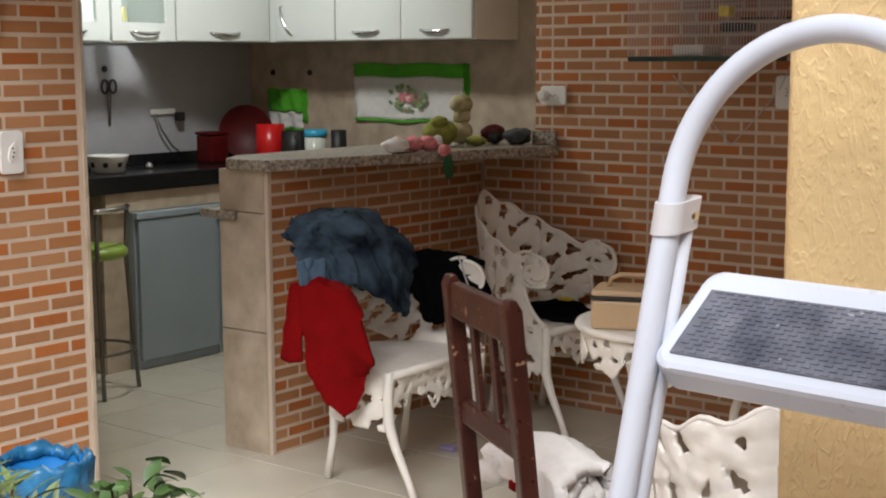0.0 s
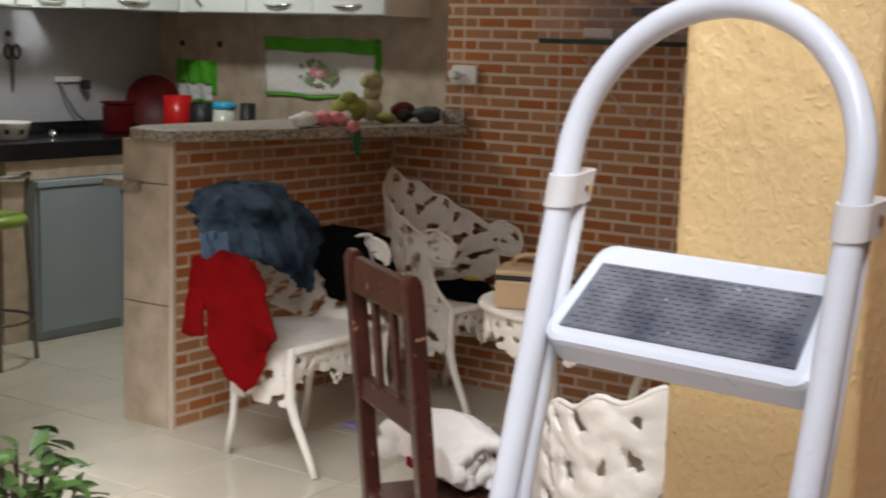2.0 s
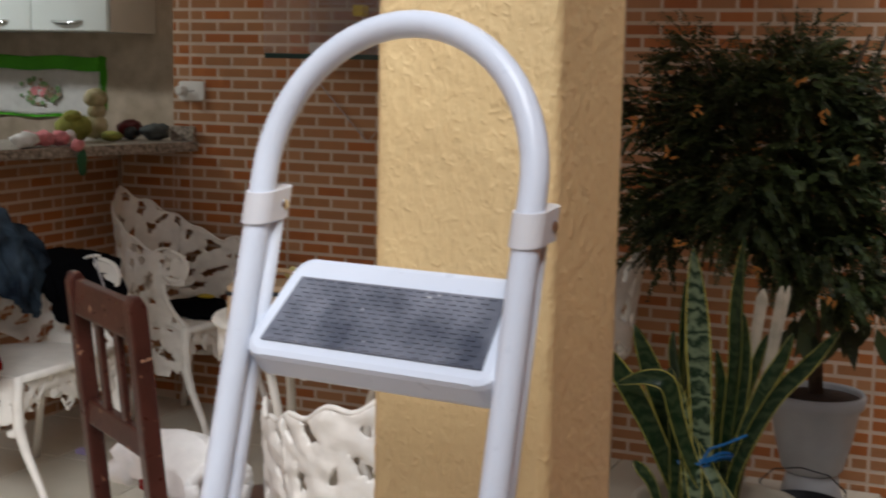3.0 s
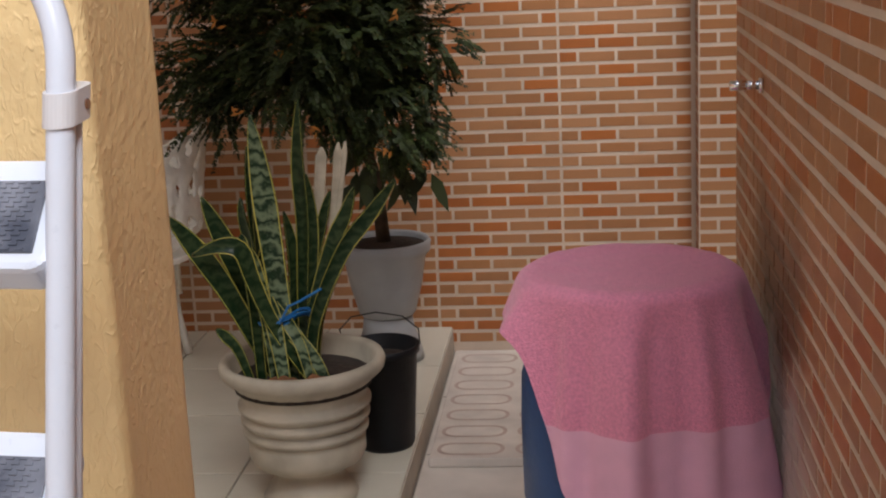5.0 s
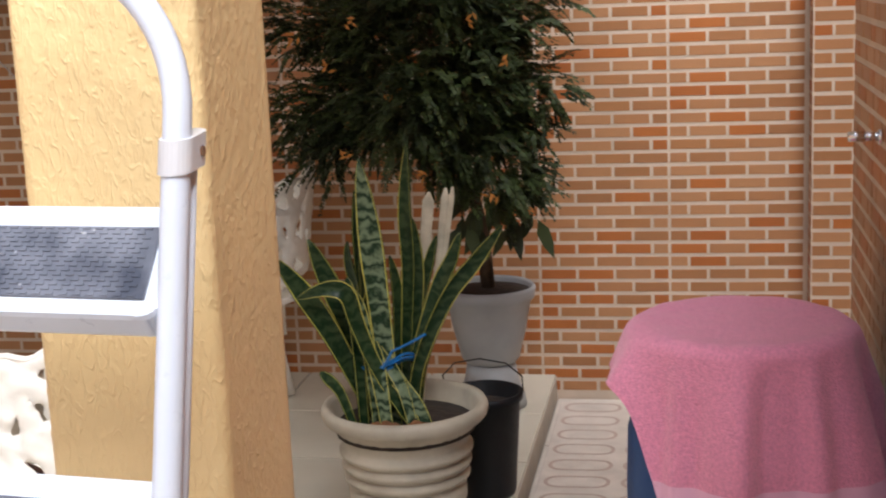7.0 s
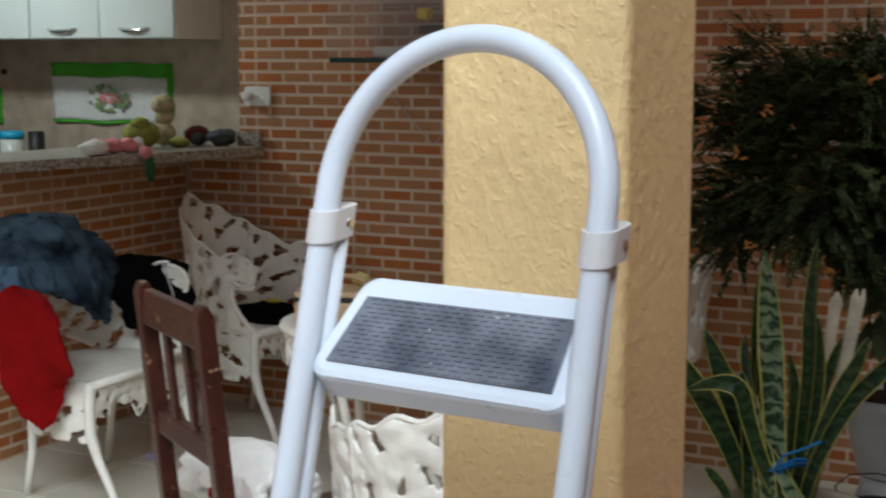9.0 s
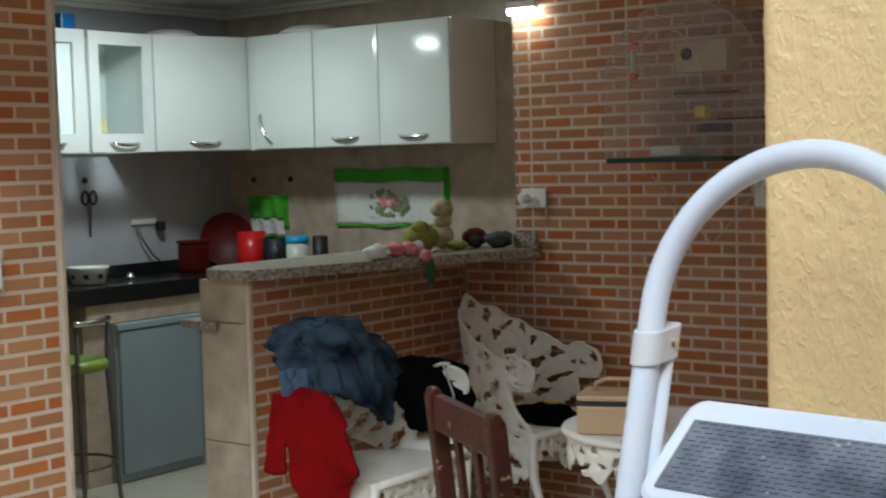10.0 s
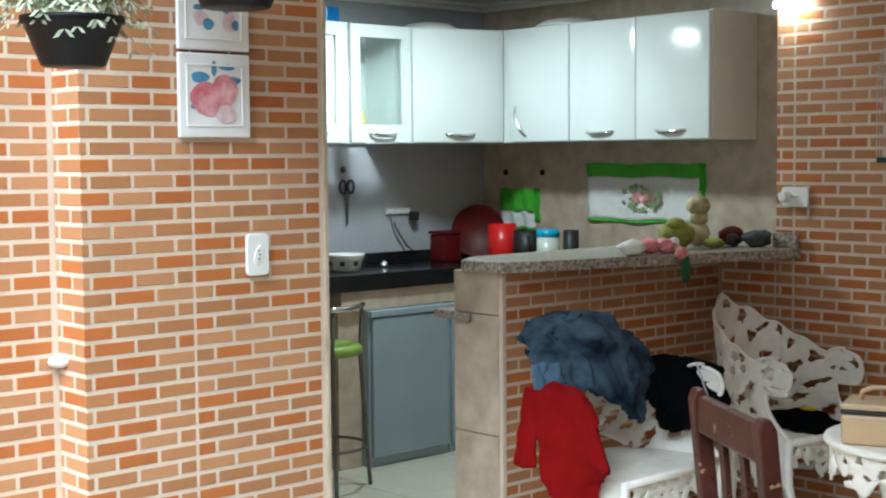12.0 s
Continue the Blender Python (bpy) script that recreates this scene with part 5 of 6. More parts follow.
def garden_table():
    t = thing("garden_table", "round white cast-metal garden table with a lacy skirt", "table", at=pose(-1.785, 3.615, 0))
    part("tabletop", lathe_bm([(0, 0.64), (0.27, 0.64), (0.295, 0.642), (0.30, 0.65), (0.295, 0.659), (0.27, 0.66), (0.0, 0.66)], 48), WHITE_METAL, t, smooth=True)
    def skirt(u, v):
        return min(0.638 - v, v - (0.555 - 0.022 * math.cos(u * 31) - 0.010 * math.sin(u * 77)))
    b = (0.0, 0.275 * math.tau, 0.51, 0.64)
    lace("lace_edge", cast_panel(skirt, b, lambda u, v: (Vector((0.275 * math.cos(u / 0.275), 0.275 * math.sin(u / 0.275), v)), Vector((math.cos(u / 0.275), math.sin(u / 0.275), 0))), 0.006, 77, cast_holes(b, 77, 0.045, 0.018, 0.009), 0.009), t, "pierced leafy skirt")
    for k in range(3):
        a = k * math.tau / 3 + 0.4
        part("leg", tube_bm([(0.24 * math.cos(a), 0.24 * math.sin(a), 0.63), (0.17 * math.cos(a), 0.17 * math.sin(a), 0.40), (0.15 * math.cos(a), 0.15 * math.sin(a), 0.2), (0.25 * math.cos(a), 0.25 * math.sin(a), 0.0)], 0.014, 8), WHITE_METAL, t, smooth=True)
    return t


garden_table()
case = thing("vanity_case", "beige lidded case with a dark band and a carrying handle", "case", at=pose(-1.845, 3.473, 0.661, 0, 0, 22))
part("case_body", box_bm(-0.115, 0.115, -0.08, 0.08, 0.0, 0.083, 0.010), BEIGE_CASE, case)
part("band", box_bm(-0.117, 0.117, -0.082, 0.082, 0.084, 0.093, 0.003), DARK, case, "dark band")
part("lid", box_bm(-0.115, 0.115, -0.08, 0.08, 0.094, 0.112, 0.008), BEIGE_CASE, case)
part("handle", tube_bm([(-0.075, 0, 0.111), (-0.07, 0, 0.135), (-0.04, 0, 0.147), (0.04, 0, 0.147), (0.07, 0, 0.135), (0.075, 0, 0.111)], 0.007, 8), BEIGE_CASE, case, smooth=True)
part("clasp", blob(None, (0.06, 0.05, 0.13), (0.028, 0.018, 0.02), j=0.3, seed=3), YELLOW_PALE, case, "yellow knob", smooth=True)

# ---- clothes on the chair ----
def drape(name, mat, label, cat, rows, thick=0.012, seed=0, wrinkle=0.012, sub=8):
    """A cloth swept along cross-lines: rows of lists of places, top to bottom."""
    bm = bmesh.new()
    R, Cn = len(rows), len(rows[0])
    def at(i, j):
        i0, j0 = min(int(i), R - 2), min(int(j), Cn - 2)
        a, b = i - i0, j - j0
        a2, b2 = a * a * (3 - 2 * a) * 0.35 + a * 0.65, b * b * (3 - 2 * b) * 0.35 + b * 0.65
        P = [[Vector(rows[i0 + q][j0 + w]) for w in (0, 1)] for q in (0, 1)]
        return P[0][0].lerp(P[0][1], b2).lerp(P[1][0].lerp(P[1][1], b2), a2)
    ni, nj = (R - 1) * sub, (Cn - 1) * sub
    g = []
    for i in range(ni + 1):
        line = []
        for j in range(nj + 1):
            p = at(i / sub, j / sub)
            q = Vector((p.x * 9 + p.z * 5, p.y * 13 - p.z * 4, p.z * 7 + seed))
            w = wrinkle * (noise.noise(q) + 0.9 * (0.5 - abs(noise.noise(q * 1.7 + Vector((0, seed, 0))))) - 0.45 + 0.15 * noise.noise(q * 3.6) - 0.55 * max(0.0, 0.16 - abs(noise.noise(q * 1.5 + Vector((3, 0, seed))))) * 4)
            line.append(bm.verts.new(p + Vector((w, w * 0.6, w * 0.5))))
        g.append(line)
    for i in range(ni):
        for j in range(nj):
            bm.faces.new((g[i][j], g[i][j + 1], g[i + 1][j + 1], g[i + 1][j]))
    bmesh.ops.recalc_face_normals(bm, faces=bm.faces[:])
    thicken(bm, thick)
    t = thing(name, label, cat) if isinstance(label, str) else label
    part(cat if t is label else "cloth_body", bm, mat, t, smooth=True)
    return t


def shifted(rows, dx, dy, dz=0.0):
    return [[(x + dx, y + dy, z + dz) for x, y, z in r] for r in rows]


jeans = drape("denim_jeans", DENIM_BLUE, "crumpled blue denim jeans thrown over the chair back", "jeans", shifted(
      [[(-3.22, 3.34, 0.83), (-3.22, 3.42, 0.885), (-3.22, 3.56, 0.90), (-3.22, 3.70, 0.88), (-3.21, 3.80, 0.82)],
       [(-3.10, 3.29, 0.77), (-3.10, 3.40, 0.875), (-3.09, 3.53, 0.895), (-3.10, 3.68, 0.87), (-3.10, 3.80, 0.78)],
       [(-2.99, 3.26, 0.72), (-2.98, 3.36, 0.78), (-2.96, 3.50, 0.82), (-2.96, 3.64, 0.79), (-2.99, 3.76, 0.70)],
       [(-2.94, 3.28, 0.69), (-2.93, 3.36, 0.71), (-2.91, 3.49, 0.69), (-2.92, 3.60, 0.66), (-2.96, 3.72, 0.60)],
       [(-2.93, 3.30, 0.68), (-2.92, 3.37, 0.68), (-2.89, 3.49, 0.60), (-2.90, 3.56, 0.56), (-2.94, 3.66, 0.53)]], 0.06, 0.05, 0.015), 0.02, 3, 0.026, 14)
drape("denim_jeans", DENIM_PALE, jeans, "turned_cuff", shifted([[(-2.97, 3.245, 0.755), (-2.955, 3.29, 0.765), (-2.94, 3.34, 0.755)], [(-2.95, 3.235, 0.72), (-2.935, 3.28, 0.715), (-2.92, 3.33, 0.715)], [(-2.945, 3.24, 0.69), (-2.93, 3.28, 0.685), (-2.915, 3.32, 0.69)]], -0.005, -0.005, 0.015), 0.01, 2, 0.022)
blouse = drape("red_blouse", RED_CLOTH, "dark red knitted blouse hanging over the chair arm", "blouse",
      [[(-2.965, 3.30, 0.715), (-2.92, 3.31, 0.72), (-2.86, 3.35, 0.690), (-2.80, 3.35, 0.655)],
       [(-2.945, 3.26, 0.69), (-2.89, 3.27, 0.70), (-2.83, 3.31, 0.675), (-2.73, 3.30, 0.60)],
       [(-2.945, 3.25, 0.56), (-2.89, 3.26, 0.56), (-2.82, 3.29, 0.55), (-2.665, 3.285, 0.47)],
       [(-2.93, 3.26, 0.42), (-2.87, 3.27, 0.40), (-2.81, 3.30, 0.40), (-2.755, 3.355, 0.43)],
       [(-2.90, 3.27, 0.36), (-2.86, 3.28, 0.31), (-2.82, 3.31, 0.275), (-2.795, 3.33, 0.30)]], 0.014, 8, 0.014)
drape("red_blouse", RED_CLOTH, blouse, "sleeve", [[(-3.00, 3.26, 0.70), (-2.97, 3.26, 0.705), (-2.94, 3.265, 0.70)], [(-3.01, 3.245, 0.58), (-2.975, 3.245, 0.58), (-2.945, 3.255, 0.58)], [(-3.025, 3.24, 0.455), (-2.985, 3.24, 0.445), (-2.945, 3.25, 0.45)]], 0.012, 4, 0.010)
garment = drape("black_garment", BLACK_CLOTH, "black garment with grey piping draped over the chair", "garment", shifted(
      [[(-3.06, 3.70, 0.70), (-3.05, 3.78, 0.74), (-3.00, 3.87, 0.750), (-2.94, 3.97, 0.735)],
       [(-2.98, 3.70, 0.65), (-2.96, 3.77, 0.70), (-2.89, 3.86, 0.715), (-2.82, 3.95, 0.715)],
       [(-2.94, 3.74, 0.57), (-2.92, 3.79, 0.60), (-2.82, 3.84, 0.61), (-2.74, 3.88, 0.62)],
       [(-2.92, 3.77, 0.51), (-2.90, 3.80, 0.50), (-2.81, 3.82, 0.52), (-2.74, 3.85, 0.55)]], 0.06, 0.03), 0.016, 5, 0.022)
part("piping", tube_bm([(-2.80, 3.885, 0.735), (-2.735, 3.860, 0.63), (-2.725, 3.840, 0.55)], 0.0035, 6), WIRE, garment, "grey piping", smooth=True)
dark_cloth = drape("dark_cloth", BLACK_CLOTH, "dark cloth lying on the corner chair's seat", "cloth",
      [[(-3.00, 4.60, 0.45), (-2.88, 4.63, 0.475), (-2.76, 4.64, 0.48), (-2.68, 4.62, 0.45)],
       [(-3.00, 4.52, 0.44), (-2.86, 4.53, 0.475), (-2.74, 4.54, 0.475), (-2.66, 4.52, 0.44)],
       [(-2.97, 4.45, 0.432), (-2.84, 4.44, 0.44), (-2.74, 4.44, 0.44), (-2.67, 4.46, 0.432)]], 0.012, 6, 0.02)
part("badge", blob(None, (-2.80, 4.575, 0.487), (0.035, 0.022, 0.008), j=0.3, seed=6), YELLOW, dark_cloth, "yellow badge", smooth=True)

# ---- dark wooden chair with a rolled towel ----
def wooden_chair():
    c = thing("wooden_chair", "worn dark red-brown wooden chair with a slatted back", "chair", at=pose(-1.412, 2.225, 0, 0, 0, -33))
    hw = 0.165
    lean = lambda z: -0.10 * max(0, z - 0.45) - 0.03 * max(0, 0.45 - z)
    for s in (-1, 1):
        o = [(lean(z) - 0.018, z) for z in (0.0, 0.45, 0.7, 0.965)] + [(lean(0.985) - 0.008, 0.985), (lean(0.985) + 0.008, 0.985)] + [(lean(z) + 0.018, z) for z in (0.965, 0.7, 0.45, 0.0)]
        part("back_post", prism_bm(o, 0.032, "x", at=(s * hw - 0.016, 0, 0), bevel=0.005), DARK_WOOD, c)
        part("front_leg", box_bm(s * hw - 0.018, s * hw + 0.018, 0.36, 0.396, 0, 0.455, 0.004), DARK_WOOD, c)
        part("side_rail", box_bm(s * hw - 0.01, s * hw + 0.01, 0.02, 0.36, 0.40, 0.455, 0.003), DARK_WOOD, c)
    part("top_rail", box_bm(-hw + 0.016, hw - 0.016, lean(0.94) - 0.012, lean(0.94) + 0.012, 0.90, 0.972, 0.006), DARK_WOOD, c)
    part("lower_rail", box_bm(-hw + 0.016, hw - 0.016, lean(0.70) - 0.011, lean(0.70) + 0.011, 0.675, 0.725, 0.004), DARK_WOOD, c)
    for x in (-0.052, 0.052):
        o = [(lean(0.725) - 0.006, 0.72), (lean(0.90) - 0.006, 0.905), (lean(0.90) + 0.006, 0.905), (lean(0.725) + 0.006, 0.72)]
        part("slat", prism_bm(o, 0.026, "x", at=(x - 0.013, 0, 0), bevel=0.002), DARK_WOOD, c)
    part("seat", box_bm(-hw - 0.02, hw + 0.02, -0.015, 0.42, 0.456, 0.478, 0.008), DARK_WOOD, c)
    return c


wooden_chair()
roll = thing("rolled_towel", "white towel rolled up on the wooden chair's seat", "towel", at=pose(-1.425, 2.455, 0.479, 0, 0, -28))
drape("rolled_towel", TOWEL_WHITE, roll, "folded_layer", [[(x, (0.085 + 0.006 * math.sin(x * 40 + q)) * math.cos(q), 0.055 + 0.095 * math.sin(q) * (1 - 0.25 * abs(x) / 0.15)) for q in (-0.45, 0.1, 0.6, 1.1, 1.6, 2.1, 2.7, 3.3)] for x in (-0.14, -0.09, -0.03, 0.04, 0.10, 0.13)], 0.030, 4, 0.012, 6)
drape("rolled_towel", TOWEL_WHITE, roll, "inner_layer", [[(x, 0.046 * math.cos(q) - 0.006, 0.045 + 0.060 * math.sin(q)) for q in (-0.6, 0.2, 0.9, 1.6, 2.3, 3.0, 3.6)] for x in (-0.13, -0.05, 0.04, 0.115)], 0.026, 7, 0.009, 6)
part("core", blob(None, (-0.005, -0.005, 0.052), (0.125, 0.052, 0.056), j=0.2, seed=2), TOWEL_WHITE, roll, "white terry core", smooth=True)
part("loose_end", blob(None, (-0.17, -0.03, 0.05), (0.06, 0.075, 0.05), j=0.45, seed=9), TOWEL_WHITE, roll, "crumpled loose end", smooth=True)
part("red_trim", box_bm(-0.06, -0.03, -0.098, -0.088, 0.03, 0.05, 0.003), RED_CLOTH, roll, "red trim")
peg = tagged(part("purple_peg", box_bm(-2.93, -2.865, 3.93, 3.965, 0.001, 0.02, 0.005), LILAC), "lilac plastic clothes peg lying on the floor", "peg")

# ---- plants ----
def pot(name, label, cat, profile, mat, at, soil_r, soil_z):
    p = thing(name, label, cat, "plant pots", at=pose(*at))
    part("pot_wall", lathe_bm(profile, 44), mat, p, smooth=True)
    part("soil", lathe_bm([(soil_r, soil_z - 0.02), (soil_r, soil_z), (soil_r * 0.5, soil_z + 0.012), (0, soil_z + 0.015)], 24), SOIL, p, "dark soil", smooth=True)
    return p


prof = [(0.118, 0.0), (0.122, 0.012), (0.112, 0.030), (0.092, 0.058), (0.086, 0.075), (0.092, 0.086), (0.118, 0.098), (0.140, 0.110), (0.148, 0.130), (0.148, 0.165), (0.143, 0.174)]
for k in range(3):
    z = 0.186 + k * 0.034
    prof += [(0.144 + 0.005 * k, z - 0.010), (0.157 + 0.005 * k, z), (0.158 + 0.005 * k, z + 0.010), (0.147 + 0.005 * k, z + 0.020)]
prof += [(0.160, 0.285), (0.166, 0.305), (0.178, 0.322), (0.197, 0.336), (0.206, 0.346), (0.209, 0.362), (0.203, 0.375), (0.190, 0.376), (0.180, 0.366), (0.172, 0.32)]
pot("flower_pot", "large cream ribbed plant pot on a pedestal foot", "plant pot", prof, POT_CREAM, (-0.49, 3.28, 0), 0.173, 0.325)

def ribbon_leaf(spine, width, facing, widest=0.62):
    """A stiff sword leaf along a spine: cupped, with a margin strip on either side."""
    pts = [Vector(p) for p in spine]
    n, bm, V = 18, bmesh.new(), []
    def at(t):
        i = min(int(t), len(pts) - 2)
        a, b, c, d = pts[max(i - 1, 0)], pts[i], pts[i + 1], pts[min(i + 2, len(pts) - 1)]
        q = t - i
        return 0.5 * (2 * b + (c - a) * q + (2 * a - 5 * b + 4 * c - d) * q * q + (3 * b - a - 3 * c + d) * q ** 3)
    for k in range(n + 1):
        t = k / n
        p = at(t * (len(pts) - 1))
        d = (at(min(t + 0.02, 1) * (len(pts) - 1)) - at(max(t - 0.02, 0) * (len(pts) - 1))).normalized()
        side = d.cross(Vector((math.sin(facing), -math.cos(facing), 0.15))).normalized()
        up = side.cross(d)
        w = width * (0.60 + 0.40 * min(1, t / widest)) * (1 - max(0.0, (t - widest) / (1 - widest)) ** 2.0) + 0.0010
        cup = 0.28 * w
        V.append([bm.verts.new(p + side * w * q + up * cup * q * q) for q in (-1, -0.90, 0, 0.90, 1)])
    for a, b in zip(V, V[1:]):
        for j in range(4):
            f = bm.faces.new((a[j], a[j + 1], b[j + 1], b[j]))
            f.material_index, f.smooth = (1 if j in (0, 3) else 0), True
    thicken(bm, 0.003)
    return bm


snake = thing("snake_plant", "variegated snake plant with yellow-edged leaves tied with blue string", "plant", at=pose(-0.49, 3.27, 0))
BASE = (0.0, 0.0, 0.335)
KNOT = Vector((-0.035, -0.02, 0.495))
# spine as (across, height), depth at foot and tip, half width, turn of the face
leaves = [
    (((-0.01, 0.33), (-0.025, 0.506), (-0.039, 0.672), (-0.054, 0.841), (-0.070, 0.992)), -0.06, -0.05, 0.0255, 0.1),
    (((0.01, 0.33), (0.015, 0.512), (0.027, 0.712), (0.023, 0.865), (0.030, 1.015)), 0.0, 0.03, 0.0185, -0.5),
    (((0.03, 0.33), (0.051, 0.482), (0.128, 0.651), (0.204, 0.747), (0.272, 0.832)), -0.04, -0.07, 0.0170, 0.5),
    (((0.02, 0.33), (0.037, 0.482), (0.093, 0.653), (0.131, 0.729), (0.156, 0.800)), 0.0, 0.02, 0.0165, -0.2),
    (((0.03, 0.33), (0.048, 0.47), (0.112, 0.62), (0.170, 0.70), (0.225, 0.742)), 0.02, 0.04, 0.0130, 0.3),
    (((-0.06, 0.33), (-0.115, 0.458), (-0.168, 0.576), (-0.229, 0.679), (-0.284, 0.759)), -0.02, -0.08, 0.0230, 0.5),
    (((-0.06, 0.33), (-0.099, 0.472), (-0.145, 0.590), (-0.185, 0.691), (-0.225, 0.785)), 0.03, 0.02, 0.0230, 0.2),
    (((0.05, 0.33), (-0.041, 0.485), (-0.084, 0.602), (-0.105, 0.676), (-0.153, 0.690), (-0.222, 0.668)), -0.08, -0.12, 0.0190, 0.6),
    (((-0.07, 0.33), (-0.098, 0.487), (-0.107, 0.688), (-0.111, 0.801), (-0.111, 0.900)), 0.05, 0.06, 0.0095, 0.4),
    (((-0.06, 0.33), (-0.088, 0.515), (-0.088, 0.673), (-0.089, 0.730), (-0.096, 0.820)), 0.02, 0.04, 0.0200, 0.9),
    (((-0.05, 0.33), (-0.070, 0.500), (-0.115, 0.640), (-0.135, 0.720), (-0.140, 0.770)), 0.04, 0.07, 0.0160, -0.7),
    (((0.00, 0.33), (0.031, 0.561), (0.040, 0.704), (0.036, 0.831)), 0.03, 0.04, 0.0160, 0.3),
    (((0.01, 0.33), (0.020, 0.520), (0.060, 0.690), (0.085, 0.780)), 0.05, 0.08, 0.0130, -0.4),
    (((-0.02, 0.33), (-0.012, 0.500), (-0.005, 0.640), (-0.018, 0.745)), 0.02, 0.01, 0.0140, 0.8),
    (((-0.03, 0.33), (-0.055, 0.480), (-0.070, 0.600), (-0.062, 0.690)), -0.03, -0.01, 0.0170, -0.3),
    (((0.085, 0.33), (0.055, 0.395), (0.012, 0.446), (-0.038, 0.512), (-0.075, 0.585)), -0.10, -0.05, 0.0165, 0.2),
    (((-0.015, 0.33), (-0.033, 0.440), (-0.050, 0.510), (-0.080, 0.600)), -0.12, -0.05, 0.0185, 0.3),
    (((0.050, 0.33), (0.020, 0.435), (-0.022, 0.508), (-0.030, 0.570)), -0.11, -0.04, 0.0140, 0.0),
    (((-0.045, 0.33), (-0.059, 0.506), (-0.084, 0.620), (-0.100, 0.680)), -0.09, -0.06, 0.0170, 0.4),
    (((-0.085, 0.33), (-0.096, 0.564), (-0.113, 0.650), (-0.118, 0.700)), -0.07, -0.03, 0.0150, 0.5),
    (((-0.095, 0.34), (-0.124, 0.431), (-0.150, 0.468), (-0.172, 0.490)), -0.12, -0.13, 0.0110, 0.4),
]
for k0, (line, y0, y1, w, turn) in enumerate(leaves):
    n = len(line) - 1
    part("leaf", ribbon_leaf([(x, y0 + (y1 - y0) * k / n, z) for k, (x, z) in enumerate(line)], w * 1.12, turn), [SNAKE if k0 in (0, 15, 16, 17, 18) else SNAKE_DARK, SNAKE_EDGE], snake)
for line, w in ((((0.008, 0.33), (0.033, 0.545), (0.047, 0.691), (0.070, 0.888)), 0.0125), (((0.020, 0.33), (0.050, 0.539), (0.083, 0.685), (0.113, 0.898)), 0.0080), (((0.026, 0.33), (0.056, 0.539), (0.094, 0.685), (0.130, 0.900)), 0.0050)):
    part("dried_leaf", ribbon_leaf([(x, 0.09, z) for x, z in line], w, 0.2, 0.95), [DRY_LEAF, DRY_LEAF], snake, "pale dried-up grey leaf")
for z, r in ((0.150, 0.062), (0.165, 0.064), (0.158, 0.070)):
    part("string", tube_bm([(KNOT.x + (r + 0.008 * math.sin(3 * a)) * math.cos(a), KNOT.y + r * 0.9 * math.sin(a), BASE[2] + z + 0.012 * math.sin(a * 2 + r * 40)) for a in [k * math.tau / 30 for k in range(30)]], 0.0035, 6, closed=True), BLUE_PLASTIC, snake, "blue plastic string")
part("string_tail", tube_bm([(KNOT.x + 0.01, KNOT.y - 0.075, 0.490), (0.0, -0.10, 0.535), (0.03, -0.10, 0.548), (0.082, -0.09, 0.575)], 0.003, 6), BLUE_PLASTIC, snake, "blue plastic string")
for dx, dy in ((-0.02, -0.12), (0.06, -0.11), (0.0, 0.02)):
    part("root_stock", blob(None, (BASE[0] + dx, BASE[1] + dy, BASE[2] + 0.005), (0.045, 0.03, 0.022), j=0.4, seed=dx * 50), ROOT_BROWN, snake, "brown root stock", smooth=True)

pail = pot("plastic_pail", "black plastic pail with a thin wire handle", "pail", [(0.075, 0), (0.08, 0.01), (0.098, 0.27), (0.106, 0.272), (0.106, 0.292), (0.098, 0.292), (0.09, 0.25)], BLACK_PLASTIC, (-0.345, 3.64, 0), 0.089, 0.25)
part("wire_handle", tube_bm([(-0.105, 0.02, 0.285), (-0.11, -0.02, 0.34), (-0.07, -0.05, 0.385), (0, -0.06, 0.40), (0.07, -0.05, 0.385), (0.108, -0.02, 0.34), (0.105, 0.02, 0.285)], 0.002, 6), DARK, pail, "thin wire handle")
pot("flower_pot", "grey plastic plant pot with a wide rim near the wall", "plant pot", [(0.085, 0.10), (0.095, 0.112), (0.115, 0.19), (0.118, 0.20), (0.136, 0.30), (0.15, 0.315), (0.155, 0.345), (0.148, 0.355), (0.138, 0.345), (0.130, 0.28)], POT_GREY, (-0.44, 4.42, 0.055), 0.137, 0.335)
pot_base = thing("pot_stand", "upturned pale dish under the grey plant pot", "stand")
part("stand_body", lathe_bm([(0.115, 0.0), (0.11, 0.03), (0.088, 0.10), (0.08, 0.15), (0.0, 0.153)], 32, at=(-0.44, 4.42, 0.002)), POT_GREY, pot_base, smooth=True)

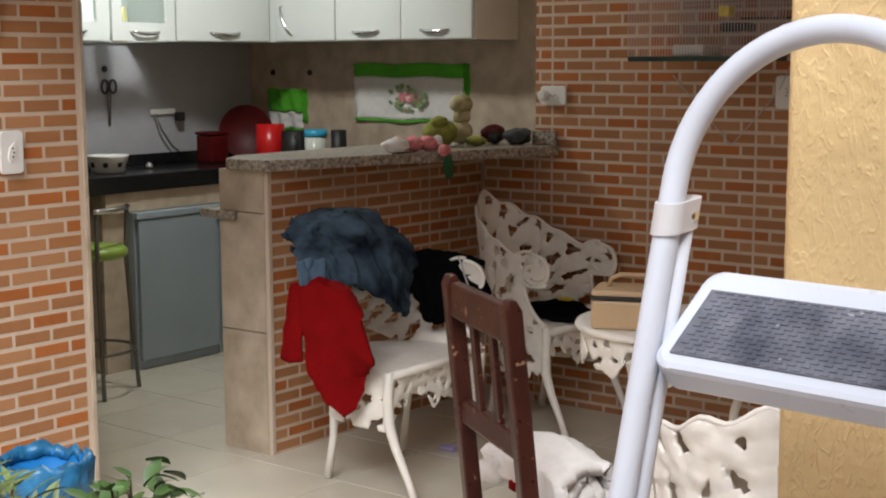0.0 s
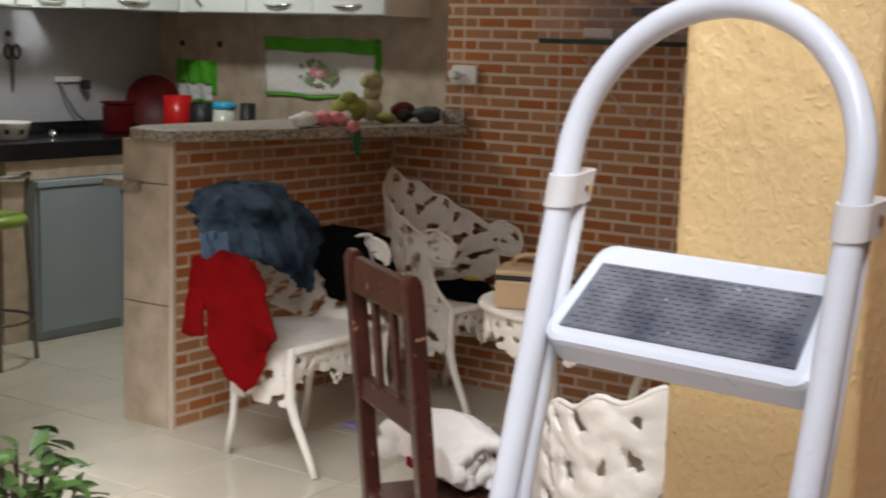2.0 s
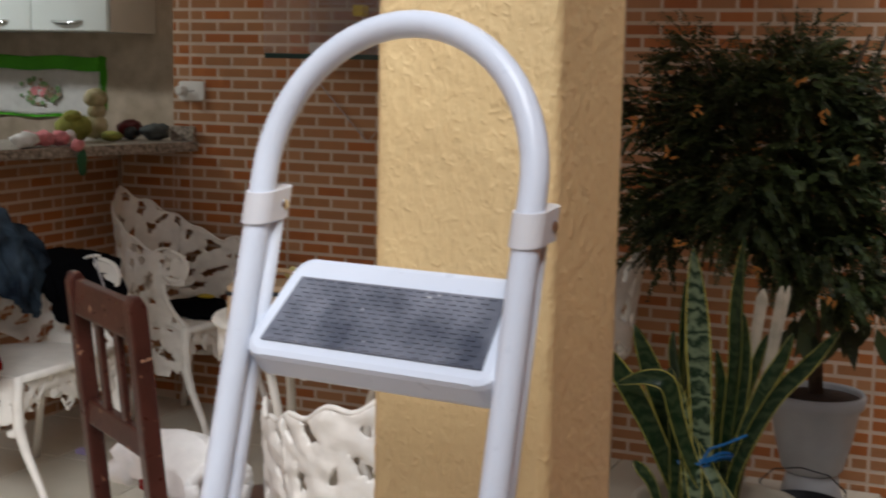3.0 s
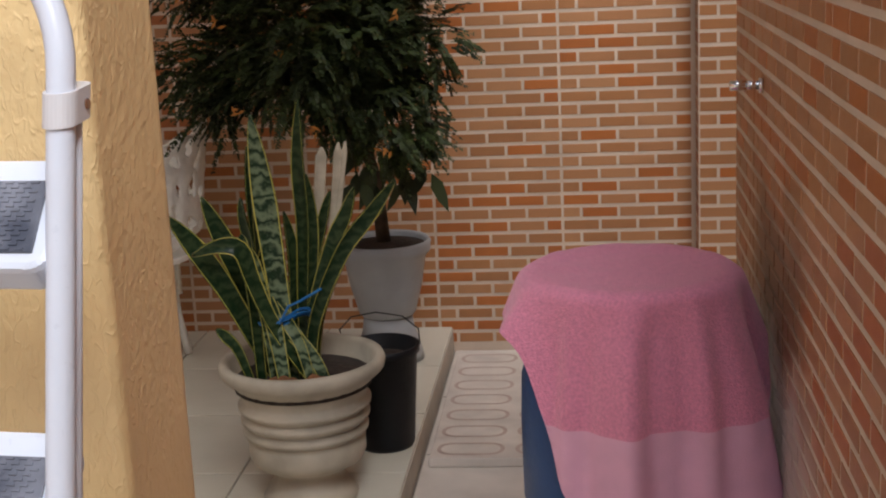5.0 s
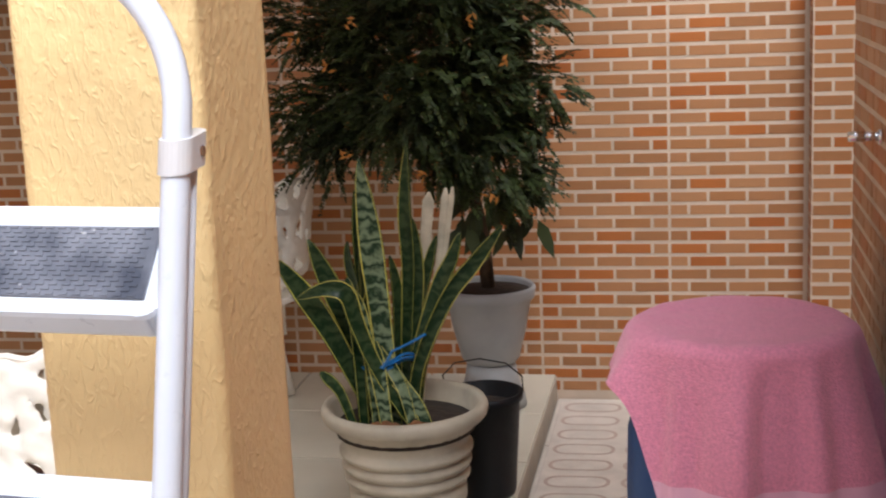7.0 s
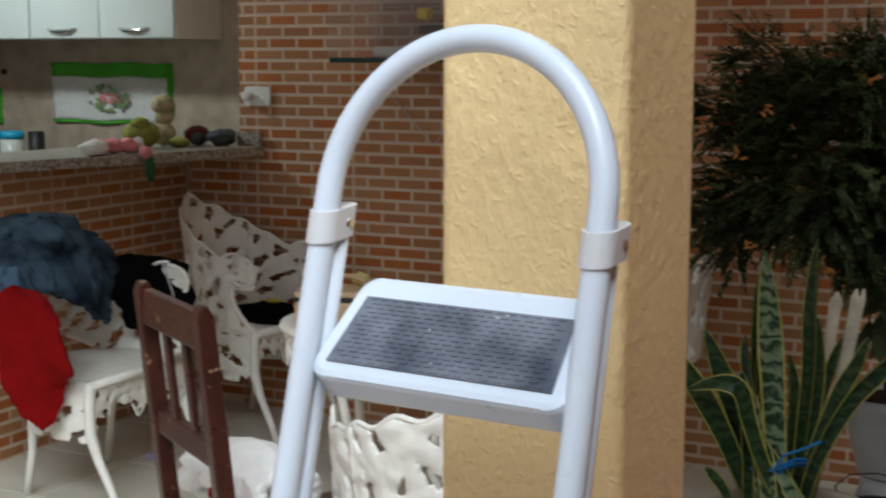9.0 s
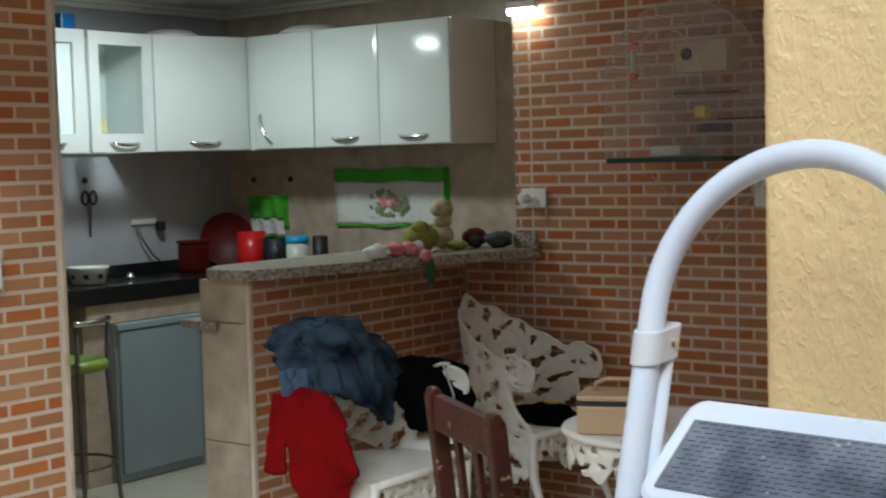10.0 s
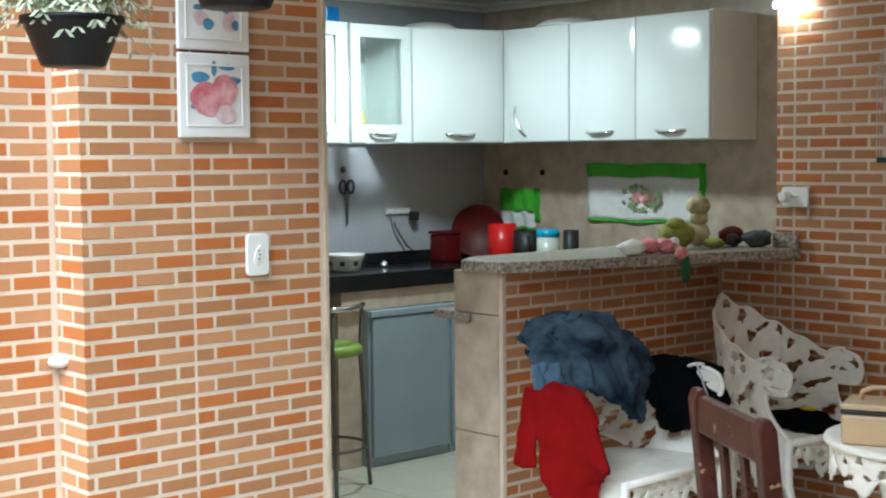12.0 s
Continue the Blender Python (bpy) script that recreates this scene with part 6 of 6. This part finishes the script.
def tree():
    t = thing("potted_tree", "leafy potted shrub with drooping fern-like leaves", "tree")
    rng = random.Random(77)
    trunk = [(-0.44, 4.42, 0.38), (-0.45, 4.40, 0.60), (-0.50, 4.36, 0.85), (-0.55, 4.32, 1.05)]
    part("trunk", tube_bm(trunk, 0.022, 8, taper=[1.1, 0.95, 0.85, 0.7]), BARK, t, smooth=True)
    for k in range(9):
        a = k * 2.4
        e = (-0.58 + 0.33 * math.cos(a), 4.24 + 0.26 * math.sin(a), 1.25 + 0.3 * ((k * 0.37) % 1))
        part("limb", tube_bm([trunk[2 + k % 2], (-0.55 + 0.12 * math.cos(a), 4.3 + 0.1 * math.sin(a), 1.1), e], 0.010, 6, taper=[1.2, 0.9, 0.5]), BARK, t, smooth=True)
    verts, faces = [], []
    def leaflet(p, d, n, l, w):
        s = d.cross(n).normalized()
        k = len(verts)
        verts.extend([p, p + d * l * 0.5 + s * w, p + d * l + n * l * -0.12, p + d * l * 0.5 - s * w])
        faces.append((k, k + 1, k + 2, k + 3))
    def frond(p, d, length):
        n0 = Vector((rng.uniform(-0.6, 0.6), rng.uniform(-0.6, 0.6), 1)).normalized()
        steps = int(length / 0.0088)
        side = d.cross(n0).normalized()
        q, dd = p.copy(), d.copy()
        sag = rng.uniform(0.03, 0.10)
        for i in range(steps):
            dd = (dd + Vector((rng.uniform(-0.05, 0.05), rng.uniform(-0.05, 0.05), -sag))).normalized()
            q = q + dd * 0.0088
            ll = 0.023 * (1 - 0.5 * i / steps) * rng.uniform(0.7, 1.25)
            for s in (-1, 1):
                leaflet(q, (side * s + dd * rng.uniform(0.3, 0.8) + Vector((0, 0, rng.uniform(-0.5, 0.2)))).normalized(), n0, ll, ll * 0.31)
    C = Vector((-0.60, 4.18, 1.15))
    # sprigs: where each tuft of foliage sits and how wide it is
    tufts = [(-0.23, 0.0, 0.27, 0.10), (0.11, 0.0, 0.30, 0.10), (0.35, 0.02, 0.19, 0.09), (-0.36, -0.02, 0.12, 0.11), (0.40, -0.02, -0.07, 0.08), (-0.38, 0.0, -0.16, 0.11), (-0.30, -0.05, -0.27, 0.08), (0.20, -0.1, -0.28, 0.13), (0.30, -0.05, -0.35, 0.10), (0.10, -0.1, -0.22, 0.12)]
    for k in range(52):
        a, e = rng.uniform(0, math.tau), rng.uniform(-0.8, 0.85)
        rr = rng.uniform(0.35, 0.95)
        tufts.append((0.36 * math.cos(a) * math.sqrt(1 - 0.5 * e * e) * rr, 0.30 * math.sin(a) * math.sqrt(1 - 0.5 * e * e) * rr, 0.27 * e, rng.uniform(0.07, 0.13)))
    for tx, ty, tz, tr in tufts:
        c = C + Vector((tx, ty, tz))
        lean = Vector((tx, ty * 0.8, tz * 0.5 + 0.1)).normalized()
        for k in range(int(640 * tr)):
            o = Vector((rng.gauss(0, 1), rng.gauss(0, 1), rng.gauss(0, 0.8))) * tr * 0.42
            d = (lean * 0.7 + o.normalized() * 0.9 + Vector((0, 0, rng.uniform(-0.6, 0.3)))).normalized()
            frond(c + o, d, rng.uniform(0.05, 0.13))
    for k in range(70):  # long hanging sprays on one side
        p = Vector((-0.42 + rng.uniform(-0.16, 0.24), 4.14 + rng.uniform(-0.15, 0.12), rng.uniform(0.80, 1.05)))
        frond(p, Vector((rng.uniform(-0.3, 0.4), rng.uniform(-0.3, 0.1), -1)).normalized(), rng.uniform(0.06, 0.16))
    me = bpy.data.meshes.new("crown")
    me.from_pydata([tuple(v) for v in verts], [], faces)
    me.materials.append(TREE_LEAF)
    ob = new("crown", me)
    ob.parent = t
    tagged(ob, kind="stuff")
    ob["label"] = "dense dark green feathery foliage"
    bm = bmesh.new()
    for wx, wz in ((-0.13, 0.14), (-0.20, 0.02), (-0.16, -0.24), (-0.02, -0.07), (0.08, -0.30), (0.26, -0.36), (0.22, 0.13), (-0.30, 0.10), (0.14, 0.22), (0.30, 0.02)):
        p = C + Vector((wx, -0.30, wz))
        for q in range(4):
            g = p + Vector((rng.uniform(-0.022, 0.022), rng.uniform(-0.02, 0.02), rng.uniform(-0.016, 0.016)))
            e1 = Vector((rng.uniform(-1, 1), rng.uniform(-0.4, 0.4), rng.uniform(-1, 1))).normalized()
            e2 = e1.cross(Vector((0, 1, 0.3))).normalized()
            bm.faces.new([bm.verts.new(g + e1 * m * 0.014 + e2 * n * 0.005) for m, n in ((-1, 0), (0, 1), (1, 0.2), (0, -1))])
    tagged(part("withered_foliage", bm, ORANGE_LEAF, t, "yellow-orange withered leaves"), kind="stuff")
    bm = bmesh.new()
    for k in range(34):
        p = Vector((-0.36 + rng.uniform(-0.14, 0.14), 4.26 + rng.uniform(-0.12, 0.1), rng.uniform(0.62, 0.86)))
        dirv = Vector((rng.uniform(-0.5, 0.5), rng.uniform(-0.5, 0.1), -0.8)).normalized()
        side = dirv.cross(Vector((0.2, -1, 0.1))).normalized()
        w = rng.uniform(0.014, 0.022)
        l = rng.uniform(0.09, 0.15)
        x = [bm.verts.new(p + dirv * l * s + side * w * q) for s, q in ((0, 0), (0.3, 1), (0.65, 0.8), (1, 0), (0.65, -0.8), (0.3, -1))]
        bm.faces.new(x)
    tagged(part("broad_foliage", bm, TREE_LEAF, t, "broad dark hanging leaves"), kind="stuff")
    return t


tree()

# ---- blue drum with a pink towel ----
drum = thing("plastic_drum", "blue plastic drum standing by the brick wall", "drum", at=pose(0.307, 2.62, 0.089) @ Matrix.Scale(0.881, 4))
part("drum_wall", lathe_bm([(0.21, -0.202), (0.225, -0.19), (0.238, -0.10), (0.244, 0.2), (0.241, 0.22), (0.246, 0.24), (0.247, 0.40), (0.243, 0.52), (0.237, 0.54), (0.240, 0.56), (0.228, 0.67), (0.21, 0.72)], 48), DRUM_BLUE, drum, smooth=True)
part("drum_lid", lathe_bm([(0.214, 0.721), (0.217, 0.73), (0.215, 0.742), (0.20, 0.745), (0.0, 0.745)], 48), DRUM_BLUE, drum, smooth=True)

def draped_towel():
    t = thing("bath_towel", "pink terry towel draped over the blue drum", "towel", at=pose(0.307, 2.62, 0.089) @ Matrix.Scale(0.881, 4))
    R, Z = 0.221, 0.757
    def fall(a):
        """Length that hangs down in the direction a (radians, 0: +x)."""
        d = (a - math.radians(280) + math.pi) % math.tau - math.pi
        front = 1 / (1 + math.exp((-d - 0.90) / 0.11)) if d < 0 else 1 / (1 + math.exp((d - 1.15) / 0.13))
        return 0.085 + 0.40 * front + 0.03 * math.exp(-((d + 1.55) / 0.25) ** 2) + 0.06 * math.exp(-((d - 1.1) / 0.25) ** 2) + 0.010 * math.sin(5 * a)
    bm = bmesh.new()
    n, top_rows, step = 150, 10, 0.0105
    rows = top_rows + 50
    rings, drops = [], []
    for j in range(rows + 1):
        ring, dr = [], []
        for k in range(n):
            a = k * math.tau / n
            drop = 0.0
            if j <= top_rows:
                r, z = R * j / top_rows, Z + 0.0025 * noise.noise((math.cos(a) * j * 0.4, math.sin(a) * j * 0.4, 1)) - 0.006 * (1 - min(1, max(0, j - 7) / 2))
            else:
                want = (j - top_rows) * step
                drop = min(want, fall(a))
                fold = (0.019 * math.sin(7 * a + 1.0) + 0.014 * math.sin(12 * a + 2.0) + 0.005 * math.sin(23 * a)) * min(1, drop / 0.16)
                left = math.exp(-(((a - math.radians(196) + math.pi) % math.tau - math.pi) / 0.42) ** 2)
                rightw = math.exp(-(((a - math.radians(335) + math.pi) % math.tau - math.pi) / 0.42) ** 2)
                r = R + 0.010 * min(1, drop / 0.015) + 0.010 + 0.024 * min(1, drop / 0.25) + drop * (0.030 + 0.45 * left + 0.16 * rightw) + fold
                r = max(r, 0.230 + 0.030 * min(1, drop / 0.25))
                z = Z - drop - 0.004 * min(1, drop / 0.02)
                dr.append((drop, want))
            if j <= top_rows:
                dr.append((0.0, 0.0))
            ring.append(bm.verts.new((r * math.cos(a), r * math.sin(a), z)) if j or k == 0 else ring[0])
        rings.append(ring)
        drops.append(dr)
    for j in range(rows):
        for k in range(n):
            k2 = (k + 1) % n
            if j == 0:
                f = bm.faces.new((rings[0][0], rings[1][k], rings[1][k2]))
            else:
                if j > top_rows and drops[j][k][0] < drops[j][k][1] and drops[j][k2][0] < drops[j][k2][1]:
                    continue
                f = bm.faces.new((rings[j][k], rings[j + 1][k], rings[j + 1][k2], rings[j][k2]))
            f.material_index = 1 if 27 <= j - top_rows < 45 else 0
    loose = [v for v in bm.verts if not v.link_faces]
    bmesh.ops.delete(bm, geom=loose, context="VERTS")
    bmesh.ops.recalc_face_normals(bm, faces=bm.faces[:])
    thicken(bm, 0.004)
    part("terry_cloth", bm, [PINK_TERRY, PINK_BAND], t, smooth=True)
    return t


draped_towel()
pipe = thing("water_spout", "chrome water spout on the brick wall", "tap", at=pose(RIGHT_X, 2.78, 1.075, 0, 0, 0))
part("spout_body", tube_bm([(0.0, 0, 0), (-0.040, 0, 0.001)], 0.0085, 16), CHROME, pipe, smooth=True)
part("flange", tube_bm([(0.002, 0, 0), (-0.006, 0, 0)], 0.015, 18), CHROME, pipe, smooth=True)
part("spout_tip", tube_bm([(-0.030, 0, 0.001), (-0.062, 0, 0.001)], 0.0100, 16), CHROME, pipe, smooth=True)

# ---- pots and foliage near the camera and along the brick end ----
bp = pot("flower_pot", "blue plastic plant pot covered in crumpled film", "plant pot", [(0.085, 0), (0.09, 0.01), (0.116, 0.265), (0.122, 0.275), (0.122, 0.30), (0.116, 0.302), (0.109, 0.255)], BLUE_PLASTIC, (-2.995, 2.27, 0.03), 0.111, 0.245)
bm = bmesh.new()
V = []
for j, (r, z) in enumerate(((0.112, 0.285), (0.122, 0.318), (0.136, 0.306), (0.131, 0.25), (0.124, 0.17))):
    V.append([bm.verts.new(((r + 0.014 * noise.noise((k * 0.9, j * 0.5, 2))) * math.cos(k * math.tau / 40), (r + 0.014 * noise.noise((k * 0.9, j * 0.5, 7))) * math.sin(k * math.tau / 40), z + 0.03 * noise.noise((k * 0.6, j * 0.3, 4)))) for k in range(40)])
for a, b in zip(V, V[1:]):
    for k in range(40):
        bm.faces.new((a[k], a[(k + 1) % 40], b[(k + 1) % 40], b[k]))
thicken(bm, 0.002)
part("film", bm, BLUE_FILM, bp, "bright blue crumpled plastic film", smooth=True)
st2 = thing("pot_stand", "low tiled block under the blue pot", "stand")
part("stand_body", box_bm(-3.14, -2.82, 2.12, 2.44, 0.001, 0.029, 0.004), STONE_TILE, st2)
pot("flower_pot", "terracotta plant pot beside the blue pot", "plant pot", [(0.08, 0), (0.085, 0.01), (0.115, 0.20), (0.125, 0.205), (0.125, 0.235), (0.115, 0.237), (0.108, 0.2)], TERRACOTTA, (-2.66, 1.72, 0.16), 0.11, 0.20)
st3 = thing("pot_stand", "low tiled block under the terracotta pot", "stand")
part("stand_body", box_bm(-2.80, -2.52, 1.58, 1.86, 0.001, 0.159, 0.004), STONE_TILE, st3)


def bush(label, at, n, size, leaf_l, leaf_w, seed, mat, up=0.6, spread=1.0, cut=0.0):
    t = thing("leafy_plant", label, "plant", at=pose(*at))
    rng = random.Random(seed)
    bm, stems = bmesh.new(), bmesh.new()
    for k in range(n):
        a, r = rng.uniform(0, math.tau), rng.uniform(0.1, 1) * size
        p = Vector((r * math.cos(a) * spread, r * math.sin(a), rng.uniform(0.2, 1.0) * up * (1.1 - 0.5 * r / size)))
        if k % 3 == 0:
            tube_bm([(p.x * 0.35, p.y * 0.35, 0), (p.x * 0.7, p.y * 0.7, p.z * 0.6), tuple(p)], 0.0022, 5, bm=stems)
        d = Vector((math.cos(a) * 0.8 + rng.uniform(-0.6, 0.6), math.sin(a) * 0.8 + rng.uniform(-0.6, 0.6), rng.uniform(-0.3, 0.9))).normalized()
        s = d.cross(Vector((rng.uniform(-0.4, 0.4), rng.uniform(-0.4, 0.4), 1))).normalized()
        u = s.cross(d)
        l, w = leaf_l * rng.uniform(0.7, 1.2), leaf_w * rng.uniform(0.75, 1.15)
        mid = [p + d * l * q - u * l * 0.22 * q * q for q in (0, 0.25, 0.5, 0.78, 1.0)]
        wd = [0.12, 0.8, 1.0, 0.62, 0.0]
        L = [bm.verts.new(m - s * w * q + u * w * 0.22 * (q > 0.1)) for m, q in zip(mid, wd)]
        M = [bm.verts.new(m) for m in mid[:-1]] + [L[-1]]
        Rr = [bm.verts.new(m + s * w * q + u * w * 0.22 * (q > 0.1)) for m, q in zip(mid[:-1], wd)] + [L[-1]]
        for i in range(4):
            for A, B in ((L, M), (M, Rr)):
                f = [A[i], B[i], B[i + 1], A[i + 1]]
                f = [v for j, v in enumerate(f) if v not in f[:j]]
                bm.faces.new(f).smooth = True
    tagged(part("foliage", bm, mat, t), kind="stuff")
    tagged(part("stem_tangle", stems, BARK, t, "thin stems"), kind="stuff")
    return t


bush("low leafy plant with rounded green leaves beside the patio", (-1.375, 1.28, 0.66), 140, 0.105, 0.038, 0.014, 3, LEAF_GREEN, 0.195, 1.0)
bush("low tufted plant with narrow grassy leaves", (-1.58, 1.14, 0.62), 330, 0.18, 0.055, 0.006, 5, GRASS_LEAF, 0.21, 1.0)
for x, y, mat, nm in ((-1.375, 1.28, TERRACOTTA, "tall terracotta pot under the leafy plant"), (-1.58, 1.19 - 0.05, POT_CREAM, "tall cream pot under the grassy plant")):
    q = pot("flower_pot", nm, "plant pot", [(0.075, 0), (0.08, 0.01), (0.105, 0.62), (0.115, 0.63), (0.115, 0.66), (0.10, 0.66), (0.095, 0.62)], mat, (x, y, 0.0), 0.095, 0.635)


def hanging_pot(x, y, z, r, h, seed, label):
    t = thing("hanging_pot", label, "hanging pot", "hanging pots", at=pose(x, y, z))
    part("bowl", lathe_bm([(r * 0.55, 0), (r * 0.62, 0.004), (r * 0.94, h * 0.86), (r * 1.0, h * 0.88), (r * 1.0, h), (r * 0.92, h), (r * 0.85, h * 0.8)], 36), BLACK_PLASTIC, t, smooth=True)
    part("soil", lathe_bm([(r * 0.86, h * 0.75), (r * 0.86, h * 0.85), (0, h * 0.88)], 20), SOIL, t, "dark soil")
    for k in range(3):
        a = k * math.tau / 3 + 0.5
        part("hanger_wire", tube_bm([(r * math.cos(a), r * math.sin(a), h), (0, 0, h + 0.42)], 0.0018, 5), WIRE, t, "thin hanging wire")
    part("hook", tube_bm([(0, 0, h + 0.42), (0, 0, 2.60 - z)], 0.0018, 5), WIRE, t, "thin hanging wire")
    rng = random.Random(seed)
    bm = bmesh.new()
    for k in range(110):
        a = rng.uniform(0, math.tau)
        out = rng.uniform(0.4, 1.5)
        p = Vector((r * 0.6 * math.cos(a), r * 0.6 * math.sin(a), h * 0.9))
        top = rng.uniform(0.04, 0.16)
        drop = rng.uniform(-0.06, 0.10)
        prev = p
        for q in range(1, 9):
            s = q / 8
            c = Vector((r * (0.6 + out * 0.75 * s) * math.cos(a), r * (0.6 + out * 0.75 * s) * math.sin(a), h * 0.9 + top * math.sin(math.pi * min(1, s * 0.8)) - drop * s * s))
            d = (c - prev).normalized()
            sd = d.cross(Vector((0, 0, 1))).normalized()
            for w in (-1, 1):
                l = rng.uniform(0.018, 0.032)
                tip = c + (sd * w * 0.8 + d * 0.6 + Vector((0, 0, rng.uniform(-0.3, 0.4)))).normalized() * l
                m = (c + tip) / 2
                e = d * l * 0.22
                bm.faces.new([bm.verts.new(v) for v in (c, m + e, tip, m - e)])
            prev = c
    tagged(part("trailing_foliage", bm, PALE_LEAF, t, "pale variegated trailing leaves"), kind="stuff")
    return t


hanging_pot(-2.6, 1.477, 1.638, 0.108, 0.105, 3, "black hanging pot with pale trailing leaves")
hanging_pot(-2.95, 2.126, 1.832, 0.145, 0.125, 8, "black hanging pot before the painted tiles")

bracket = thing("wall_bracket", "small white rounded bracket on the outer brick wall", "bracket")
part("bracket_body", blob(None, (-3.385, 1.830, 0.897), (0.03, 0.035, 0.018), j=0.05), WHITE_PLASTIC, bracket, smooth=True)


# ---- bricks of the walls ----
HALF = math.pi / 2
clad(wall_brick, (-3.09, WALL_Y + 0.006), 0, 3.692, -0.09, TOP, 0.141 + 3.09, (2.75, 3.66, 0.28, 1.2), 1.082, 2)
clad(wall_low, (-3.35, WALL_Y + 0.006), 0, 0.26, 0.0, 1.03, 0.259, None, 1.082, 3)
clad(wall_left, (LEFT_X - 0.006, 1.834), HALF, 0.806, 0.0, TOP, 2.18 - 1.834, (0, 0.81, 0.72, 1.9), 1.474, 4)
clad(wall_left, (LEFT_X - 0.155, 1.838), 0, 0.147, 0.0, TOP, 0.147, None, 1.474, 5)
clad(wall_outer, (OUTER_X - 0.006, -2.0), HALF, 3.82, 0.0, TOP, 0.3, (3.1, 3.82, 0.9, 1.7), 1.474, 6)
clad(wall_right, (RIGHT_X + 0.006, RIGHT_END), -HALF, 5.0, -0.09, 2.98, RIGHT_END - 2.042, (0.45, 1.66, 0.70, 1.30), 1.26, 7)
clad(pilaster, (0.602, 4.668), 0, 0.298, -0.09, TOP, 0.0, (0, 0.2, 0.2, 1.6), 1.05, 8)
clad(counter, (COUNTER_X - 0.006, COUNTER_Y + 0.022), HALF, WALL_Y - COUNTER_Y - 0.03, 0.0, 1.034, 0.45, (0, 0.95, 0.0, 1.03), 0.026, 9)
clad(pilaster, (0.602, WALL_Y + 0.003), -HALF, 0.113, -0.09, TOP, 0.0, None, 1.05, 10)
